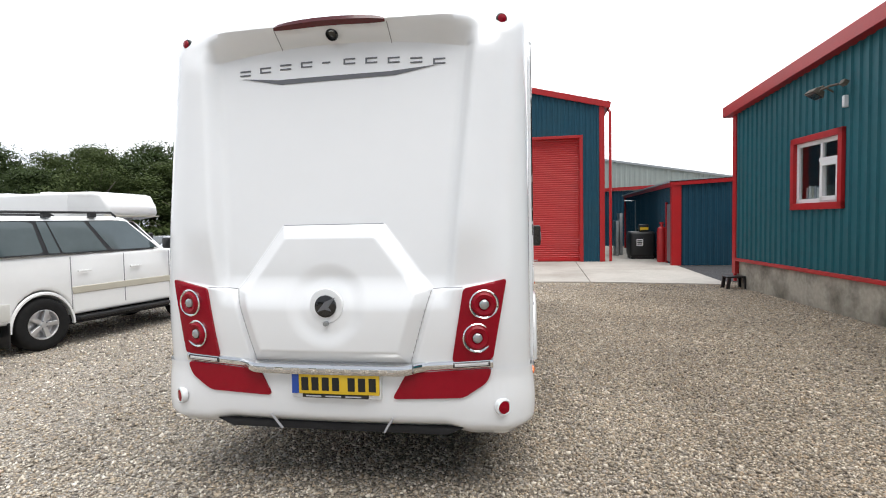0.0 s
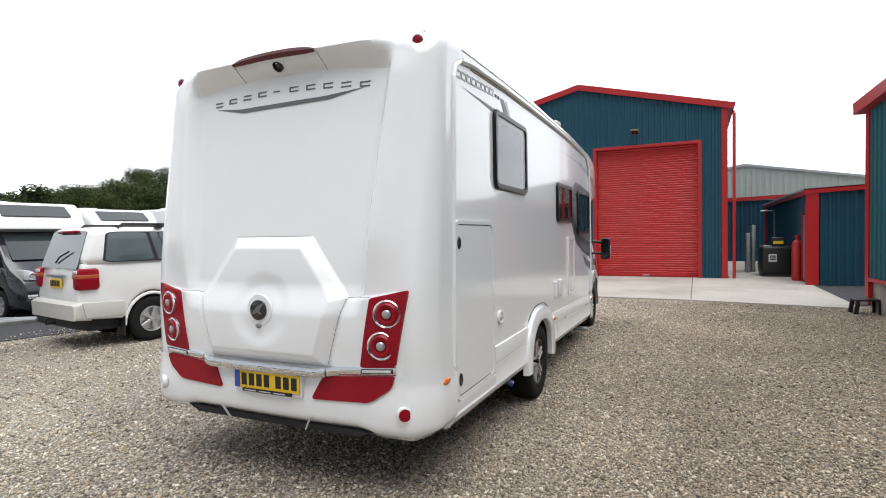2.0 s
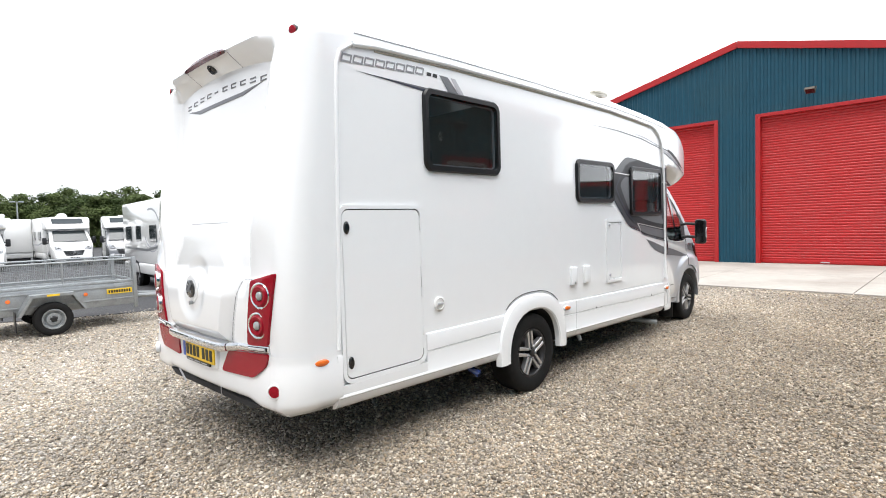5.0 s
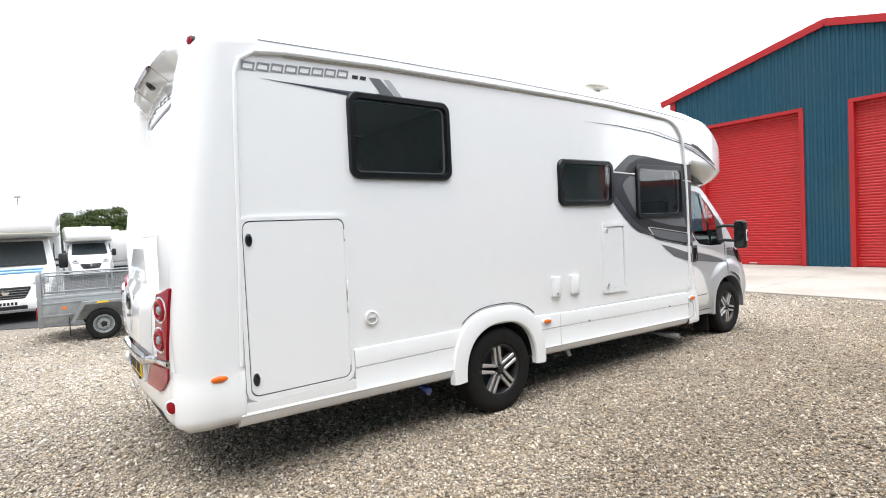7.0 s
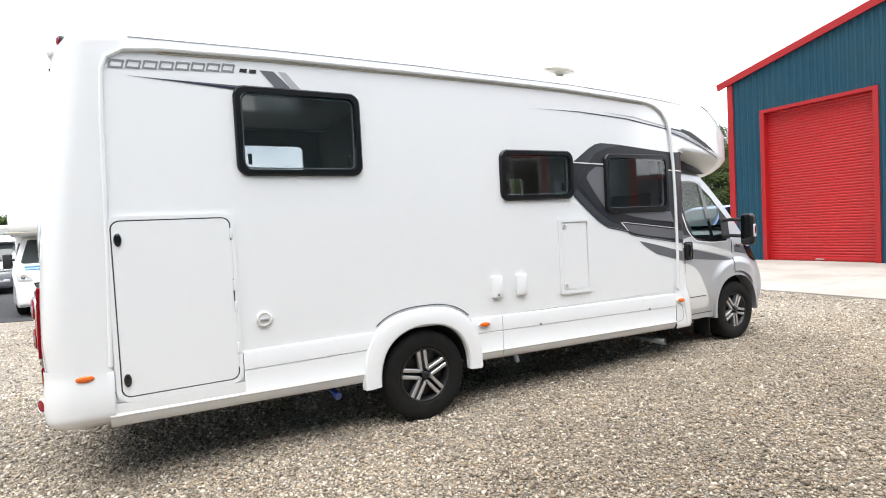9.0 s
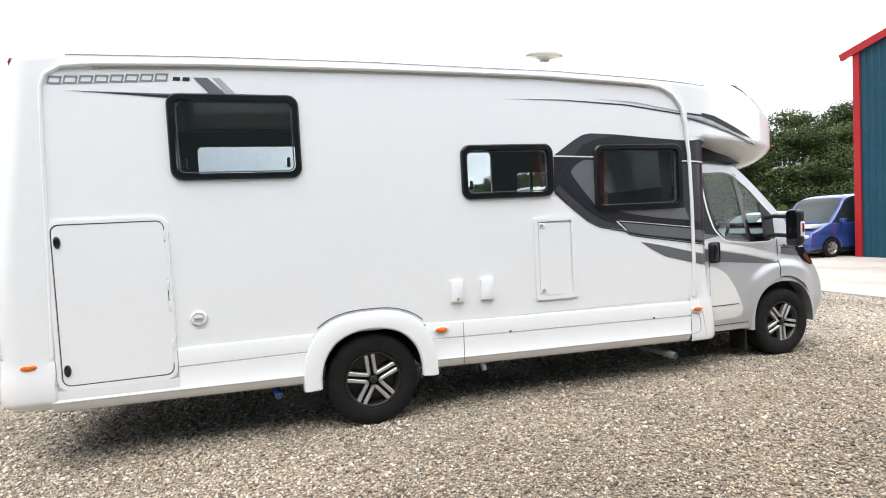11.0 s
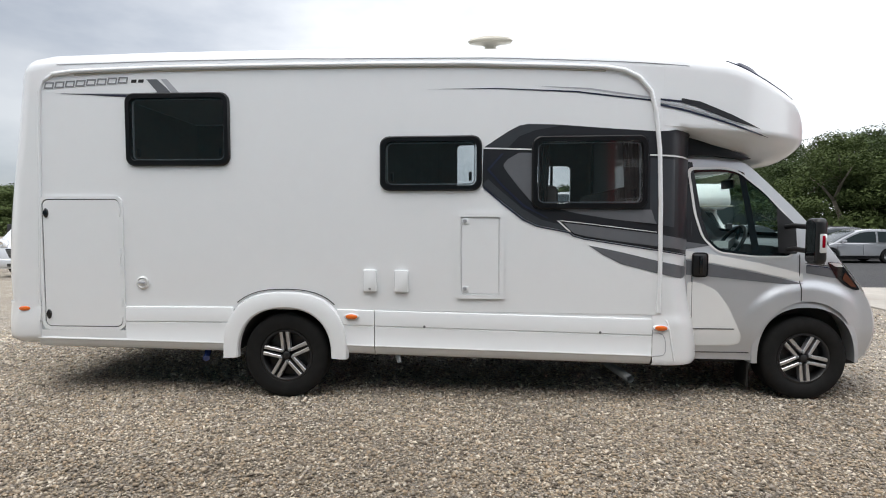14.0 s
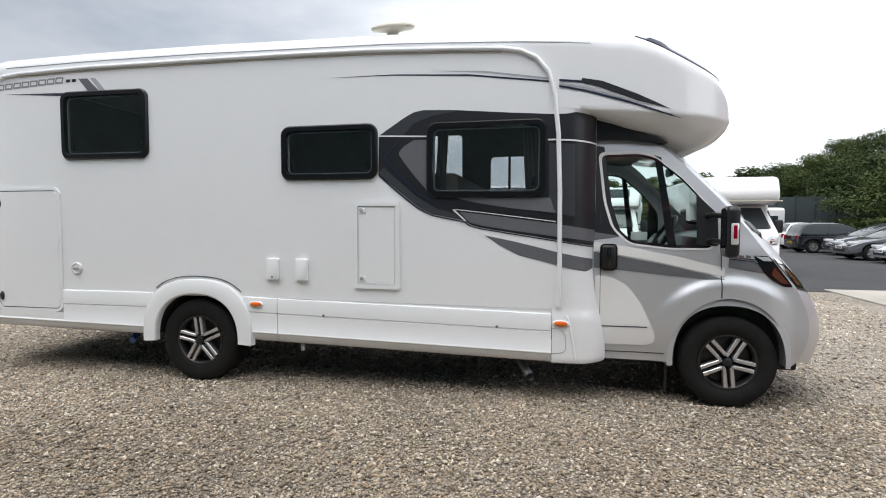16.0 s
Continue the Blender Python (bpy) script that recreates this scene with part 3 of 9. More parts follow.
def floodlight(m, arm=0.12):
    """A square lamp hanging from a wall bracket, its glass turned down."""
    f = thing("floodlight", "weathered brown-grey halogen floodlight fixed to the cladding", "floodlight", "yard floodlights")
    bm = bmesh.new()
    prism(bm, [(-0.10, 0.03), (0.10, 0.03), (0.065, -0.06), (-0.065, -0.06)], "x", -0.12, 0.12, 0.012)
    h = part("lamp_housing", bm, M_LAMPCASE, f)
    part("lens", boxes((-0.105, 0.105, -0.085, 0.085, 0.03, 0.036)), M_TRIM, h, "dark glass front")
    bm = bmesh.new()
    for x in (-0.135, 0.135):
        box(bm, x - 0.006, x + 0.006, -0.015, 0.015, -0.10, 0.01)
    box(bm, -0.14, 0.14, -0.015, 0.015, -0.112, -0.10)
    tube(bm, [(0, 0, -0.10), (0, arm * 0.4, -0.16), (0, arm + 0.14, -0.16)], 0.014, 8)
    if arm > 0.15:   # long side arm back to the wall
        tube(bm, [(-0.13, 0, -0.04), (-0.26, 0.03, -0.09), (-0.40, 0.12, -0.15)], 0.018, 8)
        box(bm, -0.46, -0.36, 0.08, 0.16, -0.19, -0.11, 0.01)
    part("bracket", bm, M_LAMPCASE, f)
    f.matrix_world = m
    return f


floodlight(at(-0.55, SY - 0.26, 4.93, Matrix.Rotation(radians(150), 4, "X") @ Matrix.Rotation(radians(180), 4, "Z")))

# ---- near barn along the yard's edge ----
BO, BD = Vector((4.25, 13.3, 0)), Vector((0.095, -1.0, 0)).normalized()
BN = Vector((BD.y, -BD.x, 0))  # out of the wall, towards the yard
BM = Matrix(((BD.x, -BN.x, 0, BO.x), (BD.y, -BN.y, 0, BO.y), (0, 0, 1, 0), (0, 0, 0, 1)))  # along, inwards, up
barn = thing("barn", "teal steel-clad office barn with red trim on a stained concrete plinth", "industrial building")
BL, BTOP = 16.0, lambda s: 3.86 + 0.075 * min(s, 9.0) - 0.075 * max(0.0, s - 9.0)
WIN = (2.3, 3.56, 1.74, 2.82)


def local(bm):
    bmesh.ops.transform(bm, matrix=BM, verts=bm.verts[:])
    bmesh.ops.recalc_face_normals(bm, faces=bm.faces[:])
    return bm


part("wall", local(cladding((0, 0, 0), (1, 0), BL, 0.62, BTOP, [(WIN[0], WIN[1], WIN[2], WIN[3])], out=(0, -1, 0))), M_TEALLIT, barn, "teal profiled steel wall", None)
part("wall", local(cladding((0, 0, 0), (0, 1), 9, 0.62, lambda s: 3.86, out=(-1, 0, 0))), M_TEALLIT, barn, "", None)
part("wall", local(cladding((BL, 0, 0), (0, 1), 9, 0.62, lambda s: BTOP(BL), out=(1, 0, 0))), M_TEALLIT, barn, "", None)
part("wall", local(cladding((0, 9, 0), (1, 0), BL, 0.62, BTOP, out=(0, 1, 0))), M_TEALLIT, barn, "", None)
bm = bmesh.new()
box(bm, 0.02, BL - 0.02, 0.03, 0.25, -0.05, 0.60, 0.01)
box(bm, 0.02, 0.25, 0.25, 9, -0.05, 0.60, 0.01)
part("plinth", local(bm), M_PLINTH, barn, "damp-stained cast concrete plinth", 30)
bm = bmesh.new()
box(bm, -0.02, BL, -0.055, 0.06, 0.58, 0.645, 0.006)
part("drip_trim", local(bm), M_REDP, barn, "red drip flashing above the plinth", None)
bm = bmesh.new()
for a, b in ((-0.25, 9.0), (9.0, BL + 0.2)):
    beam(bm, (a, -0.08, BTOP(a) + 0.01), (b, -0.08, BTOP(b) + 0.01), 0.22, 0.22)
part("bargeboard", local(bm), M_REDP, barn, "red folded steel verge trim", None)
bm = bmesh.new()
for a, b in ((-0.25, 9.0), (9.0, BL + 0.2)):
    prism(bm, [(a, BTOP(a) + 0.12), (b, BTOP(b) + 0.12), (b, BTOP(b) + 0.18), (a, BTOP(a) + 0.18)], "y", -0.1, 9.1)
part("roof", local(bm), M_ROOFGREY, barn, "grey steel sheet roof", None)
bm = bmesh.new()
box(bm, -0.07, 0.09, -0.05, 0.1, 0.30, 3.86)
part("corner_trim", local(bm), M_REDP, barn, "red steel corner trim", None)
bm = bmesh.new()
tube(bm, [(-0.13, 0.05, 3.7), (-0.13, 0.05, 0.12)], 0.04)
part("downpipe", local(bm), M_REDP, barn, "red rainwater pipe")
a, b, c, d = WIN
bm = bmesh.new()
for x0, x1, z0, z1 in ((a - 0.07, a + 0.03, c - 0.07, d + 0.07), (b - 0.03, b + 0.07, c - 0.07, d + 0.07), (a - 0.07, b + 0.07, d - 0.03, d + 0.07), (a - 0.07, b + 0.07, c - 0.09, c + 0.02)):
    box(bm, x0, x1, -0.06, 0.1, z0, z1, 0.004)
win = part("window", local(bm), M_REDP, barn, "red flashed window surround", None)
a, b, c, d = a + 0.03, b - 0.03, c + 0.02, d - 0.03
mid = a + (b - a) * 0.56
tr = c + (d - c) * 0.64
bm = bmesh.new()
for x0, x1, z0, z1 in ((a, a + 0.07, c, d), (b - 0.07, b, c, d), (a, b, d - 0.07, d), (a, b, c, c + 0.07), (mid, mid + 0.06, c, d)):
    box(bm, x0, x1, 0.0, 0.06, z0, z1, 0.004)
for x0, x1, z0, z1 in ((mid + 0.02, mid + 0.09, c + 0.03, tr), (b - 0.10, b - 0.03, c + 0.03, tr), (mid + 0.02, b - 0.03, tr - 0.07, tr), (mid + 0.02, b - 0.03, c + 0.03, c + 0.10), (mid, b, tr, tr + 0.06)):
    box(bm, x0, x1, -0.022, 0.058, z0, z1, 0.004)
part("window_frame", local(bm), M_UPVC, win, "white plastic frame with opening lights", None)
bm = bmesh.new()
box(bm, a + 0.02, b - 0.02, 0.03, 0.036, c + 0.02, d - 0.02)
pane = part("pane", local(bm), M_PANE, win, "", None)
pane.visible_shadow = False
# office wall behind the window
bm = bmesh.new()
for sp in ((1.0, 6.0, 2.6, 2.65, 0.5, 3.4), (1.0, 6.0, 0.12, 2.6, 3.35, 3.4), (1.0, 1.05, 0.12, 2.6, 0.5, 3.4), (6.0, 6.05, 0.12, 2.6, 0.5, 3.4), (1.0, 6.0, 0.12, 2.6, 0.45, 0.5)):
    box(bm, *sp)
part("office_lining", local(bm), M_WOOD, barn, "", None)
for i in range(6):
    bm = bmesh.new()
    w = 0.045 + 0.012 * (i % 3)
    box(bm, 2.48 + i * 0.075, 2.48 + i * 0.075 + w, 0.08, 0.28, 1.80, 2.02 + 0.03 * (i % 2), 0.003)
    k = tagged(mesh_ob("lever_arch_file", local(bm), [M_PALE, M_CARWHITE, M_BEIGE][i % 3], 30), "upright office file on the window sill", "file", "files on the sill")
bm = bmesh.new()
box(bm, 1.9, 3.9, 0.06, 0.34, 1.76, 1.80, 0.004)
part("window_sill", local(bm), M_UPVC, win, "", None)
floodlight(BM @ at(3.35, -0.30, 3.44, Matrix.Rotation(radians(150), 4, "X") @ Matrix.Rotation(radians(180), 4, "Z")), 0.16)
bm = bmesh.new()
box(bm, 3.66, 3.72, -0.09, 0.02, 3.16, 3.34, 0.012)
tagged(mesh_ob("sensor", local(bm), M_UPVC, 40), "small white movement sensor on the cladding", "sensor")

# black plastic step stool at the barn corner
st = thing("step_stool", "small black plastic step stool on the gravel by the barn corner", "stool")
bm = bmesh.new()
box(bm, -0.21, 0.21, -0.13, 0.13, 0.235, 0.27, 0.015)
part("tread", bm, M_BLACK, st)
for x in (-1, 1):
    for y in (-1, 1):
        bm = bmesh.new()
        prism(bm, [(x * 0.19, 0.24), (x * 0.13, 0.24), (x * 0.16, 0.0), (x * 0.23, 0.0)], "y", y * 0.12 - 0.02, y * 0.12 + 0.02)
        part("leg", bm, M_BLACK, st)
st.matrix_world = at(4.12, 12.98, 0.005, Matrix.Rotation(radians(8), 4, "Z"))

# ---- low lean-to and the alley beside it ----
lean = thing("lean_to", "low teal lean-to store with red trim beside the alley", "store building")
LT = lambda s: 2.58 + 0.045 * s
part("wall", cladding((4.3, 18.5, 0), (1, 0), 5.2, 0.03, LT, out=(0, -1, 0)), M_TEALSHADE, lean, "teal profiled steel wall", None)
part("wall", cladding((4.20, 18.6, 0), (0, 1), 10.2, 0.03, lambda s: 2.58, out=(-1, 0, 0)), M_TEALSHADE, lean, "", None)
part("corner_trim", boxes((4.05, 4.34, 18.42, 18.6, 0.03, 2.58)), M_REDP, lean, "red steel corner post", None)
bm = bmesh.new()
beam(bm, (4.0, 18.43, 2.61), (9.5, 18.43, 2.85), 0.06, 0.14)
beam(bm, (4.08, 18.42, 2.59), (4.08, 28.9, 2.61), 0.06, 0.14)
part("fascia", bm, M_REDP, lean, "red fascia trim", None)
bm = bmesh.new()
prism(bm, [(4.0, 2.65), (9.5, 2.90), (9.5, 2.95), (4.0, 2.70)], "y", 18.4, 28.9)
part("roof", bm, M_ROOFGREY, lean, "", None)
part("corner_trim", boxes((4.1, 4.26, 28.75, 28.9, 0.03, 2.58)), M_REDP, lean)
part("wall", boxes((4.3, 9.4, 28.7, 28.8, 0.03, 2.6)), M_TEALSHADE, lean, "", None)
part("door", boxes((4.14, 4.17, 18.68, 19.5, 0.10, 1.98)), M_GALV, lean, "grey steel side door, red framed", None)
part("door_frame", boxes((4.12, 4.18, 19.5, 19.62, 0.03, 2.05)), M_REDP, lean, "", None)

back = thing("back_store", "low teal store building closing the alley, with red fascia", "store building")
part("wall", cladding((1.5, 31, 0), (1, 0), 8, 0.03, lambda s: 3.0, out=(0, -1, 0)), M_TEALSHADE, back, "", None)
bm = bmesh.new()
beam(bm, (1.4, 30.9, 3.02), (9.5, 30.9, 3.3), 0.08, 0.18)
part("fascia", bm, M_REDP, back, "", None)
part("roof", boxes((1.4, 9.5, 30.9, 36, 3.1, 3.2)), M_ROOFGREY, back, "", None)

far = thing("far_shed", "large pale grey-green steel shed standing behind the yard", "industrial building")
FT = lambda s: 6.3 - 0.175 * abs(s - 12.5)
part("wall", cladding((-8, 46, 0), (1, 0), 30, 0.0, FT, out=(0, -1, 0), pitch=0.4), M_LIGHTCLAD, far, "", None)
bm = bmesh.new()
beam(bm, (-8, 45.9, FT(0) + 0.05), (4.5, 45.9, FT(12.5) + 0.05), 0.1, 0.16)
beam(bm, (4.5, 45.9, FT(12.5) + 0.05), (22, 45.9, FT(30) + 0.05), 0.1, 0.16)
part("bargeboard", bm, M_ROOFGREY, far, "", None)
part("wall", boxes((-8, 22, 46.3, 60, 0, 3.0)), M_LIGHTCLAD, far, "", None)

# oil tank, gas cylinder and bits in the alley
tank = thing("oil_tank", "black plastic oil tank with pump and white label", "oil tank")
bm = bmesh.new()
box(bm, 3.22, 4.12, 21.2, 22.2, 0.10, 1.05, 0.12, 3)
part("tank_body", bm, M_TANK, tank)
part("stand", boxes((3.27, 4.08, 21.25, 22.15, 0.03, 0.12)), M_TANK, tank)
bm = bmesh.new()
lathe(bm, [(0.22, 0), (0.22, 0.09), (0.18, 0.11)], at(3.75, 21.7, 1.04), 20)
part("lid", bm, M_TANK, tank)
part("pump", boxes((3.55, 3.90, 21.25, 21.5, 1.02, 1.32), bevel=0.05), M_TANK, tank, "black pump unit with yellow label")
part("pump_label", boxes((3.58, 3.87, 21.236, 21.248, 1.10, 1.20)), M_YELLOW, tank)
part("label_plate", boxes((3.45, 3.68, 21.185, 21.198, 0.52, 0.77)), M_PLATEWHITE, tank, "white label with dark bars", None)
for z in (0.60, 0.66, 0.72):
    part("label_bar", boxes((3.48, 3.65, 21.177, 21.185, z - 0.03, z + 0.005)), M_INK, tank, "", None)
bm = bmesh.new()
lathe(bm, [(0.0, 0), (0.15, 0.0), (0.155, 0.03), (0.155, 1.05), (0.13, 1.16), (0.05, 1.22), (0.05, 1.30), (0.075, 1.31), (0.075, 1.36), (0.0, 1.36)], at(4.06, 19.9, 0.03), 24)
tagged(mesh_ob("gas_cylinder", bm, M_REDP, 40), "tall red gas cylinder standing by the lean-to", "gas cylinder")
bm = bmesh.new()
tube(bm, [(4.06, 25.2, 0.03), (4.06, 25.2, 2.3), (3.6, 25.2, 2.3)], 0.03)
tagged(mesh_ob("pipe_post", bm, M_GALV), "galvanised pipe post in the alley", "post")
for k, (x, h) in enumerate(((2.95, 1.45), (3.15, 1.75))):
    tagged(mesh_ob("pallet_board", boxes((x, x + 0.12, 23.0 + k * 0.4, 23.8 + k * 0.4, 0.03, h), bevel=0.005), M_GALV, 30), "grey board leaning by the shed wall", "board", "boards in the alley")


# ---- the motorhome ----
CX, HW = -1.10, 1.10           # centre line and half width
YR, YF = 3.36, 9.02           # rear face and front of the living quarters
van = thing("motorhome", "white coachbuilt motorhome with silver cab and graphite graphics, on gravel", "motorhome")
ROOF = [(3.4, 2.80), (3.8, 2.835), (4.8, 2.855), (6.0, 2.86), (7.5, 2.825), (8.4, 2.775), (8.9, 2.735), (9.2, 2.69)]
roof_z = lambda y: lerp_table(ROOF, y)


def hexagon_depth(xr, z):
    """Distance inside the hexagonal rear bulge, positive inside."""
    ax = abs(xr)
    d = [1.578 - z, z - 0.812]
    for (x0, z0), (x1, z1) in (((0.295, 1.578), (0.572, 1.215)), ((0.572, 1.215), (0.452, 0.812))):
        tx, tz = x1 - x0, z1 - z0
        L = math.hypot(tx, tz)
        d.append(-((ax - x0) * -tz + (z - z0) * tx) / L)
    return min(d)


def rear_out(xr, z):
    """How far the moulded rear face stands out (+) or in (-)."""
    a = abs(xr)
    v = 0.0
    w = 0.62 + 0.13 * (z - 1.2) / 1.4
    foot = 2.636 - 0.06 * (a / 0.75) ** 2
    rise = min(1.0, max(0.0, (z - foot) / (2.712 - foot)))
    recess = sstep(w + 0.085, w + 0.015, a) * (1 - rise) * sstep(1.10, 1.30, z)
    v -= 0.055 * recess
    v += 0.030 * sstep(w - 0.02, w + 0.10, a) * sstep(w + 0.34, w + 0.12, a) * sstep(1.25, 1.6, z) * sstep(2.72, 2.5, z)
    cowl = sstep(0.88, 0.64, a) * rise * sstep(2.87, 2.76, z)
    v += 0.075 * cowl
    h = hexagon_depth(xr, z)
    v += 0.014 * sstep(-0.004, 0.004, h) + 0.050 * min(1.0, max(0.0, h / 0.072))
    r = math.hypot(xr, z - 1.135)
    v -= 0.016 * sstep(0.24, 0.14, r)
    # wings beside the bulge stand a little proud of the recess
    v += 0.012 * sstep(-0.01, -0.03, h) * sstep(1.262, 1.246, z + 0.15 * (0.9 - a)) * sstep(0.95, 0.9, a)
    return v


def lean_back(z):
    return 0.20 * sstep(1.0, 3.1, z) + 0.012 * sstep(1.0, 0.7, z)


def waist(y, z):
    """How far the body side draws in towards the cab, rounded under the pod."""
    d = lerp_table([(8.7, 2.155), (8.87, 2.142), (9.03, 2.12)], y) + 0.03 - z
    if d <= 0:
        return 0.0
    r = 0.165 if d >= 0.045 else 0.165 * math.sin(math.pi / 2 * d / 0.045)
    return r * max(0.0, (y - 8.80) / 0.22) ** 2.2


RC = 0.165  # plan radius of the rear corners
plan = []  # (x relative to centre, y, normal, is rear)
n_c = 18
for i in range(n_c + 1):   # right corner from side to rear
    t = i / n_c * math.pi / 2
    plan.append((HW - RC + RC * math.cos(t), YR + RC + 0.04 - RC * math.sin(t), (math.cos(t), -math.sin(t)), sstep(0.25, 0.9, i / n_c)))
n_r = 190
for i in range(1, n_r):
    xr = (HW - RC) * (1 - 2 * i / n_r)
    plan.append((xr, YR + 0.04 * (xr / (HW - RC)) ** 2, (0, -1), 1.0))
for i in range(n_c + 1):
    t = (1 - i / n_c) * math.pi / 2
    plan.append((-(HW - RC) - RC * math.cos(t), YR + RC + 0.04 - RC * math.sin(t), (-math.cos(t), -math.sin(t)), sstep(0.25, 0.9, 1 - i / n_c)))
ys = [3.9 + k * (8.7 - 3.9) / 20 for k in range(21)] + [8.76 + 0.26 * k / 10 for k in range(11)]
for y in ys:
    plan.append((-HW, y, (-1, 0), 0.0))
for k in range(1, 9):
    plan.append((-HW + 2 * HW * k / 9, YF, (0, 1), 0.0))
for y in ys[::-1]:
    plan.append((HW, y, (1, 0), 0.0))
Z0, RR = 0.74, 0.13   # floor line and roof edge radius
rows_v = [(0.0, 0.0, 0.46 * k / 116) for k in range(116)] + [(0.0, 0.0, 0.46 + (93 / 105 - 0.46) * k / 48) for k in range(48)] + [(0.0, 0.0, (93 + k / 5) / 105) for k in range(61)] + [(1 - math.cos(t), math.sin(t), 1.0) for t in [math.pi / 2 * k / 8 for k in range(1, 9)]]
bm = bmesh.new()
grid = []
for *RF, f in rows_v:
    row = []
    for xr, y, (nx, ny), rear in plan:
        rr = RR + 0.11 * (rear if y < 3.9 else 0.0) * sstep(0.86, 1.12, abs(xr))
        inset, rise = RF[0] * rr, RF[1] * rr
        top = roof_z(y) - rr
        z = Z0 + (top - Z0) * f + rise
        yy = y + lean_back(z) * (1 if rear or y < 3.9 else 0) * sstep(4.2, 3.5, y)
        out = rear_out(xr, z) * rear if rear else 0.0
        front = 0 if y > YF - 0.001 and ny > 0 else 1
        row.append(bm.verts.new((CX + xr * (1 - waist(y, z) / HW) + nx * (-inset), yy + ny * (out - inset) * front, z)))
    grid.append(row)
n_p = len(plan)
for A, B in zip(grid, grid[1:]):
    for k in range(n_p):
        bm.faces.new((A[k], A[(k + 1) % n_p], B[(k + 1) % n_p], B[k]))
bm.faces.new(grid[0][::-1])
# roof skin: strips across from side to side
top = grid[-1]
bm.faces.new(top)
bmesh.ops.recalc_face_normals(bm, faces=bm.faces[:])
shell = mesh_ob("body_shell", bm, M_WHITE, 50)
# near-side and far-side window openings: y0, y1, z0, z1
WINDOWS = [(4.518, 5.384, 1.905, 2.495), (6.603, 7.392, 1.697, 2.128), (7.772, 8.650, 1.552, 2.114)]
FAR_WINDOWS = [(4.42, 5.53, 1.95, 2.465), (7.16, 7.72, 1.50, 2.36), (8.04, 8.46, 1.67, 2.10)]
WINDOW_R = 0.075
cutters = bmesh.new()
for y0, y1, z0, z1 in WINDOWS:
    prism(cutters, rrect(y0 + 0.04, y1 - 0.04, z0 + 0.04, z1 - 0.04, WINDOW_R - 0.02), "x", -0.3, 0.3)
for y0, y1, z0, z1 in FAR_WINDOWS:
    prism(cutters, rrect(y0, y1, z0, z1, 0.05), "x", 2 * CX - 0.3, 2 * CX + 0.3)
spare = cutters.copy()
hollow = bmesh.new()
box(hollow, 2 * CX + 0.03, -0.03, 3.97, 8.72, 0.77, 2.64)
cut(shell, hollow)
cut(shell, cutters)
for p in shell.data.polygons:
    p.use_smooth = True
shell.data.set_sharp_from_angle(angle=radians(40))
shell.parent = van
shell["label"] = "glossy white moulded living-quarters body"
walls = bmesh.new()
for sp in ((-0.06, -0.04, 4.0, 8.70, 0.80, 2.62), (2 * CX + 0.04, 2 * CX + 0.06, 4.0, 8.70, 0.80, 2.62), (2 * CX + 0.06, -0.06, 4.0, 4.02, 0.8, 2.62), (2 * CX + 0.06, -0.06, 4.02, 8.70, 0.80, 0.82), (2 * CX + 0.06, -0.06, 4.02, 8.70, 2.60, 2.62)):
    box(walls, *sp)
lining = mesh_ob("inner_lining", walls, M_LINING)
cut(lining, spare)
lining.parent = van
lining["label"] = "brown wood-panelled cabin lining"


def acrylic_window(y0, y1, z0, z1, parent):
    """A hinged acrylic caravan window: bulged frame, smoked pane, inner sash line and two catches."""
    bm = bmesh.new()
    o, i = rrect(y0, y1, z0, z1, WINDOW_R, 7), rrect(y0 + 0.042, y1 - 0.042, z0 + 0.042, z1 - 0.042, WINDOW_R - 0.025, 7)
    o2 = rrect(y0 + 0.010, y1 - 0.010, z0 + 0.010, z1 - 0.010, WINDOW_R - 0.006, 7)
    n = len(o)
    f = AX["x"]
    loops = [[bm.verts.new(f(p, q, c)) for p, q in lp] for lp, c in ((o, -0.01), (o, 0.014), (o2, 0.026), (i, 0.026), (i, -0.03))]
    for A, B in zip(loops, loops[1:]):
        for k in range(n):
            bm.faces.new((A[k], A[(k + 1) % n], B[(k + 1) % n], B[k]))
    bmesh.ops.recalc_face_normals(bm, faces=bm.faces[:])
    w = part("window", bm, M_FRAME, parent, "black framed smoked acrylic window", 35)
    bm = bmesh.new()
    prism(bm, rrect(y0 + 0.036, y1 - 0.036, z0 + 0.036, z1 - 0.036, WINDOW_R - 0.02), "x", 0.010, 0.018)
    part("pane", bm, M_TINT, w, "smoked acrylic pane")
    bm = bmesh.new()
    ring(bm, rrect(y0 + 0.05, y1 - 0.05, z0 + 0.05, z1 - 0.05, WINDOW_R - 0.03, 5), rrect(y0 + 0.058, y1 - 0.058, z0 + 0.058, z1 - 0.058, WINDOW_R - 0.036, 5), "x", -0.02, -0.004)
    part("seal", bm, M_PALE, w, "thin grey inner sash line")
    for s in (y0 + 0.09, y1 - 0.09):
        part("catch", boxes((-0.03, -0.012, s - 0.012, s + 0.012, z0 + 0.08, z0 + 0.15), bevel=0.004), M_BLACK, w)
    return w


for wspec in WINDOWS:
    acrylic_window(*wspec, van)
for y0, y1, z0, z1 in FAR_WINDOWS:
    bm = bmesh.new()
    prism(bm, rrect(y0 - 0.005, y1 + 0.005, z0 - 0.005, z1 + 0.005, 0.05), "x", 2 * CX - 0.012, 2 * CX - 0.006)
    part("pane", bm, M_PANE, van, "clear far-side window")
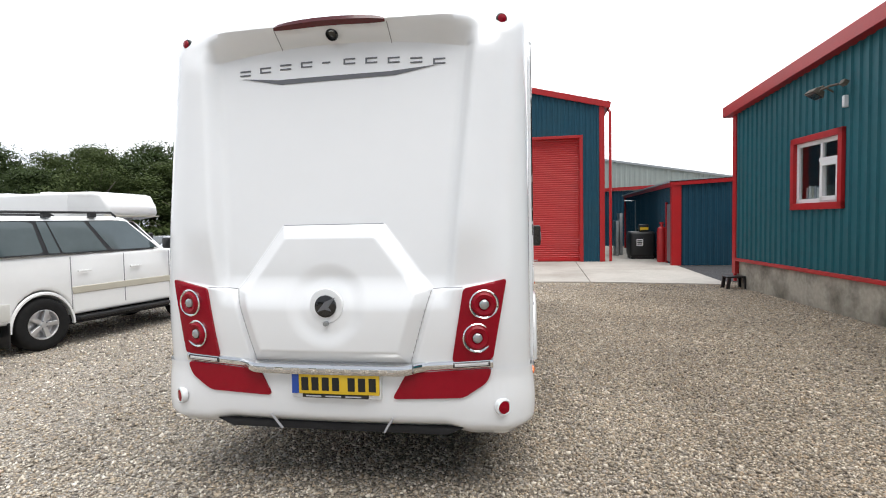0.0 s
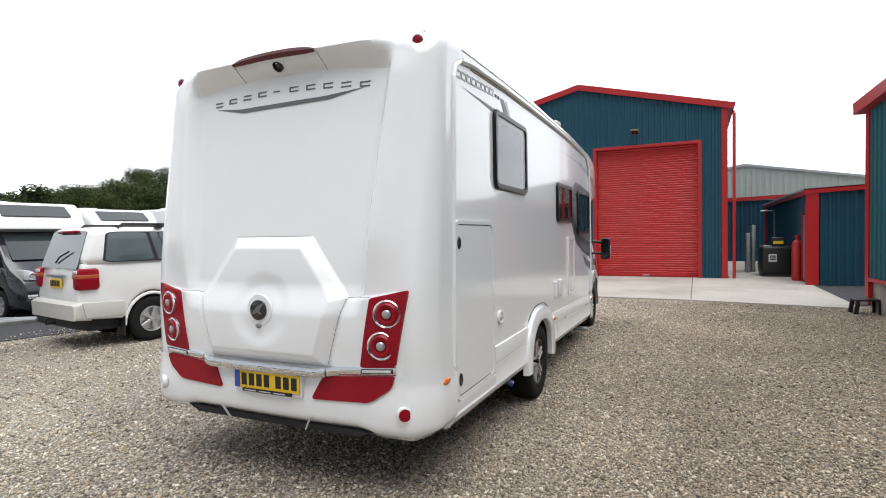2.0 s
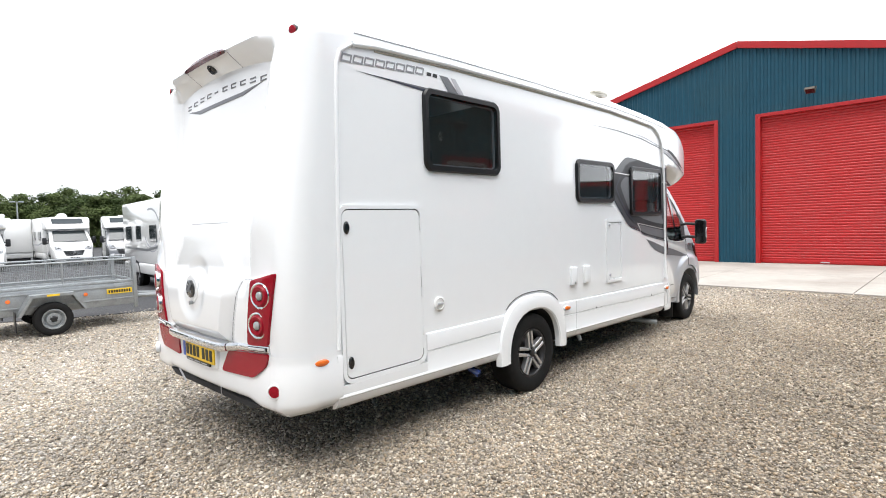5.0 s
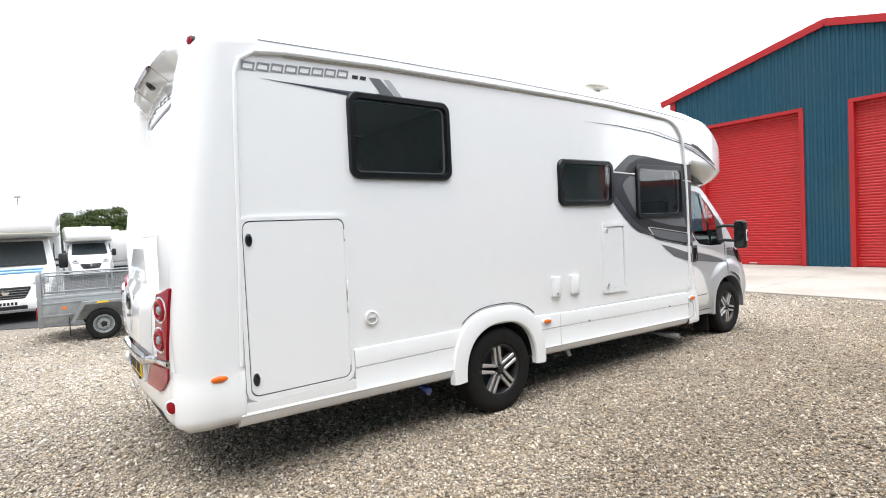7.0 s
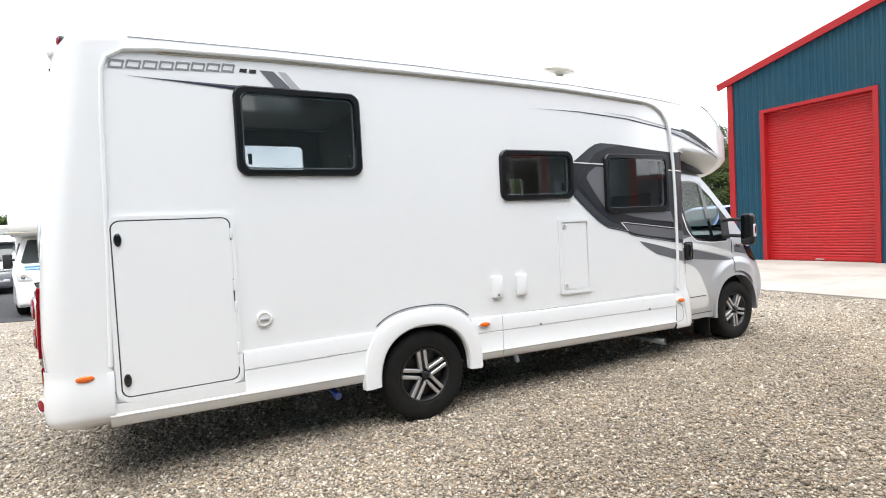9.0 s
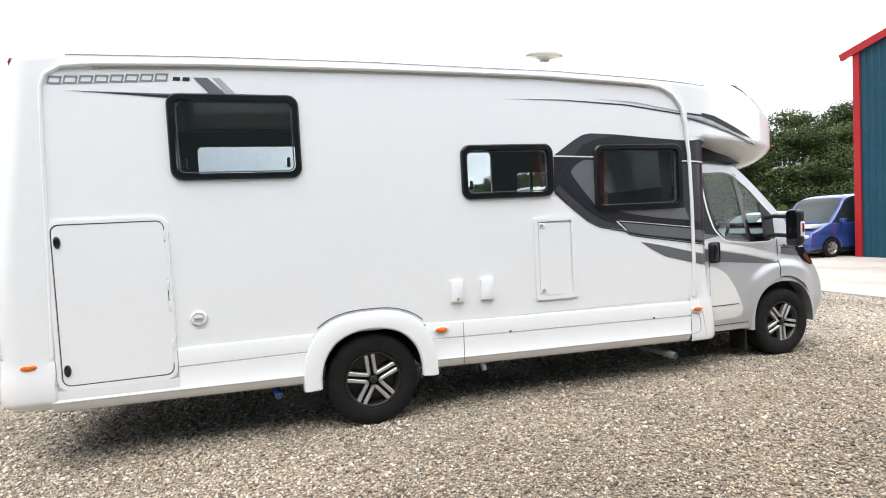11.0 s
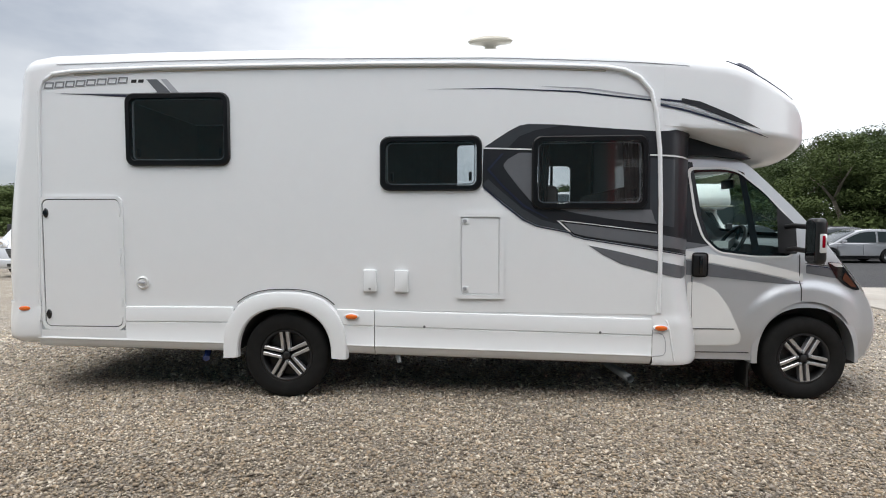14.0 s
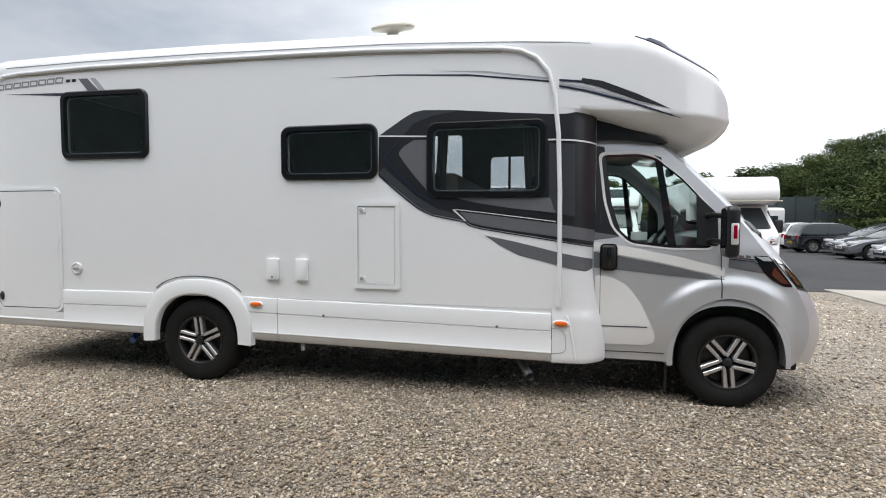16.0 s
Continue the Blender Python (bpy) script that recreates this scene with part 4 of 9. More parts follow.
# muntin of the far window seen through the dinette
part("window_bar", boxes((2 * CX - 0.004, 2 * CX + 0.03, 8.235, 8.262, 1.67, 2.10)), M_BLACK, van)

# lower side: skirts with a shadow line, hollowed for the wheel
SK = 0.012


def skirt(y0, y1, zb0, zb1, zt0, zt1=None):
    bm = bmesh.new()
    for side in (1,):
        rows = []
        for k in range(13):
            y = y0 + (y1 - y0) * k / 12
            zb = zb0 + (zb1 - zb0) * k / 12
            zt = zt0 + ((zt1 or zt0) - zt0) * k / 12
            H = zt - zb
            loop = [(SK - 0.06, zb), (SK - 0.034, zb + 0.012), (SK - 0.014, zb + 0.040), (SK - 0.002, zb + 0.070), (SK + 0.006, zb + 0.076), (SK + 0.007, zb + 0.083), (SK + 0.001, zb + 0.094)]
            if H > 0.3:
                loop += [(SK + 0.003, zt - 0.134), (SK - 0.004, zt - 0.131), (SK - 0.004, zt - 0.126), (SK + 0.004, zt - 0.122)]
            if H > 0.2:
                loop += [(SK + 0.005, zt - 0.016), (SK + 0.001, zt - 0.004), (SK - 0.012, zt), (-0.03, zt)]
            else:   # runs up flush to the locker's frame
                loop += [(SK + 0.003, zt - 0.004), (SK + 0.003, zt), (-0.03, zt)]
            rows.append([bm.verts.new((x, y, z)) for x, z in loop] + [bm.verts.new((-0.06, y, zb))])
        m = len(rows[0])
        for A, B in zip(rows, rows[1:]):
            for k in range(m):
                bm.faces.new((A[k], A[(k + 1) % m], B[(k + 1) % m], B[k]))
        bm.faces.new(rows[0][::-1])
        bm.faces.new(rows[-1])
    bmesh.ops.recalc_face_normals(bm, faces=bm.faces[:])
    return bm


part("skirt_panel", skirt(3.72, 3.756, 0.405, 0.404, 0.755), M_WHITE, van, "white lower skirt", 30)
part("skirt_panel", skirt(3.756, 4.479, 0.404, 0.392, 0.5545), M_WHITE, van, "", 30)
part("locker_sill", boxes((-0.06, -0.012, 3.70, 4.56, 0.50, 0.78)), M_WHITE, van, "", None)
part("sill_strip", boxes((-0.05, -0.004, 6.33, 8.74, 0.62, 0.78)), M_WHITE, van, "", None)
part("skirt_panel", skirt(4.479, 5.385, 0.392, 0.375, 0.755), M_WHITE, van, "", 30)
part("skirt_panel", skirt(6.245, 6.550, 0.372, 0.368, 0.744, 0.738), M_WHITE, van, "", 30)
part("skirt_panel", skirt(6.556, 8.70, 0.368, 0.342, 0.738, 0.708), M_WHITE, van, "", 30)
for y0, y1 in ((3.72, 5.30), (6.325, 8.9)):
    bm = skirt(y0, y1, 0.40, 0.36, 0.75)
    bmesh.ops.transform(bm, matrix=Matrix.Translation((2 * CX, 0, 0)) @ Matrix.Diagonal((-1, 1, 1, 1)), verts=bm.verts[:])
    bmesh.ops.recalc_face_normals(bm, faces=bm.faces[:])
    part("skirt_panel", bm, M_WHITE, van, "", 30)
# fairing where the body meets the cab: carries the body's waist down and forward
bm = bmesh.new()
rows = []
for k in range(31):
    z = 0.372 + (1.12 - 0.372) * k / 30
    d = 0.085 * sstep(1.12, 0.42, z)
    xo = 0.002 + 0.014 * sstep(0.76, 0.66, z)
    row = [bm.verts.new((xo, 8.704, z))]
    for t in range(21):
        y = 8.79 + (0.229 + d) * t / 20
        row.append(bm.verts.new((xo - 0.165 * max(0.0, (y - 8.80 - d) / 0.22) ** 2.2, y, z)))
    rows.append(row)
low = [bm.verts.new((v.co.x - 0.008, v.co.y - 0.004, 0.352)) for v in rows[0]]
lower = [bm.verts.new((v.co.x - 0.045, v.co.y - 0.02, 0.338)) for v in rows[0]]
rows = [lower, low] + rows
for A, B in zip(rows, rows[1:]):
    for a in range(len(A) - 1):
        bm.faces.new((A[a], A[a + 1], B[a + 1], B[a]))
bmesh.ops.recalc_face_normals(bm, faces=bm.faces[:])
if sum(f.normal.x for f in bm.faces) < 0:
    bmesh.ops.reverse_faces(bm, faces=bm.faces[:])
part("cab_fairing", bm, M_WHITE, van, "white fairing between body and cab")
# dark inner floor pan, with two unseen boxes added below to block light
for name, sp in (("floor_pan", (0.08, 0.08, 3.75, 5.35, 0.44, 0.745)), ("rear_tank", (0.45, 0.55, 3.95, 5.2, 0.27, 0.44)), ("floor_pan", (0.08, 0.10, 6.32, 8.7, 0.40, 0.745)),
                 ("mid_tank", (0.40, 0.50, 6.6, 8.4, 0.25, 0.40)), ("cab_floor_pan", (0.4, 0.4, 8.7, 9.3, 0.42, 0.745)), ("axle_beam", (0.5, 0.42, 5.3, 6.4, 0.40, 0.745)), ("engine_tray", (0.3, 0.3, 9.2, 10.5, 0.30, 0.8))):
    a, b, y0, y1, z0, z1 = sp
    part(name, boxes((2 * CX + a, -b, y0, y1, z0, z1), bevel=0.02), M_UNDER, van, "dark underside of the chassis" if name == "floor_pan" else "", None)
bm = bmesh.new()
tube(bm, [(-0.7, 8.40, 0.30), (-0.35, 8.47, 0.25), (-0.02, 8.551, 0.227)], 0.032, 14, caps=False)
tube(bm, [(-0.35, 8.47, 0.25), (-0.02, 8.551, 0.227)], 0.027, 14, caps=False)
part("exhaust", bm, M_GALV, van, "steel exhaust tailpipe")
bm = bmesh.new()
tube(bm, [(-0.20, 5.08, 0.44), (-0.12, 5.10, 0.34), (-0.05, 5.12, 0.31)], 0.028, 10)
part("drain_valve", bm, M_CARBLUE, van, "blue drain valve under the floor")
bm = bmesh.new()
tube(bm, [(-0.1, 6.72, 0.42), (-0.06, 6.74, 0.30)], 0.022, 10)
part("drain_pipe", bm, M_GALV, van)


# wheel arch moulding
def arch_band(yc, zc, ro, ri, x0, x1, a0, a1, flat=0.0):
    bm = bmesh.new()
    rows = []
    for k in range(33):
        t = radians(a0 + (a1 - a0) * k / 32)
        c, s = math.cos(t), math.sin(t)
        # squarish outline
        f = 1.0 / (abs(c) ** 2.6 + abs(s) ** 2.6) ** (1 / 2.6)
        loop = []
        for r, x in ((ri, x0), (ri, x1 - 0.012), (ri + 0.012, x1), (ro - 0.05, x1 + 0.004), (ro - 0.012, x1 - 0.010), (ro, x0)):
            fr = f if r > (ri + ro) / 2 else 1 + (f - 1) * 0.6
            loop.append(bm.verts.new((x, yc + r * c * fr, zc + r * s * fr * (1 - flat))))
        rows.append(loop)
    m = len(rows[0])
    for A, B in zip(rows, rows[1:]):
        for k in range(m):
            bm.faces.new((A[k], A[(k + 1) % m], B[(k + 1) % m], B[k]))
    bm.faces.new(rows[0])
    bm.faces.new(rows[-1][::-1])
    bmesh.ops.recalc_face_normals(bm, faces=bm.faces[:])
    return bm


part("wheel_arch", arch_band(5.815, 0.365, 0.52, 0.385, -0.012, 0.045, -3, 183), M_WHITE, van, "white wheel-arch moulding")
bm = bmesh.new()
tube(bm, [(0.006, 5.815 + 0.535 * math.cos(radians(a)) / (abs(math.cos(radians(a))) ** 2.6 + abs(math.sin(radians(a))) ** 2.6) ** (1 / 2.6), 0.372 + 0.530 * math.sin(radians(a)) / (abs(math.cos(radians(a))) ** 2.6 + abs(math.sin(radians(a))) ** 2.6) ** (1 / 2.6)) for a in range(45, 137, 4)], 0.004, 6)
part("arch_seam", bm, M_SEAM, van)


def half_liner(yc, zc, r, x0, x1, a0=4, a1=176):
    """Dark inner wheel housing, open below."""
    bm = bmesh.new()
    rows = []
    for k in range(25):
        t = radians(a0 + (a1 - a0) * k / 24)
        rows.append([bm.verts.new((x, yc + q * math.cos(t), zc + q * math.sin(t))) for x, q in ((x0, r), (x1, r), (x1, r + 0.02), (x0, r + 0.02))])
    for A, B in zip(rows, rows[1:]):
        for j in range(4):
            bm.faces.new((A[j], A[(j + 1) % 4], B[(j + 1) % 4], B[j]))
    bm.faces.new(rows[0])
    bm.faces.new(rows[-1][::-1])
    bmesh.ops.recalc_face_normals(bm, faces=bm.faces[:])
    return bm


part("arch_liner", half_liner(5.815, 0.365, 0.40, -0.45, -0.008), M_UNDER, van)


# wheels
def wheel(x, y, z, R, parent, out=1, tyre_w=0.225, rim_r=None, style="twin", turn=0.736):
    """A road wheel; out = +1 faces +x."""
    m = at(x, y, z, TO_X if out > 0 else Matrix.Rotation(radians(-90), 4, "Y"))
    rr = rim_r or R * 0.60
    bm = bmesh.new()
    w = tyre_w
    lathe(bm, [(rr, -w * 0.5), (R * 0.90, -w * 0.52), (R * 0.985, -w * 0.44), (R, -w * 0.30), (R, w * 0.30), (R * 0.985, w * 0.42), (R * 0.93, w * 0.50), (R * 0.78, w * 0.52), (rr + 0.012, w * 0.47), (rr, w * 0.40)], m, 48, closed=True)
    t = part("wheel", bm, M_RUBBER, parent, "black road tyre on an alloy wheel")
    bm = bmesh.new()
    lathe(bm, [(rr + 0.004, w * 0.45), (rr - 0.010, w * 0.455), (rr - 0.02, w * 0.40), (rr - 0.03, w * 0.10), (0.001, w * 0.10), (0.001, w * 0.06), (rr, w * 0.06)], m, 48)
    part("rim", bm, M_BLACK if style == "twin" else (M_GALV if style == "steel" else M_ALLOY), t, "gloss black rim" if style == "twin" else "")
    n = 0 if style == "steel" else 5
    if style == "steel":
        bm = bmesh.new()
        lathe(bm, [(rr - 0.01, w * 0.30), (rr * 0.72, w * 0.18), (rr * 0.60, w * 0.36), (rr * 0.30, w * 0.36), (rr * 0.28, w * 0.2), (0.0, w * 0.2)], m, 32)
        part("wheel_disc", bm, M_GALV, t, "dull grey steel wheel disc")
    for k in range(n):
        for s in ((-1, 1) if style == "twin" else (0,)):
            bm = bmesh.new()
            hw = 0.0150 if style == "twin" else rr * 0.16
            off = s * 0.022
            z0, z1 = w * 0.32, w * 0.44
            a, b = (0.046 if s else 0.040), rr - 0.012
            inner = s * 0.026 if s else 0
            pts = [(a, inner - hw * 0.8), (b, off + s * 0.004 - hw), (b, off + s * 0.004 + hw), (a, inner + hw * 0.8)]
            prism(bm, pts, "z", z0 - 0.02, z1, 0.004, 1)
            bmesh.ops.transform(bm, matrix=m @ Matrix.Rotation(2 * math.pi * k / n + turn, 4, "Z"), verts=bm.verts[:])
            part("spoke", bm, M_ALLOY, t, "machined silver spoke" if k == 0 and s < 1 else "", 30)
    bm = bmesh.new()
    lathe(bm, [(0.030, w * 0.2), (0.030, w * 0.45), (0.025, w * 0.47), (0.0, w * 0.475)] if style == "twin" else [(0.05, w * 0.2), (0.05, w * 0.42), (0.042, w * 0.455), (0.0, w * 0.46)], m, 24)
    part("hub_cap", bm, M_BLACK if style in ("twin", "steel") else M_ALLOY, t)
    for k in range(5):
        bm = bmesh.new()
        lathe(bm, [(0.012, w * 0.3), (0.012, w * 0.475), (0.008, w * 0.485), (0.0, w * 0.485)], m @ Matrix.Rotation(2 * math.pi * (k + 0.5) / 5 + turn, 4, "Z") @ Matrix.Translation((0.052, 0, 0)), 8)
        part("wheel_bolt", bm, M_GALV, t)
    return t


wheel(-0.115, 5.815, 0.352, 0.352, van)
wheel(2 * CX + 0.115, 5.815, 0.352, 0.352, van, -1)
wheel(-0.255, 10.040, 0.340, 0.340, van, turn=0.105)
wheel(2 * CX + 0.255, 10.040, 0.340, 0.340, van, -1)

# rear bumper
bm = bmesh.new()
rows = []
bump_plan = [(xr, y, nr) for xr, y, nr, rear in plan if y < 3.78][:]
bump_plan = [(HW, 3.74, (1, 0))] + [q for q in bump_plan] + [(-HW, 3.74, (-1, 0))]


def bump_bottom(xr):
    a = abs(xr)
    return 0.412 + 0.034 * sstep(0.80, 0.62, a) + 0.02 * sstep(0.95, 1.105, a)


for k in range(17):
    f = k / 16
    row = []
    for xr, y, (nx, ny) in bump_plan:
        zb, zt = bump_bottom(xr), 0.785 if abs(xr) > 0.9 else 0.775
        z = zb + (zt - zb) * f
        out = 0.016 + 0.012 * math.sin(math.pi * min(1, f * 1.15)) - 0.06 * (1 - sstep(0, 0.16, f))
        yy = y + lean_back(z) * sstep(4.2, 3.5, y)
        row.append(bm.verts.new((CX + xr + nx * (out - 0.004), yy + ny * out, z)))
    rows.append(row)
for A, B in zip(rows, rows[1:]):
    for a in range(len(A) - 1):
        bm.faces.new((A[a], A[a + 1], B[a + 1], B[a]))
inner = [bm.verts.new((CX + (v.co.x - CX) * 0.93, v.co.y + 0.12, v.co.z)) for v in rows[0]]
for a in range(len(inner) - 1):
    bm.faces.new((rows[0][a], inner[a], inner[a + 1], rows[0][a + 1]))
bmesh.ops.recalc_face_normals(bm, faces=bm.faces[:])
bumper = part("rear_bumper", bm, M_WHITE, van, "white moulded rear bumper", 45)
bm = bmesh.new()
prism(bm, [(CX - 0.74, 0.45), (CX - 0.64, 0.405), (CX + 0.64, 0.405), (CX + 0.74, 0.45)], "y", YR + 0.035, YR + 0.30, 0.012)
part("bumper_valance", bm, M_UNDER, bumper, "dark grey lower valance")
for s in (-1, 1):
    bm = bmesh.new()
    beam(bm, (CX + s * 0.355, YR - 0.032, 0.515), (CX + s * 0.30, YR - 0.010, 0.425), 0.006, 0.012)
    part("seam", bm, M_PALE, bumper)


# surface of the rear, for lamps and trim laid on it
def rear_y(x, z, lift=0.0):
    xr = x - CX
    a = abs(xr)
    if a <= HW - RC:
        y, ny, fac = YR + 0.04 * (xr / (HW - RC)) ** 2, -1.0, 1.0
    else:
        c = min(1.0, (a - (HW - RC)) / RC)
        sn = math.sqrt(max(0.0, 1 - c * c))
        y, ny, fac = YR + RC + 0.04 - RC * sn, -sn, 1.0
    base = y + lean_back(z) * sstep(4.2, 3.5, y)
    if z < 0.78:
        f = (z - 0.412) / 0.37
        base += ny * (0.016 + 0.012 * math.sin(math.pi * min(1, f * 1.15)))
    else:
        base += ny * rear_out(xr, z)
    rr = RR + 0.11 * sstep(0.86, 1.12, a)
    tp = roof_z(y) - rr
    if z > tp:
        base -= ny * (rr - math.sqrt(max(0.0, rr * rr - (z - tp) ** 2)))
    return base - lift


def laid(outline, lift, mat, parent, name, label="", step=0.03, smooth=40):
    def fn(a, b):
        return Vector((a, rear_y(a, b, lift), b))
    bm = panel(outline, (), fn, step)
    back_faces = bm.faces[:]
    r = bmesh.ops.extrude_face_region(bm, geom=back_faces)
    vs = [g for g in r["geom"] if isinstance(g, bmesh.types.BMVert)]
    bmesh.ops.translate(bm, verts=vs, vec=(0, lift + 0.004, 0))
    bmesh.ops.recalc_face_normals(bm, faces=bm.faces[:])
    return part(name, bm, mat, parent, label, smooth)


for s in (-1, 1):
    mx = lambda pts: [(CX + s * x, z) for x, z in pts][::s]
    cl = laid(smooth_poly(mx([(0.982, 1.275), (0.752, 1.225), (0.685, 0.828), (0.905, 0.845)]), 0.02), 0.016, M_RED, van, "tail_lamp", "red tail-lamp cluster with two round chrome-ringed lamps")
    for zc, xc in ((1.140, 0.862), (0.960, 0.824)):
        x = CX + s * xc
        y = rear_y(x, zc, 0.016)
        tilt = Matrix.Rotation(radians(90), 4, "X") @ Matrix.Rotation(radians(s * 14), 4, "Y")
        bm = bmesh.new()
        lathe(bm, [(0.080, -0.03), (0.080, 0.004), (0.074, 0.009), (0.067, 0.005), (0.066, -0.01)], at(x, y, zc, tilt), 32)
        part("lamp_ring", bm, M_CHROME, cl, "chrome ring")
        bm = bmesh.new()
        lathe(bm, [(0.067, -0.01), (0.066, 0.005), (0.054, 0.016), (0.034, 0.012), (0.026, 0.002)], at(x, y, zc, tilt), 32)
        part("lamp_lens", bm, M_RED, cl)
        bm = bmesh.new()
        lathe(bm, [(0.027, 0.0), (0.026, 0.012), (0.020, 0.018), (0.010, 0.021), (0.0, 0.021)], at(x, y, zc, tilt), 24)
        part("lamp_bulb", bm, M_BULB, cl, "clear central lamp")
    laid(smooth_poly(mx([(0.900, 0.792), (0.432, 0.760), (0.352, 0.618), (0.745, 0.632), (0.872, 0.715)]), 0.03), 0.012, M_RED, bumper, "reflector", "deep red reflector panel")
    x = CX + s * 0.957
    bm = bmesh.new()
    tilt = Matrix.Rotation(radians(90), 4, "X") @ Matrix.Rotation(radians(s * 35), 4, "Y")
    lathe(bm, [(0.047, -0.02), (0.047, 0.010), (0.038, 0.014), (0.036, 0.006), (0.0, 0.006)], at(x, rear_y(x, 0.582, 0.0), 0.582, tilt), 28)
    rf = part("round_reflector", bm, M_WHITE, bumper)
    bm = bmesh.new()
    lathe(bm, [(0.034, 0.0), (0.034, 0.012), (0.0, 0.016)], at(x, rear_y(x, 0.582, 0.0), 0.582, tilt), 28)
    part("reflector_lens", bm, M_RED, bumper, "round red reflector")
    # roof marker lights
    x, z = CX + s * 0.966, 2.705
    bm = bmesh.new()
    tilt = Matrix.Rotation(radians(90), 4, "X") @ Matrix.Rotation(radians(s * 22), 4, "Y")
    lathe(bm, [(0.033, -0.03), (0.032, 0.001), (0.026, 0.006), (0.0, 0.008)], at(x, rear_y(x, z, 0.0), z, tilt), 24)
    mk = part("marker_lamp", bm, M_BLACK, van, "red roof marker lamp")
    bm = bmesh.new()
    lathe(bm, [(0.026, 0.002), (0.023, 0.012), (0.0, 0.017)], at(x, rear_y(x, z, 0.0), z, tilt), 24)
    part("marker_lens", bm, M_RED, mk)


def bar_y(x, z):
    """Front of the chrome bar across the rear."""
    xr = x - CX
    a = abs(xr)
    if a <= HW - RC:
        y = YR + 0.04 * (xr / (HW - RC)) ** 2
    else:
        c = min(1.0, (a - (HW - RC)) / RC)
        y = YR + RC + 0.04 - RC * math.sqrt(max(0.0, 1 - c * c))
    return y + 0.012 - 0.028 - 0.050 * sstep(0.56, 0.44, a)


def bar_z(x):
    a = abs(x - CX)
    return 0.783 + 0.010 * sstep(0.40, 0.50, a) + 0.028 * max(0.0, a - 0.48) / 0.44


def chrome(x0, x1, h, lift, mat, name, label, parent, n=40):
    bm = bmesh.new()
    rows = []
    for k in range(n + 1):
        x = x0 + (x1 - x0) * k / n
        z, y = bar_z(x), bar_y(x, 0) - lift
        rows.append([bm.verts.new((x, y + dy, z + dz)) for dy, dz in ((0.03, -h * 0.55), (0.008, -h * 0.5), (0.0, -h * 0.3), (-0.002, h * 0.2), (0.006, h * 0.46), (0.03, h * 0.55))])
    for A, B in zip(rows, rows[1:]):
        for k in range(5):
            bm.faces.new((A[k], B[k], B[k + 1], A[k + 1]))
    bm.faces.new(rows[0])
    bm.faces.new(rows[-1][::-1])
    bmesh.ops.recalc_face_normals(bm, faces=bm.faces[:])
    return part(name, bm, mat, parent, label)


chrome(CX - 0.475, CX + 0.475, 0.056, 0.002, M_CHROME, "trim_bar", "chrome centre trim bar with embossed bars", van)
for s in (-1, 1):
    xa, xb = sorted((CX + s * 0.480, CX + s * 0.905))
    sb = chrome(xa, xb, 0.050, 0.0, M_CHROME, "trim_bar", "chrome lower trim bar", van)
    xa, xb = sorted((CX + s * 0.69, CX + s * 0.89))
    chrome(xa, xb, 0.034, 0.004, M_TRIM, "lamp_bezel", "", sb)
    xa, xb = sorted((CX + s * 0.70, CX + s * 0.88))
    chrome(xa, xb, 0.022, 0.008, M_CLEAR, "side_lamp", "slim clear lamp in the trim bar", sb)
for k in range(8):
    x = CX - 0.36 + k * 0.10
    part("embossed_bar", boxes((x, x + 0.05, bar_y(x, 0) - 0.0055, bar_y(x, 0), bar_z(x) - 0.004, bar_z(x) + 0.010), bevel=0.001), M_ALLOY, van)

# hatch seams down the hexagon's sides
for s in (-1, 1):
    bm = bmesh.new()
    pts = [(0.574, 1.217), (0.454, 0.812)]
    for (x0, z0), (x1, z1) in zip(pts, pts[1:]):
        tube(bm, [Vector((CX + s * (x0 + (x1 - x0) * t), rear_y(CX + s * (x0 + (x1 - x0) * t), z0 + (z1 - z0) * t, 0.0) - 0.014 + 0.011, z0 + (z1 - z0) * t)) for t in [k / 24 for k in range(25)]], 0.002, 6)
    part("hatch_seam", bm, M_FINESEAM, van)
    # upper edge of the wing beside the bulge
    bm = bmesh.new()
    tube(bm, [Vector((CX + s * a, rear_y(CX + s * a, 1.218 + 0.012 * (a - 0.575) / 0.17, 0.0), 1.218 + 0.012 * (a - 0.575) / 0.17)) for a in [0.578 + 0.17 * k / 12 for k in range(13)]], 0.003, 6)
    part("wing_seam", bm, M_PALE, van)
bm = bmesh.new()
tube(bm, [Vector((CX + a, rear_y(CX + a, 1.581, 0.004), 1.581)) for a in [-0.298 + 0.596 * k / 24 for k in range(25)]], 0.0025, 6)
part("hatch_seam", bm, M_FINESEAM, van)

# badge: white dish, dark disc with a plain pale swoosh
yb = rear_y(CX, 1.135)
bm = bmesh.new()
lathe(bm, [(0.098, 0.0), (0.094, 0.010), (0.075, 0.012), (0.0, 0.012)], at(CX, yb, 1.135, TO_NEG_Y), 40)
badge = part("badge", bm, M_WHITE, van, "round badge: white dish with a dark disc")
bm = bmesh.new()
lathe(bm, [(0.061, 0.008), (0.061, 0.022), (0.054, 0.026), (0.0, 0.026)], at(CX, yb, 1.135, TO_NEG_Y), 40)
part("badge_disc", bm, M_TRIM, badge)
bm = bmesh.new()
prism(bm, [(CX - 0.045, 1.105), (CX + 0.0, 1.160), (CX + 0.06, 1.185), (CX + 0.02, 1.130), (CX + 0.035, 1.110), (CX + 0.0, 1.120)], "y", yb - 0.032, yb - 0.024)
part("badge_mark", bm, M_GREY, badge)
bm = bmesh.new()
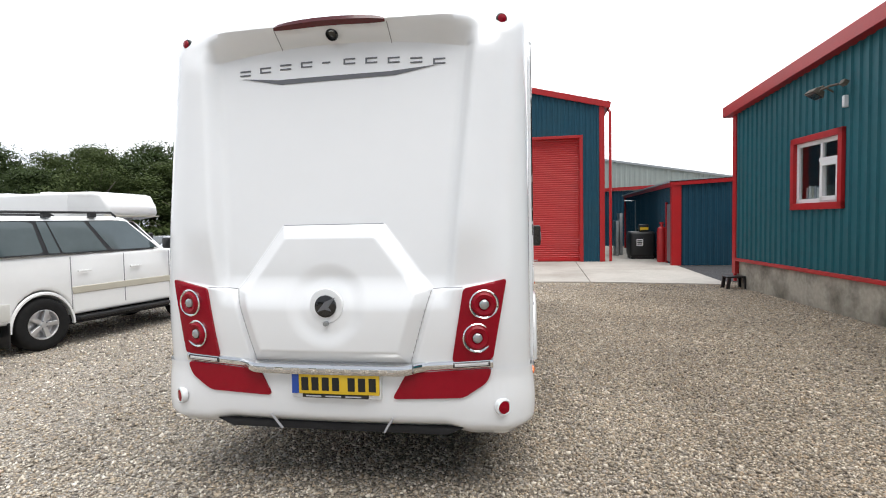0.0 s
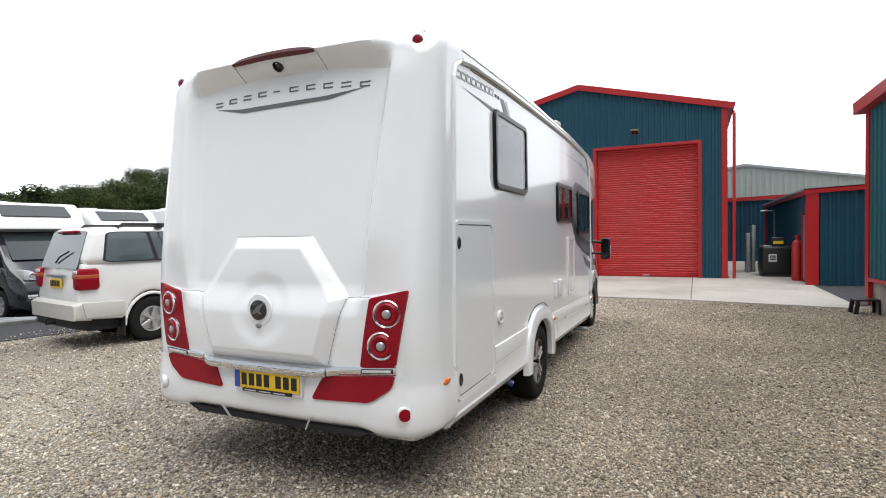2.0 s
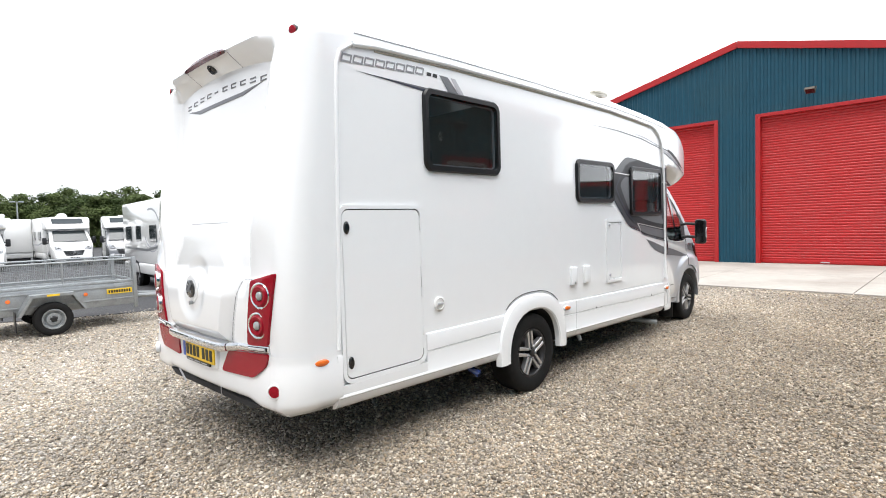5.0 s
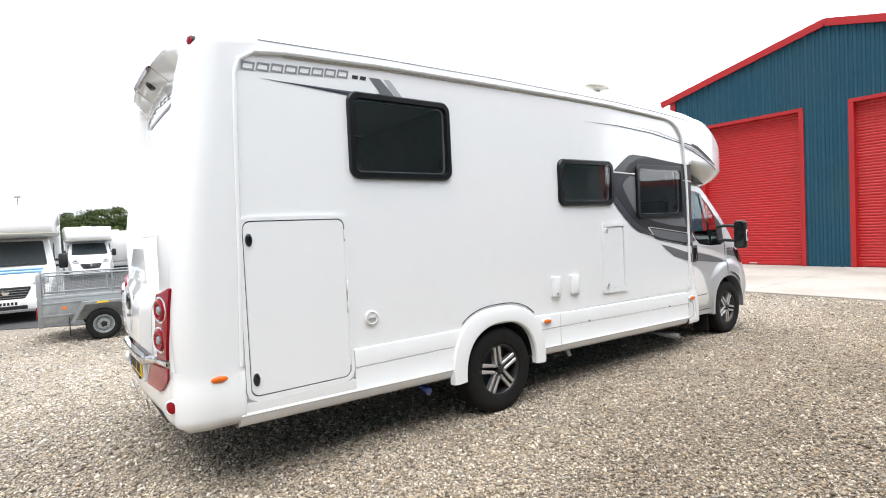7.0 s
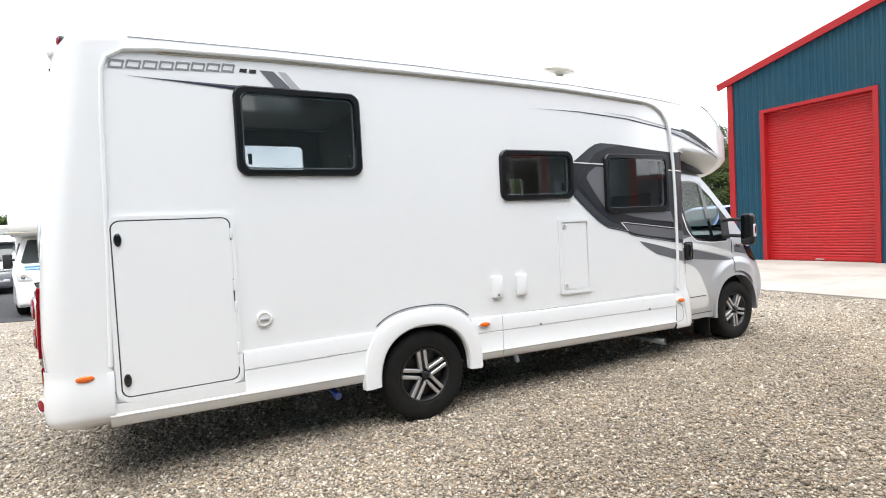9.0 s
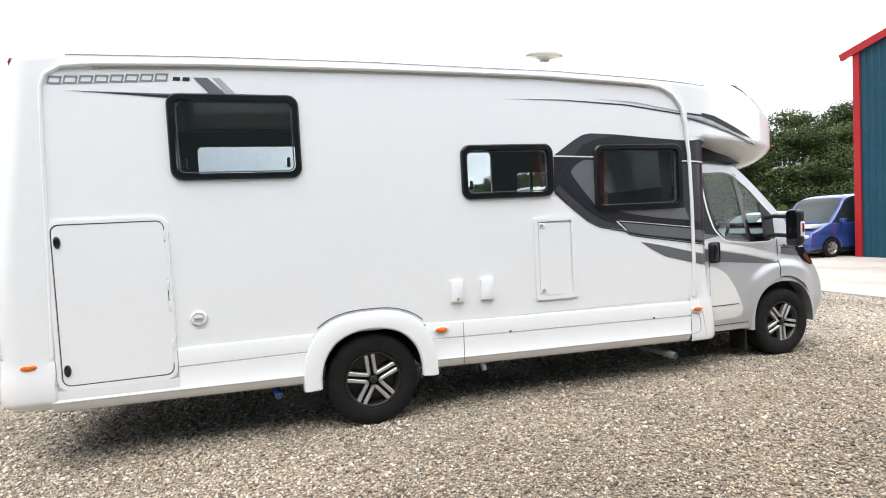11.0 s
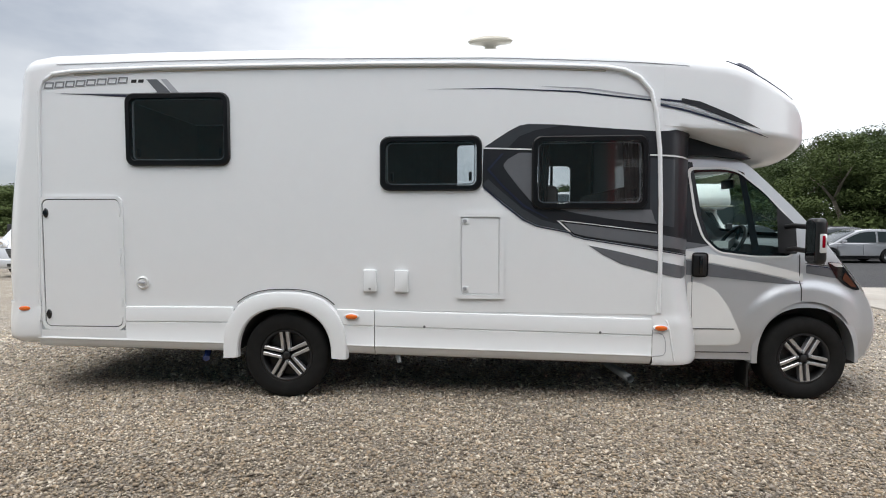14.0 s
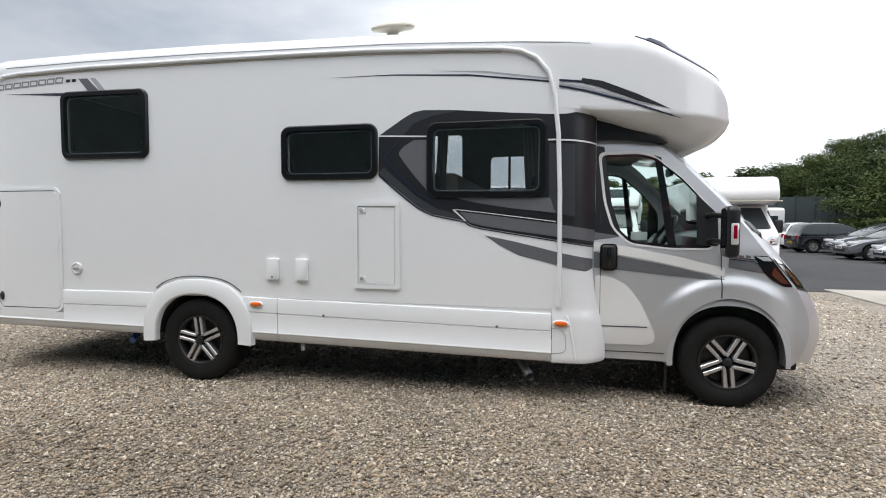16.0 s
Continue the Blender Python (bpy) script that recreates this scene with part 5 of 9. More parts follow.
lathe(bm, [(0.014, 0.0), (0.014, 0.03), (0.0, 0.032)], at(CX, yb, 1.040, TO_NEG_Y), 16)
part("lock", bm, M_GALV, badge)

# number plate with plain bars and a dealer's strip under it
yp, PX = YR - 0.045, CX + 0.035
plate = part("number_plate", boxes((PX - 0.252, PX + 0.252, yp, yp + 0.012, 0.642, 0.752), bevel=0.003), M_YELLOW, bumper, "yellow number plate with dark bars")
part("plate_band", boxes((PX - 0.252, PX - 0.212, yp - 0.003, yp, 0.644, 0.750)), M_BLUE, plate)
for k in range(7):
    x = PX - 0.196 + k * 0.060 + (0.03 if k > 3 else 0)
    part("plate_bar", boxes((x, x + 0.040, yp - 0.003, yp, 0.662, 0.736)), M_INK, plate)
part("plate_footer", boxes((PX - 0.19, PX + 0.19, yp - 0.003, yp + 0.010, 0.622, 0.641)), M_INK, plate, "dark strip with pale bars")
for k in range(3):
    part("footer_bar", boxes((PX - 0.17 + k * 0.115, PX - 0.08 + k * 0.115, yp - 0.005, yp - 0.003, 0.628, 0.635)), M_PALE, plate)
part("plate_backing", boxes((PX - 0.26, PX + 0.26, yp + 0.012, yp + 0.06, 0.616, 0.76), bevel=0.006), M_WHITE, bumper)

# top cowl: brake light and rear camera
bm = bmesh.new()
rows = []
for k in range(25):
    x = CX - 0.33 + 0.66 * k / 24
    zc = 2.728 - 0.02 * ((x - CX) / 0.33) ** 2
    y = rear_y(x, zc, 0.004)
    t = 0.028 * math.sqrt(max(0, 1 - ((x - CX) / 0.345) ** 4))
    rows.append([bm.verts.new((x, y - 0.004, zc - t)), bm.verts.new((x, y - 0.014, zc)), bm.verts.new((x, y - 0.004, zc + t * 0.8)), bm.verts.new((x, y + 0.08, zc + t * 0.8))])
for A, B in zip(rows, rows[1:]):
    for k in range(3):
        bm.faces.new((A[k], B[k], B[k + 1], A[k + 1]))
bmesh.ops.recalc_face_normals(bm, faces=bm.faces[:])
part("brake_light", bm, M_WINE, van, "dark red high-level brake light")
TO_DOWN_BACK = Matrix.Rotation(math.radians(132), 4, "X")
yc = rear_y(CX, 2.672)
bm = bmesh.new()
lathe(bm, [(0.036, -0.03), (0.036, 0.012), (0.030, 0.018), (0.022, 0.004), (0.0, 0.008)], at(CX, yc, 2.672, TO_DOWN_BACK), 28)
part("rear_camera", bm, M_TRIM, van, "round black reversing camera")
for s in (-1, 1):
    bm = bmesh.new()
    tube(bm, [Vector((CX + s * 0.335, rear_y(CX + s * 0.335, z, 0.0), z)) for z in [2.618 + 0.085 * k / 10 for k in range(11)]], 0.0025, 6)
    part("cowl_seam", bm, M_FINESEAM, van)

# lettering of the maker: plain hollow grey shapes with an underline sweep
for k in range(10):
    w, h = (0.05, 0.009) if k == 4 else (0.070, 0.034)
    x = CX - 0.612 + k * 0.132
    z = 2.480 + 0.030 * (1 - ((x + w / 2 - CX) / 0.6) ** 2) + (0.014 if k == 4 else 0)
    label = "grey shape in place of a letter" if k == 0 else ""
    if k in (0, 2, 4, 8):
        laid([(x, z), (x + w, z), (x + w, z + 0.009), (x, z + 0.009)], 0.004, M_GREY, van, "letter_bar", label, 0)
    else:
        laid([(x, z), (x + w, z), (x + w, z + 0.008), (x + 0.009, z + 0.008), (x + 0.009, z + h - 0.008), (x + w, z + h - 0.008), (x + w, z + h), (x, z + h)], 0.004, M_GREY, van, "letter_bar", label, 0)
    if k in (0, 2, 8):
        laid([(x, z + h - 0.009), (x + w, z + h - 0.009), (x + w, z + h), (x, z + h)], 0.004, M_GREY, van, "letter_bar", "", 0)
laid([(CX - 0.592, 2.467), (CX - 0.36, 2.444), (CX + 0.0, 2.448), (CX + 0.32, 2.452), (CX + 0.60, 2.475), (CX + 0.36, 2.428), (CX + 0.12, 2.422), (CX - 0.34, 2.415)], 0.004, M_GREY, van, "sweep_stripe", "dark grey underline sweep", 0.05)

# ---- side fittings ----
F = AX["x"]
rail_pts = [(3.80, 2.30), (3.80, 2.52), (3.83, 2.60), (3.92, 2.655), (4.1, 2.675), (4.8, 2.695), (5.8, 2.70), (6.6, 2.695), (7.3, 2.68), (8.0, 2.645), (8.32, 2.625), (8.46, 2.60), (8.57, 2.545), (8.66, 2.44), (8.705, 2.28), (8.735, 2.0), (8.75, 1.6), (8.755, 1.1), (8.75, 0.76)]
bm = bmesh.new()
tube(bm, [(0.010, y, z) for y, z in rail_pts[3:]], 0.018, 10)
part("awning_rail", bm, M_WHITE, van, "white awning rail curving down to the skirt")
bm = bmesh.new()
tube(bm, [(0.004, 3.74, 0.78), (0.004, 3.765, 1.4), (0.004, 3.785, 2.2)] + [(0.004, y, z) for y, z in rail_pts[1:5]], 0.014, 10)
part("corner_bead", bm, M_WHITE, van, "white bead along the rear corner")
bm = bmesh.new()
tube(bm, [(-0.0005, y, roof_z(y) - 0.105) for y in [3.95 + 0.25 * k for k in range(21)]], 0.0028, 6)
part("roof_seam", bm, M_LETTER, van, "fine seam under the roof edge")
# brownish shade beneath the rail, drawn as a thin beige tube
bm = bmesh.new()
tube(bm, [(0.003, y, z - 0.026) for y, z in rail_pts[4:11]], 0.006, 6)
part("rail_seal", bm, M_BEIGE, van, "beige line drawn for the shade under the rail")

# large locker door at the rear corner
bm = bmesh.new()
ring(bm, rrect(3.760, 4.475, 0.555, 1.665, 0.07), rrect(3.785, 4.452, 0.580, 1.640, 0.052), "x", -0.03, 0.014)
lk = part("locker_door", bm, M_WHITE, van, "large white garage locker door with rounded frame")
bm = bmesh.new()
prism(bm, rrect(3.792, 4.445, 0.587, 1.633, 0.048), "x", -0.03, 0.011, 0.003, 1)
part("door_panel", bm, M_WHITE, lk)
bm = bmesh.new()
ring(bm, rrect(3.785, 4.452, 0.580, 1.640, 0.054), rrect(3.7915, 4.4455, 0.5865, 1.6335, 0.049), "x", -0.03, 0.004)
part("door_seal", bm, M_SEAM, lk, "grey rubber seal")
for z in (1.525, 0.685):
    bm = bmesh.new()
    lathe(bm, [(0.030, 0.008), (0.030, 0.016), (0.024, 0.022), (0.0, 0.022)], at(0, 3.822, z, TO_X) @ Matrix.Diagonal((1.32, 0.70, 1, 1)), 24)
    l = part("lock", bm, M_TRIM, lk, "black oval lock")
for z in (0.75, 1.02, 1.16, 1.5):
    part("hinge", boxes((0.008, 0.019, 4.444, 4.460, z, z + 0.07), bevel=0.003), M_WHITE, lk)
for z0, z1 in ((0.66, 1.03), (1.235, 1.49)):
    part("hinge_strip", boxes((-0.01, 0.0125, 4.4425, 4.4515, z0, z1)), M_WHITE, lk, "", None)

# fuel and water cap
bm = bmesh.new()
lathe(bm, [(0.052, -0.002), (0.052, 0.012), (0.042, 0.018), (0.036, 0.010), (0.034, 0.012), (0.0, 0.014)], at(0, 4.625, 0.951, TO_X), 32)
cap = part("filler_cap", bm, M_CARWHITE, van, "round pale filler cap")
part("cap_grip", boxes((0.012, 0.026, 4.597, 4.653, 0.943, 0.959), bevel=0.004), M_PALE, cap)

# mains sockets
for y0 in (6.464, 6.714):
    bm = bmesh.new()
    prism(bm, rrect(y0, y0 + 0.108, 0.890, 1.068, 0.014), "x", -0.002, 0.028, 0.008)
    s_ = part("socket_cover", bm, M_WHITE, van, "white flush socket cover")
bm = bmesh.new()
lathe(bm, [(0.010, 0.02), (0.010, 0.032), (0.0, 0.033)], at(0, 6.518, 0.915, TO_X), 12)
part("socket_lock", bm, M_GALV, van)

# fridge / service hatch
bm = bmesh.new()
ring(bm, rrect(7.195, 7.565, 0.845, 1.525, 0.022), rrect(7.228, 7.532, 0.878, 1.492, 0.012), "x", -0.002, 0.016)
ht = part("service_hatch", bm, M_WHITE, van, "white service hatch with rounded frame")
bm = bmesh.new()
prism(bm, rrect(7.236, 7.524, 0.886, 1.484, 0.012), "x", -0.002, 0.008, 0.003, 1)
part("hatch_panel", bm, M_WHITE, ht)
for z in (1.46, 0.925):
    bm = bmesh.new()
    lathe(bm, [(0.016, 0.006), (0.016, 0.018), (0.006, 0.020), (0.0, 0.014)], at(0, 7.262, z, TO_X), 16)
    part("lock", bm, M_PALE, ht)
    part("lock_plate", boxes((0.006, 0.014, 7.24, 7.295, z - 0.026, z + 0.02), bevel=0.003), M_WHITE, ht)

# amber side markers
for y, z in ((3.610, 0.730), (6.367, 0.686), (8.768, 0.640)):
    yy = y
    x = 0.016 if y > 4 else 0.000
    bm = bmesh.new()
    lathe(bm, [(0.062, -0.012), (0.062, 0.004), (0.055, 0.010), (0.0, 0.011)], at(x, yy, z, TO_X) @ Matrix.Diagonal((0.42, 1.0, 1, 1)), 28)
    mk = part("side_marker", bm, M_WHITE, van, "amber side marker lamp")
    bm = bmesh.new()
    lathe(bm, [(0.050, 0.004), (0.046, 0.018), (0.030, 0.024), (0.0, 0.025)], at(x, yy, z, TO_X) @ Matrix.Diagonal((0.42, 1.0, 1, 1)), 28)
    part("amber_lens", bm, M_AMBER, mk)
for y, z in ((6.947, 0.615), (8.304, 0.596)):
    bm = bmesh.new()
    lathe(bm, [(0.010, 0.0), (0.010, 0.008), (0.0, 0.009)], at(0.014, y, z, TO_X), 12)
    part("skirt_lock", bm, M_GREY, van)
# moulded ridge running down from the marker and recessed panel beside it
bm = bmesh.new()
tube(bm, [(0.004, 8.795, 0.705), (0.012, 8.815, 0.69), (0.014, 8.835, 0.62), (0.014, 8.855, 0.50), (0.013, 8.875, 0.385)], [0.004, 0.007, 0.008, 0.008, 0.006], 10)
part("fairing_ridge", bm, M_WHITE, van)
bm = bmesh.new()
tube(bm, [(0.0165 - 0.01 * sstep(0.60, 0.70, z), y, z) for y, z in ((8.705, 0.604), (8.75, 0.602), (8.785, 0.588), (8.802, 0.555), (8.808, 0.50), (8.806, 0.455), (8.79, 0.432), (8.76, 0.425), (8.705, 0.42))], 0.003, 6)
part("fairing_groove", bm, M_PALE, van)


# ---- side graphics ----
def flat(outline, mat, name="side_stripe", label="", lift=0.0025, holes=()):
    front = max(q[0] for q in outline) > 8.8
    bm = panel(outline, holes, lambda a, b: Vector((lift * (3.0 if a > 8.7 else 1.0) - waist(a, b), a, b)), 0.022 if front else 0)
    part(name, bm, mat, van, label, 40)


main = [(7.403, 2.031), (7.592, 2.155), (7.675, 2.198), (7.749, 2.211), (7.978, 2.201), (8.387, 2.165), (8.716, 2.140), (8.80, 2.140), (8.86, 2.150), (9.017, 2.128), (9.017, 1.198), (8.864, 1.222), (8.782, 1.236), (8.421, 1.291), (8.172, 1.33), (8.098, 1.352), (8.065, 1.379), (7.816, 1.427), (7.711, 1.48), (7.546, 1.611), (7.395, 1.734)]
flat(main, M_GRAPHITE, "graphic_panel", "graphite vinyl panel round the dinette window", 0.0025, (rrect(7.79, 8.632, 1.572, 2.096, 0.06),))
flat([(7.403, 2.031), (7.592, 2.155), (7.675, 2.198), (7.749, 2.211), (8.008, 2.194), (7.801, 2.162), (7.675, 2.115), (7.591, 2.028)], M_SLATE, "side_stripe", "slate grey vinyl stripe", 0.004)
flat([(7.403, 2.033), (7.774, 2.019), (7.774, 2.008), (7.403, 2.022)], M_CARWHITE, "side_stripe", "white pinstripe", 0.0055)
flat([(8.661, 1.968), (8.856, 1.956), (9.017, 1.946), (9.017, 1.934), (8.856, 1.944), (8.661, 1.956)], M_CARWHITE, "side_stripe", "", 0.0055)
flat(smooth_poly([(7.552, 1.892), (7.588, 1.940), (7.674, 1.990), (7.786, 1.987), (7.786, 1.593), (7.674, 1.723), (7.591, 1.83)], 0.02), M_GREY, "side_stripe", "mid-grey vinyl field", 0.004)
flat([(7.90, 1.575), (8.243, 1.548), (8.68, 1.548), (8.722, 1.438), (8.39, 1.474), (8.127, 1.517)], M_GREY, "side_stripe", "", 0.004)
flat([(8.668, 1.938), (8.856, 1.926), (8.862, 1.411), (8.722, 1.438), (8.671, 1.543)], M_SLATE, "side_stripe", "", 0.0035)
flat([(7.395, 1.746), (7.44, 1.788), (7.531, 1.702), (7.696, 1.561), (7.846, 1.472), (7.987, 1.434), (8.065, 1.379), (7.816, 1.427), (7.711, 1.48), (7.546, 1.611)], M_SLATE, "side_stripe", "", 0.004)
flat([(7.430, 1.86), (7.54, 1.985), (7.56, 1.985), (7.452, 1.86), (7.56, 1.735), (7.72, 1.585), (7.90, 1.485), (7.90, 1.476), (7.71, 1.572), (7.55, 1.725)], M_NAVY, "side_stripe", "", 0.005)
flat([(8.021, 1.445), (8.186, 1.427), (8.723, 1.361), (8.863, 1.338), (9.017, 1.315), (9.017, 1.228), (8.864, 1.251), (8.724, 1.268), (8.42, 1.308), (8.186, 1.343), (8.098, 1.364)], M_GREY, "side_stripe", "", 0.004)
flat([(7.965, 1.463), (7.984, 1.463), (8.074, 1.379), (8.060, 1.377)], M_CARWHITE, "side_stripe", "", 0.0055)
flat([(7.975, 1.463), (8.009, 1.458), (8.186, 1.439), (8.723, 1.373), (8.723, 1.379), (8.185, 1.445), (8.009, 1.465)], M_CARWHITE, "side_stripe", "", 0.0055)
flat([(7.403, 1.731), (7.546, 1.606), (7.711, 1.475), (7.816, 1.422), (8.065, 1.374), (8.098, 1.347), (8.172, 1.325), (8.421, 1.286), (8.782, 1.231), (9.017, 1.193), (9.017, 1.186), (8.782, 1.223), (8.421, 1.278), (8.172, 1.317), (8.09, 1.340), (8.058, 1.366), (7.812, 1.414), (7.702, 1.467), (7.540, 1.596), (7.398, 1.720)], M_NAVY, "side_stripe", "navy pinstripe", 0.005)
flat([(8.209, 1.272), (8.419, 1.230), (8.731, 1.157), (8.967, 1.110), (9.017, 1.100), (9.017, 0.998), (8.969, 1.009), (8.732, 1.062), (8.461, 1.127), (8.314, 1.202)], M_GREY, "side_stripe", "mid-grey swoosh")
# stripes on the upper body
flat([(6.95, 2.492), (7.5, 2.490), (8.1, 2.455), (8.70, 2.375), (8.70, 2.362), (8.1, 2.443), (7.5, 2.482)], M_NAVY)
flat([(7.78, 2.500), (8.2, 2.475), (8.69, 2.395), (8.69, 2.382), (8.2, 2.462)], M_PALE)
# sweep below the model bars at the rear top
flat([(3.93, 2.500), (4.6, 2.492), (4.79, 2.500), (4.70, 2.605), (4.79, 2.605), (4.90, 2.500), (4.86, 2.470), (4.55, 2.462), (4.20, 2.486)], M_GREY, "model_sweep", "grey sweep beside the model bars")
flat([(4.82, 2.605), (4.87, 2.605), (4.985, 2.478), (4.93, 2.470)], M_PALE, "model_sweep")
flat([(3.93, 2.503), (4.60, 2.478), (4.60, 2.462), (4.25, 2.486)], M_NAVY, "model_sweep", "", 0.004)
for k in range(8):
    y = 3.835 + k * 0.089
    z = 2.540 + 0.005 * k
    bm = bmesh.new()
    ring(bm, [(y, z), (y + 0.078, z), (y + 0.090, z + 0.052), (y + 0.014, z + 0.052)], [(y + 0.012, z + 0.011), (y + 0.070, z + 0.011), (y + 0.078, z + 0.041), (y + 0.022, z + 0.041)], "x", 0.0015, 0.0035)
    part("letter_bar", bm, M_LETTER, van, "grey outlined bar in place of a letter" if k == 0 else "", None)
for k in range(2):
    y = 4.57 + k * 0.06
    flat([(y, 2.580), (y + 0.045, 2.580), (y + 0.050, 2.605), (y + 0.006, 2.605)], M_INK, "letter_bar")


# ---- the overcab pod ----
POD = [  # y, top, crease, bottom, half width, shoulder radius
    (8.76, roof_z(8.76) + 0.001, 2.182, 2.178, 1.1012, 0.13), (8.88, roof_z(8.88) + 0.001, 2.170, 2.162, 1.1012, 0.13), (9.0, roof_z(9.0) + 0.001, 2.155, 2.128, 1.1006, 0.13), (9.12, 2.706, 2.147, 2.094, 1.0985, 0.13), (9.25, 2.690, 2.136, 2.05, 1.093, 0.125), (9.4, 2.640, 2.125, 1.99, 1.083, 0.12), (9.55, 2.572, 2.110, 1.942, 1.062, 0.12),
    (9.68, 2.505, 2.098, 1.915, 1.032, 0.12), (9.80, 2.440, 2.090, 1.918, 0.985, 0.11), (9.87, 2.390, 2.085, 1.940, 0.945, 0.10), (9.92, 2.315, 2.080, 1.972, 0.905, 0.08), (9.96, 2.215, 2.082, 2.015, 0.86, 0.05), (9.985, 2.125, 2.086, 2.060, 0.80, 0.015)]


def pod_row(f):
    i = max(0, min(int(f), len(POD) - 2))
    t = f - i
    p = [np.array(POD[max(0, min(len(POD) - 1, i + j))]) for j in (-1, 0, 1, 2)]
    return 0.5 * (2 * p[1] + (p[2] - p[0]) * t + (2 * p[0] - 5 * p[1] + 4 * p[2] - p[3]) * t * t + (3 * p[1] - p[0] - 3 * p[2] + p[3]) * t ** 3)


def pod_half(zt, zc, zb, hw, r):
    """Right half of the section from the crown line down over shoulder and crease to the keel."""
    r = min(r, (zt - zc) * 0.49)
    out = [(0.0, zt), (hw * 0.5, zt)] + [(hw - r + r * math.sin(a), zt - r + r * math.cos(a)) for a in [math.pi / 2 * k / 10 for k in range(11)]]
    k = min(0.02, (zt - zc) * 0.2, (zc - zb) * 0.4)
    run = min(0.42, 1.9 * (zc - zb) + 0.02)
    out += [(hw, zt - r - (zt - r - zc - k) * q) for q in (0.04, 0.3, 0.6, 0.93)] + [(hw, zc + k), (hw - 0.004, zc + k * 0.3), (hw - 0.014, zc - k * 0.2)]
    for q in range(1, 9):
        a = math.pi / 2 * q / 8
        out.append((hw - 0.014 - run * (0.45 * q / 8 + 0.55 * (1 - math.cos(a))), zc - k * 0.2 - (zc - k * 0.2 - zb) * (0.35 * q / 8 + 0.65 * math.sin(a))))
    return out + [(0.0, zb)]


bm = bmesh.new()
rows = []
for k in range(61):
    y, zt, zc, zb, hw, r = pod_row(k / 60 * (len(POD) - 1))
    half = pod_half(zt, zc, zb, hw, r)
    rows.append([bm.verts.new((CX + a, y, b)) for a, b in half] + [bm.verts.new((CX - a, y, b)) for a, b in half[-2:0:-1]])
m_ = len(rows[0])
for A, B in zip(rows, rows[1:]):
    for k in range(m_):
        bm.faces.new((A[k], A[(k + 1) % m_], B[(k + 1) % m_], B[k]))
bm.faces.new(rows[0][::-1])
bm.faces.new(rows[-1])
bmesh.ops.recalc_face_normals(bm, faces=bm.faces[:])
pod = part("overcab_pod", bm, M_WHITE, van, "white rounded overcab pod", 50)


def pod_at(y):
    """Section numbers of the pod at y."""
    return pod_row(next((k / 200 for k in range(int(200 * (len(POD) - 1))) if pod_row(k / 200)[0] >= y), len(POD) - 1))


def pod_x(y, z, lift=0.0):
    """Right-hand surface of the pod at y, z."""
    _, zt, zc, zb, hw, r = pod_at(y)
    r = min(r, (zt - zc) * 0.49)
    x = hw
    if z > zt - r:
        x = hw - r + math.sqrt(max(0, r * r - (z - zt + r) ** 2))
    elif z < zc:
        x = hw - 0.014 - 0.5 * (zc - z)
    return CX + x + lift


def on_pod(outline, mat, name, label="", lift=0.004):
    bm = panel(outline, (), lambda a, b: Vector((pod_x(a, b, lift) if a > 8.76 else lift, a, b)), 0.03)
    return part(name, bm, mat, van, label)


on_pod([(8.898, 2.384), (9.041, 2.357), (9.285, 2.26), (9.517, 2.153), (9.285, 2.214), (9.001, 2.322), (8.889, 2.358)], M_GRAPHITE, "side_stripe", "graphite flash on the pod", 0.005)
on_pod([(8.735, 2.385), (8.898, 2.366), (9.001, 2.322), (8.898, 2.350), (8.735, 2.371)], M_NAVY, "side_stripe", "", 0.0045)
on_pod([(8.735, 2.343), (8.92, 2.303), (9.224, 2.215), (9.467, 2.133), (9.608, 2.09), (9.467, 2.121), (9.225, 2.199), (8.92, 2.287), (8.736, 2.328)], M_NAVY, "side_stripe", "", 0.005)
on_pod([(8.735, 2.365), (8.92, 2.331), (9.224, 2.240), (9.42, 2.165), (9.224, 2.222), (8.92, 2.312), (8.735, 2.350)], M_PALE, "side_stripe", "", 0.004)
# dark strip along the pod's brow, deepest in the middle, and the roof window between
for sgn in (1, -1):
    bm = bmesh.new()
    rows = []
    for k in range(25):
        t = k / 24
        _, zt, zc, zb, hw, r = pod_at(9.27 + 0.61 * t)
        y = 9.27 + 0.61 * t
        a0 = radians(18 - 6 * math.sin(math.pi * t))
        a1 = a0 + radians(8 + 26 * math.sin(math.pi * t) ** 0.7)
        hump = 0.006 + 0.016 * sstep(0.12, 0.16, t) * sstep(0.42, 0.30, t)
        rows.append([bm.verts.new((CX + sgn * (hw - r + (r + h) * math.sin(a)), y, zt - r + (r + h) * math.cos(a))) for a, h in ((a0 - 0.2, -0.004), (a0, hump), ((a0 + a1) / 2, hump), (a1, 0.006), (a1 + 0.03, -0.004))])
    for A, B in zip(rows, rows[1:]):
        for k in range(4):
            bm.faces.new((A[k], A[k + 1], B[k + 1], B[k]))
    part("brow_strip", fixn(bm, Vector((sgn, 0, 1))), M_NAVY, van, "dark strip along the pod's brow")
part("brow_panel", panel([(CX - 0.6, 9.32), (CX + 0.6, 9.32), (CX + 0.6, 9.75), (CX - 0.6, 9.75)], (), lambda a, b: Vector((a, b, pod_at(b)[1] + 0.006)), 0.1), M_TRIM, van, "dark roof window in the pod")
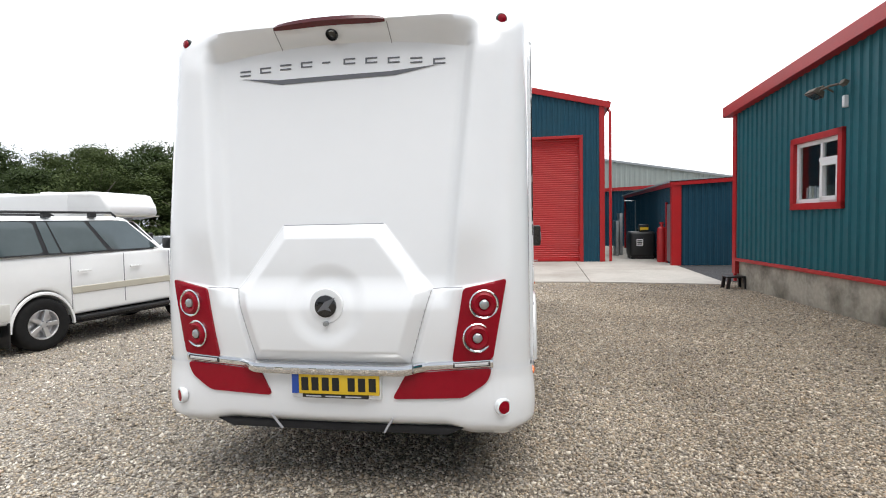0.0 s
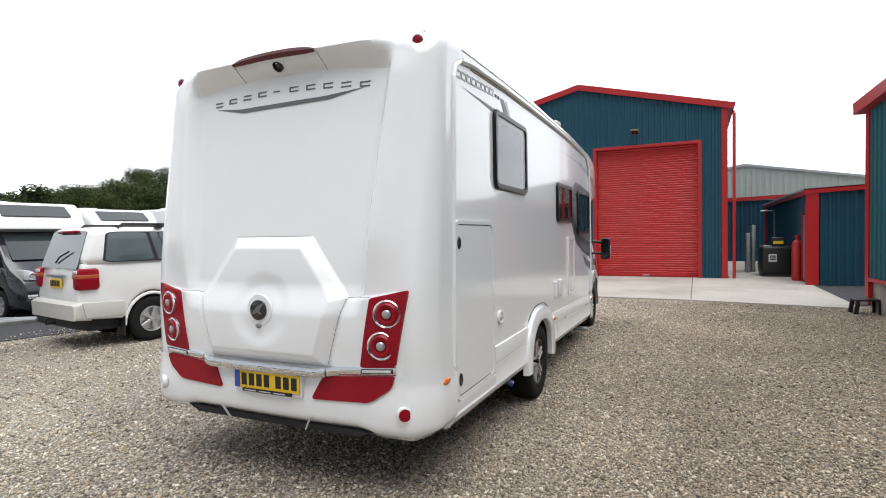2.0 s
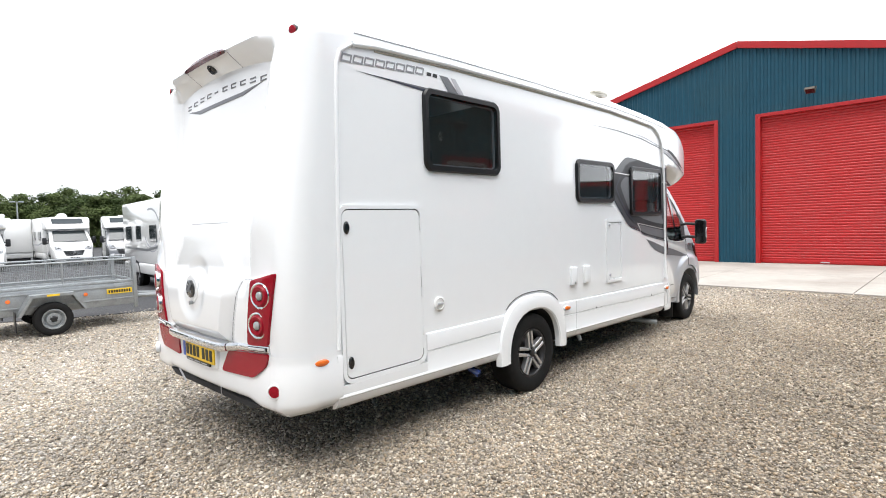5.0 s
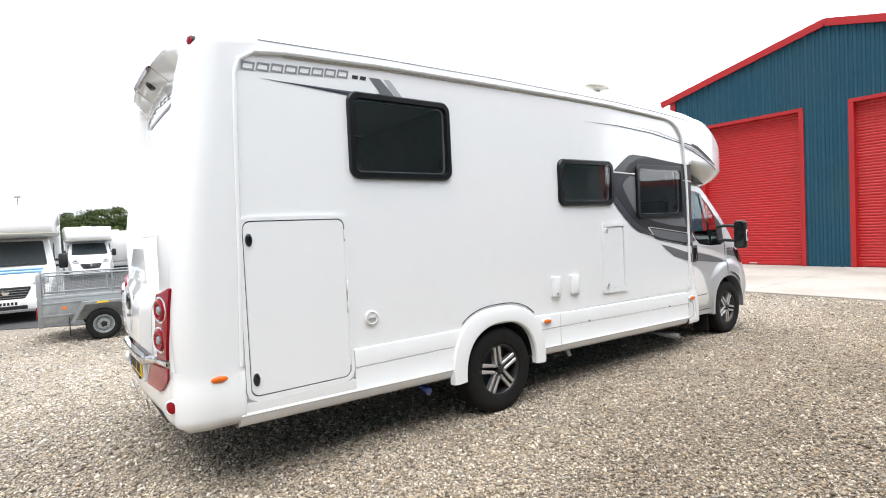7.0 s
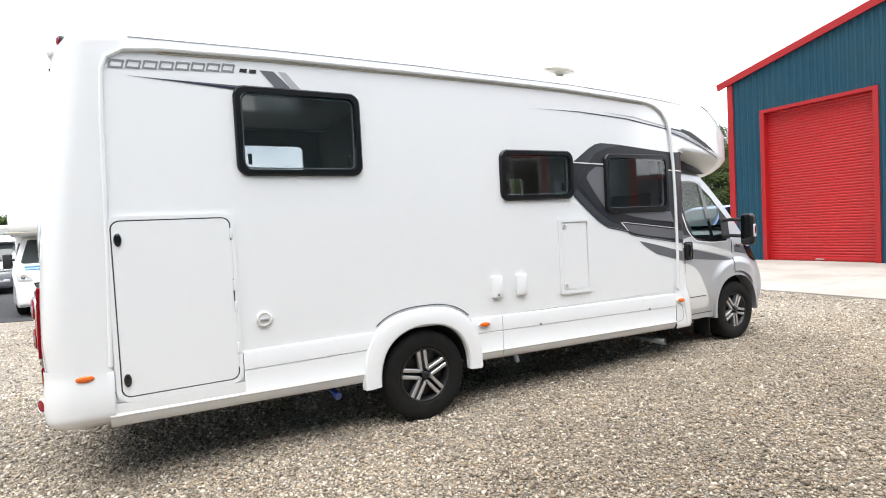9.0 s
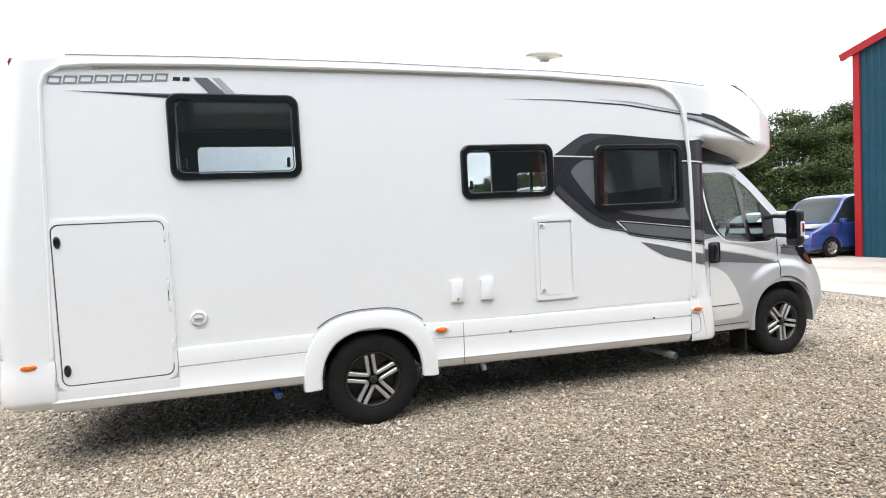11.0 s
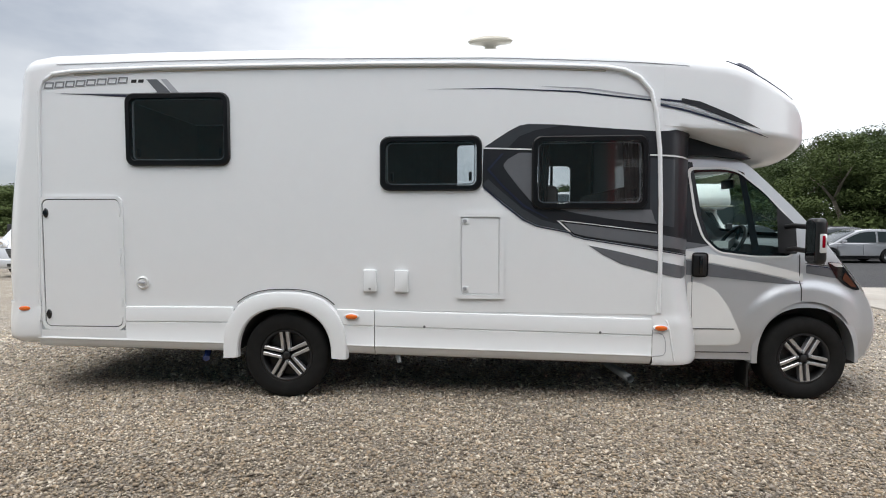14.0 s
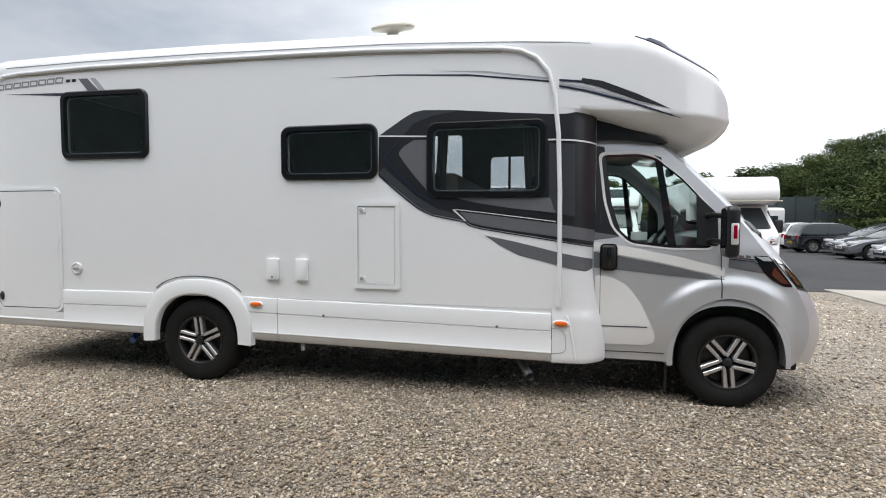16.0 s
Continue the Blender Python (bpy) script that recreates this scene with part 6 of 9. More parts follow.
# graphite wedge between pod and cab roof
bm = bmesh.new()
prism(bm, [(8.97, 2.145), (9.10, 2.12), (9.25, 2.07), (9.4, 2.01), (9.54, 1.95), (9.45, 1.948), (9.25, 1.975), (8.97, 1.98)], "x", 2 * CX + 0.19, -0.19, 0.01)
part("pod_wedge", bm, M_GRAPHITE, van, "graphite fairing under the pod")

# roof aerial: flat white mushroom on a mast
bm = bmesh.new()
lathe(bm, [(0.05, 0.0), (0.045, 0.05), (0.07, 0.062), (0.165, 0.075), (0.178, 0.095), (0.16, 0.112), (0.09, 0.128), (0.0, 0.132)], at(-0.19, 7.46, 2.815) @ Matrix.Diagonal((0.34, 1, 1, 1)), 36)
part("roof_aerial", bm, M_BEIGE, van, "flat pale paddle-shaped aerial on the roof")

# ---- the cab ----
SIDE = [(9.0, 1.978), (9.30, 1.975), (9.49, 1.928), (9.79, 1.65), (10.04, 1.375), (10.19, 1.18), (10.33, 1.01), (10.43, 0.87), (10.49, 0.72), (10.495, 0.55), (10.45, 0.40)]
MIDL = [(9.0, 2.05), (9.35, 2.055), (9.60, 2.02), (9.965, 1.67), (10.305, 1.32), (10.485, 1.12), (10.635, 0.93), (10.725, 0.79), (10.785, 0.62), (10.785, 0.45), (10.735, 0.30)]


def spline(pts, f):
    i = max(0, min(int(f), len(pts) - 2))
    t = f - i
    p = [np.array(pts[max(0, min(len(pts) - 1, i + j))]) for j in (-1, 0, 1, 2)]
    return 0.5 * (2 * p[1] + (p[2] - p[0]) * t + (2 * p[0] - 5 * p[1] + 4 * p[2] - p[3]) * t * t + (3 * p[1] - p[0] - 3 * p[2] + p[3]) * t ** 3)


def cab_half(z):
    return 0.958 - 0.105 * max(0.0, (z - 1.18) / 0.8) ** 1.35 - 0.03 * sstep(0.62, 0.36, z)


def cab_skin(f, s, lift=0.0):
    a, b = spline(SIDE, f), spline(MIDL, f)
    k = abs(s) ** 3.2
    y, z = b + (a - b) * k
    y2, z2 = spline(MIDL, min(f + 0.05, 10)) - spline(MIDL, max(f - 0.05, 0))
    n = Vector((0, -z2, y2)).normalized() * (1 if -z2 >= 0 or y2 > 0 else 1)
    n = n if n.y + n.z > 0 else -n
    side_push = Vector((math.copysign(1, s), 0, 0)) * (k * 0.6)
    return Vector((CX + s * cab_half(z), y, z)) + (n + side_push) * lift


def cab_patch(f0, f1, s0, s1, nf, ns, lift=0.0, inset=None):
    bm = bmesh.new()
    rows = []
    for i in range(nf + 1):
        f = f0 + (f1 - f0) * i / nf
        a, b = (s0, s1) if inset is None else inset(i / nf)
        rows.append([bm.verts.new(cab_skin(f, a + (b - a) * j / ns, lift)) for j in range(ns + 1)])
    for A, B in zip(rows, rows[1:]):
        for j in range(ns):
            bm.faces.new((A[j], A[j + 1], B[j + 1], B[j]))
    bmesh.ops.recalc_face_normals(bm, faces=bm.faces[:])
    return bm


part("cab_roof", fixn(cab_patch(0, 2, -1, 1, 10, 28), Vector((0, 0, 1))), M_SILVER, van, "silver cab roof")
part("bonnet", fixn(cab_patch(4, 6.6, -1, 1, 16, 36), Vector((0, 1, 1))), M_SILVER, van, "silver bonnet and wings")
part("front_bumper", fixn(cab_patch(6.6, 10, -1, 1, 20, 36), Vector((0, 1, 0))), M_SILVER, van, "silver front bumper")
for s in (-1, 1):
    part("windscreen_pillar", fixn(cab_patch(2, 4, s * 0.90, s, 14, 4), Vector((s, 1, 1))), M_SILVER, van)
ws = part("windscreen", fixn(cab_patch(2, 4, -0.90, 0.90, 14, 28, 0.001), Vector((0, 1, 1))), M_GLASS, van, "clear windscreen")
part("grille", fixn(cab_patch(6.75, 8.2, -0.5, 0.5, 6, 12, 0.008), Vector((0, 1, 0))), M_BLACK, van, "black radiator grille")
part("scuttle", fixn(cab_patch(3.9, 4.25, -0.93, 0.93, 3, 24, 0.006), Vector((0, 1, 1))), M_BLACK, van, "black windscreen scuttle")
for s in (-1, 1):
    hl = part("headlamp", fixn(cab_patch(5.30, 6.58, s * 0.72, s * 1.0, 10, 10, 0.006, lambda t: (s * (0.87 - 0.17 * t), s * (0.992 - 0.02 * t))), Vector((s, 1, 0.3))), M_TRIM, van, "dark headlamp with amber and clear lenses")
    part("headlamp_lens", fixn(cab_patch(5.33, 5.52, s * 0.8, s * 0.98, 3, 6, 0.010, lambda t: (s * (0.88 - 0.03 * t), s * 0.985)), Vector((s, 1, 0.3))), M_CLEAR, hl)
    part("bumper_gap", fixn(cab_patch(6.60, 6.68, s * 0.4, s * 0.985, 2, 14, 0.003), Vector((s, 1, 0.3))), M_BLACK, van)
    part("indicator_lens", fixn(cab_patch(5.72, 6.46, s * 0.75, s * 0.99, 5, 6, 0.010, lambda t: (s * 0.875, s * (0.955 + 0.012 * t))), Vector((s, 1, 0.3))), M_SMOKED, hl, "smoked amber indicator")


def cab_side(y, z, sign=1, lift=0.0):
    r = math.hypot(y - 9.965, z - 0.375)
    bulge = 0.034 * sstep(0.635, 0.555, r) * sstep(9.42, 9.70, y) + 0.012 * sstep(1.30, 1.12, z)
    return Vector((CX + sign * (cab_half(z) + bulge * (1 - sstep(10.2, 10.42, y)) + lift), y, z))


ARC = [(9.965 + 0.415 * math.cos(radians(a)), 0.375 + 0.462 * math.sin(radians(a))) for a in range(-2, 184, 8)]
prof = [tuple(spline(SIDE, k / 4)) for k in range(0, 41)]
cab_outline = prof + [(10.40, 0.36)] + ARC + [(9.54, 0.36), (9.0, 0.365)]
CABWIN = smooth_poly([(9.062, 1.868), (9.34, 1.872), (9.45, 1.845), (9.640, 1.690), (9.835, 1.47), (9.845, 1.190), (9.55, 1.190), (9.27, 1.222), (9.155, 1.335), (9.10, 1.52)], 0.05)
for s in (1, -1):
    bm = panel(cab_outline, (CABWIN,), lambda a, b: cab_side(a, b, s), 0.018)
    cs = part("cab_side", fixn(bm, Vector((s, 0, 0))), M_SILVER, van, "silver cab door and wing", 60)
    gl = part("door_window", fixn(panel(CABWIN, (), lambda a, b: cab_side(a, b, s, -0.006), 0.1), Vector((s, 0, 0))), M_GLASS, van, "clear cab door glass")
    # black window surround and quarter-light bar
    inn = [((a - 9.48) * 0.955 + 9.48, (b - 1.53) * 0.94 + 1.53) for a, b in CABWIN]
    part("window_seal", fixn(panel(CABWIN, (inn,), lambda a, b: cab_side(a, b, s, 0.002), 0.1), Vector((s, 0, 0))), M_TRIM, van)
    part("quarter_bar", fixn(panel([(9.445, 1.862), (9.495, 1.842), (9.595, 1.21), (9.535, 1.21)], (), lambda a, b: cab_side(a, b, s, 0.004), 0.1), Vector((s, 0, 0))), M_TRIM, van)
    part("mirror_base", fixn(panel(smooth_poly([(9.735, 1.575), (9.88, 1.43), (9.885, 1.205), (9.735, 1.21)], 0.02), (), lambda a, b: cab_side(a, b, s, 0.010), 0.1), Vector((s, 0, 0))), M_BLACK, van)
    # bright line round the window and along the roof
    out_ = [((a - 9.48) * 1.045 + 9.475, (b - 1.53) * 1.05 + 1.535) for a, b in CABWIN]
    part("window_line", fixn(panel(out_, ([((a - 9.48) * 1.004 + 9.48, (b - 1.53) * 1.004 + 1.53) for a, b in CABWIN],), lambda a, b: cab_side(a, b, s, 0.007), 0.1), Vector((s, 0, 0))), M_CARWHITE if s > 0 else M_SILVER, van, "pale outline round the cab window" if s > 0 else "")
    part("arch_lining", arch_band(9.965, 0.372, 0.432, 0.402, CX + s * 0.82 if s > 0 else CX - 0.982, CX + s * 0.982 if s > 0 else CX - 0.82, -2, 184, -0.085), M_SILVER, van)
    part("arch_liner", half_liner(9.965, 0.372, 0.445, *sorted((CX + s * 0.30, CX + s * 0.90))), M_UNDER, van)
    for pts in ([(9.905, 0.84 + 0.02 * k) for k in range(19)], [(9.06, z) for z in (0.40, 0.7, 1.0, 1.4, 1.9)], [(y, 0.42) for y in (9.06, 9.2, 9.4, 9.53)], [(y, 1.13 - 0.10 * (y - 9.95)) for y in (9.95, 10.05, 10.15, 10.2)]):
        bm = bmesh.new()
        tube(bm, [cab_side(a, b, s, 0.001) for a, b in pts], 0.004, 6)
        part("door_seam", bm, M_SEAM, van)
    bm = bmesh.new()
    c = cab_side(9.17, 1.15, s, 0.0)
    box(bm, c.x - 0.012, c.x + 0.022, 9.055, 9.18, 1.02, 1.215, 0.03, 3)
    hd = part("door_handle", bm, M_BLACK, van, "black door handle")
    part("handle_grip", boxes((c.x + 0.020 * s - 0.006, c.x + 0.020 * s + 0.014, 9.105, 9.135, 1.05, 1.19), bevel=0.006), M_TRIM, hd)
    # door mirror on two arms
    x0 = CX + s * (cab_half(1.4))
    X = lambda d: x0 + s * (d - 0.07 if d > 0.1 else d)
    for z in (1.415, 1.235):
        bm = bmesh.new()
        tube(bm, [(X(-0.01), 9.80, z), (X(0.14), 9.84, z + 0.01), (X(0.27), 9.87, z)], 0.020, 10)
        part("mirror_arm", bm, M_BLACK, van, "black mirror arm")
    bm = bmesh.new()
    xa, xb = sorted((X(0.235), X(0.385)))
    prism(bm, rrect(xa, xb, 1.138, 1.482, 0.04), "y", 9.852, 9.94, 0.03, 3)
    mr_ = part("door_mirror", bm, M_BLACK, van, "large black door mirror")
    bm = bmesh.new()
    prism(bm, rrect(xa + 0.02, xb - 0.02, 1.158, 1.465, 0.025), "y", 9.848, 9.858)
    part("mirror_glass", bm, M_TRIM, mr_, "mirror glass")
    bm = bmesh.new()
    xs0, xs1 = sorted((X(0.365), X(0.391)))
    box(bm, xs0, xs1, 9.874, 9.928, 1.225, 1.37, 0.012)
    part("mirror_indicator", bm, M_CLEAR, mr_, "clear and red side repeater")
    bm = bmesh.new()
    xs0, xs1 = sorted((X(0.375), X(0.394)))
    box(bm, xs0, xs1, 9.888, 9.914, 1.265, 1.355, 0.006)
    part("repeater_bulb", bm, M_RED, mr_)
    part("mudflap", boxes((CX + s * 0.80 - 0.10, CX + s * 0.80 + 0.10, 9.545, 9.565, 0.13, 0.50), bevel=0.004), M_BLACK, van)


def on_cab(outline, mat, label="", lift=0.003, name="side_stripe"):
    part(name, fixn(panel(outline, (), lambda a, b: cab_side(a, b, 1, lift), 0.08), Vector((1, 0, 0))), mat, van, label)


on_cab([(9.01, 1.155), (9.2, 1.125), (9.5, 1.07), (9.8, 1.005), (9.93, 0.972), (9.8, 0.968), (9.5, 0.995), (9.2, 1.025), (9.01, 1.04)], M_GREY, "mid-grey swoosh")
on_cab([(9.01, 1.23), (9.25, 1.195), (9.6, 1.13), (9.93, 1.05), (9.93, 0.985), (9.8, 1.015), (9.5, 1.08), (9.2, 1.135), (9.01, 1.165)], M_CARWHITE, "white flash")
on_cab([(9.955, 1.112), (10.12, 1.095), (10.22, 1.04), (10.27, 1.005), (10.1, 1.03), (9.955, 1.055)], M_GREY, "grey flash on the wing")
on_cab([(9.955, 1.120), (10.12, 1.104), (10.275, 1.007), (10.12, 1.096), (9.955, 1.112)], M_NAVY, "", 0.004)
on_cab(smooth_poly([(9.02, 0.99), (9.137, 0.972), (9.25, 0.92), (9.355, 0.79), (9.462, 0.555), (9.45, 0.49), (9.38, 0.475), (9.03, 0.475)], 0.04), M_CARWHITE, "white lower door panel", 0.004, "door_panel")
on_cab([(9.075, 0.615), (9.40, 0.615), (9.404, 0.607), (9.075, 0.607)], M_SEAM, "", 0.006)
on_cab([(9.01, 1.94), (9.085, 1.93), (9.14, 1.50), (9.215, 1.27), (9.01, 1.30)], M_GRAPHITE, "graphite door pillar")
on_cab([(9.01, 1.30), (9.215, 1.27), (9.01, 1.24)], M_GREY)
# headlamp wrapping round onto the wing
for s_ in (1, -1):
    lampside = part("headlamp", fixn(panel(smooth_poly([(10.115, 1.142), (10.222, 1.137), (10.335, 0.995), (10.385, 0.925), (10.33, 0.925), (10.25, 0.965), (10.19, 1.02)], 0.015), (), lambda a, b: cab_side(a, b, s_, 0.006), 0.04), Vector((s_, 0, 0))), M_TRIM, van, "dark side of the headlamp")
    part("indicator_lens", fixn(panel(smooth_poly([(10.255, 1.065), (10.355, 0.945), (10.31, 0.95), (10.235, 1.01)], 0.012), (), lambda a, b: cab_side(a, b, s_, 0.010), 0.04), Vector((s_, 0, 0))), M_SMOKED, lampside, "smoked amber indicator")
    part("headlamp_lens", fixn(panel([(10.125, 1.137), (10.218, 1.132), (10.238, 1.105), (10.183, 1.105)], (), lambda a, b: cab_side(a, b, s_, 0.010), 0.04), Vector((s_, 0, 0))), M_CLEAR, lampside)
# small plain bars in place of the engine badge
for k in range(3):
    on_cab([(9.975 + k * 0.045, 1.126), (10.008 + k * 0.045, 1.122), (10.008 + k * 0.045, 1.140), (9.975 + k * 0.045, 1.144)], M_RED if k == 0 else M_GREY, "", 0.006, "badge_bar")

# ---- inside the cab and living area ----
part("cab_floor", boxes((CX - 0.85, CX + 0.85, 9.03, 10.2, 0.75, 0.80)), M_UNDER, van, "", None)
bm = bmesh.new()
prism(bm, [(9.72, 0.85), (9.66, 1.12), (9.78, 1.26), (10.22, 1.30), (10.30, 0.85)], "x", CX - 0.84, CX + 0.84, 0.03)
part("dashboard", bm, M_BLACK, van, "black dashboard")
bm = bmesh.new()
tilt = at(CX + 0.46, 9.60, 1.26, Matrix.Rotation(radians(58), 4, "X"))
lathe(bm, [(0.182 + 0.016 * math.cos(t), 0.016 * math.sin(t)) for t in [2 * math.pi * k / 10 for k in range(10)]], tilt, 36, closed=True)
sw = part("steering_wheel", bm, M_BLACK, van)
bm = bmesh.new()
for a in (90, 210, 330):
    p = tilt @ Vector((0.18 * math.cos(radians(a)), 0.18 * math.sin(radians(a)), 0))
    tube(bm, [tilt @ Vector((0, 0, -0.03)), p], 0.018, 8)
lathe(bm, [(0.065, -0.04), (0.065, 0.0), (0.0, 0.005)], tilt, 16)
part("wheel_spokes", bm, M_BLACK, sw)
for x in (CX + 0.46, CX - 0.46):
    bm = bmesh.new()
    box(bm, x - 0.25, x + 0.25, 9.06, 9.50, 0.86, 1.06, 0.05)
    prism(bm, [(9.04, 1.0), (9.20, 1.0), (9.12, 1.62), (9.0 + 0.035, 1.62)], "x", x - 0.23, x + 0.23, 0.04)
    box(bm, x - 0.13, x + 0.13, 9.03, 9.12, 1.62, 1.78, 0.03)
    part("cab_seat", bm, M_FABRIC, van, "dark cab seat")
bm = bmesh.new()
box(bm, CX + 0.02, CX + 0.26, 9.70, 9.73, 1.76, 1.84, 0.02)
tube(bm, [(CX + 0.14, 9.72, 1.84), (CX + 0.14, 9.76, 1.90)], 0.012, 8)
part("inside_mirror", bm, M_BLACK, van)
part("tax_disc", boxes((CX + 0.80, CX + 0.806, 9.30, 9.42, 1.24, 1.30)), M_CARWHITE, van, "small pale card inside the door glass")
# dinette and bed seen through the smoked windows
part("dinette_seat", boxes((2 * CX + 0.1, -0.12, 7.75, 8.0, 0.85, 1.75), (2 * CX + 0.1, -0.12, 8.55, 8.75, 0.85, 1.75), bevel=0.05), M_LINING, van, "brown dinette seats")
part("bed", boxes((2 * CX + 0.08, -0.1, 4.05, 5.6, 1.2, 1.75), bevel=0.06), M_LINING, van)
part("partition", boxes((2 * CX + 0.1, -0.15, 5.7, 5.74, 0.85, 2.6)), M_LINING, van)
for y0, y1 in ((7.82, 7.90), (8.50, 8.62)):
    bm = bmesh.new()
    rows = []
    for k in range(17):
        y = y0 + (y1 - y0) * k / 16
        w = 0.012 * math.sin(k * 1.6)
        rows.append((bm.verts.new((-0.075 + w, y, 1.60)), bm.verts.new((-0.075 + w, y + 0.03 * (1 if y0 < 8 else -1), 2.13))))
    for (a, b), (c, d) in zip(rows, rows[1:]):
        bm.faces.new((a, c, d, b))
    part("curtain", bm, M_CURTAIN, van, "drawn-back dark curtain")


# the front half stands a little longer and deeper than drawn above, and the van is parked at a slight angle to the shed
def settle(p):
    k = min(1.0, max(0.0, (p.y - 6.2) / 2.6))
    return Vector((p.x, p.y + 0.032 * min(2.0, max(0.0, p.y - 6.6)), 1.55 + (p.z - 1.55) * (1 + 0.03 * k)))


for ob in van.children_recursive:
    if ob.type == "MESH" and "wheel" not in (ob.name.split(".")[0], ob.parent.name.split(".")[0]):
        for v in ob.data.vertices:
            v.co = settle(v.co)
van.matrix_world = at(0, 3.8, 0, Matrix.Rotation(radians(1.1), 4, "Z")) @ at(0, -3.8, 0)


# ---- other vehicles ----
M_CARWIN = material("vehicle_window", (0.030, 0.038, 0.040), 0.05, coat=0.35, spec=0.4)
M_TAILAMBER = material("amber_tail_lens", (0.42, 0.075, 0.02), 0.15, coat=0.6)
M_SUVWIN = material("suv_window", (0.07, 0.095, 0.10), 0.04, coat=1.0, vary=0.1, scale=0.7)
TURN_X = Matrix.Rotation(radians(90), 4, "Z")


def patch(p, u0, u1, v0, v1, lift, r=0.0):
    """A sheet on the quad p (four corners: lower-left, lower-right, upper-right, upper-left), lifted off it."""
    a, b, c, d = [Vector(q) for q in p]
    n = (b - a).cross(d - a).normalized()
    at_ = lambda u, v: (a * (1 - u) + b * u) * (1 - v) + (d * (1 - u) + c * u) * v + n * lift
    bm = bmesh.new()
    pts = smooth_poly([(u0, v0), (u1, v0), (u1, v1), (u0, v1)], r, 4) if r else [(u0, v0), (u1, v0), (u1, v1), (u0, v1)]
    f = bm.faces.new([bm.verts.new(at_(u, v)) for u, v in pts])
    g = bmesh.ops.extrude_face_region(bm, geom=[f])
    bmesh.ops.translate(bm, verts=[q for q in g["geom"] if isinstance(q, bmesh.types.BMVert)], vec=-n * (lift + 0.01))
    bmesh.ops.recalc_face_normals(bm, faces=bm.faces[:])
    return bm


def arches(outline_top, y0, y1, zb, wheels, R):
    """A closed body outline: the top line, then back along the sill with wheel cut-outs."""
    pts = list(outline_top)
    for yc in sorted(wheels, reverse=True):
        for a in range(0, 181, 15):
            pts.append((yc + R * math.cos(radians(a)), max(zb, R * 0.86 + R * math.sin(radians(a)) * 1.0)))
    return pts


def road_wheels(th, W, axles, R, style, inset=0.02):
    for y in axles:
        for s in (1, -1):
            wheel(s * (W / 2 - 0.10 - inset), y, R, R, th, s, 0.20, R * 0.62, style)


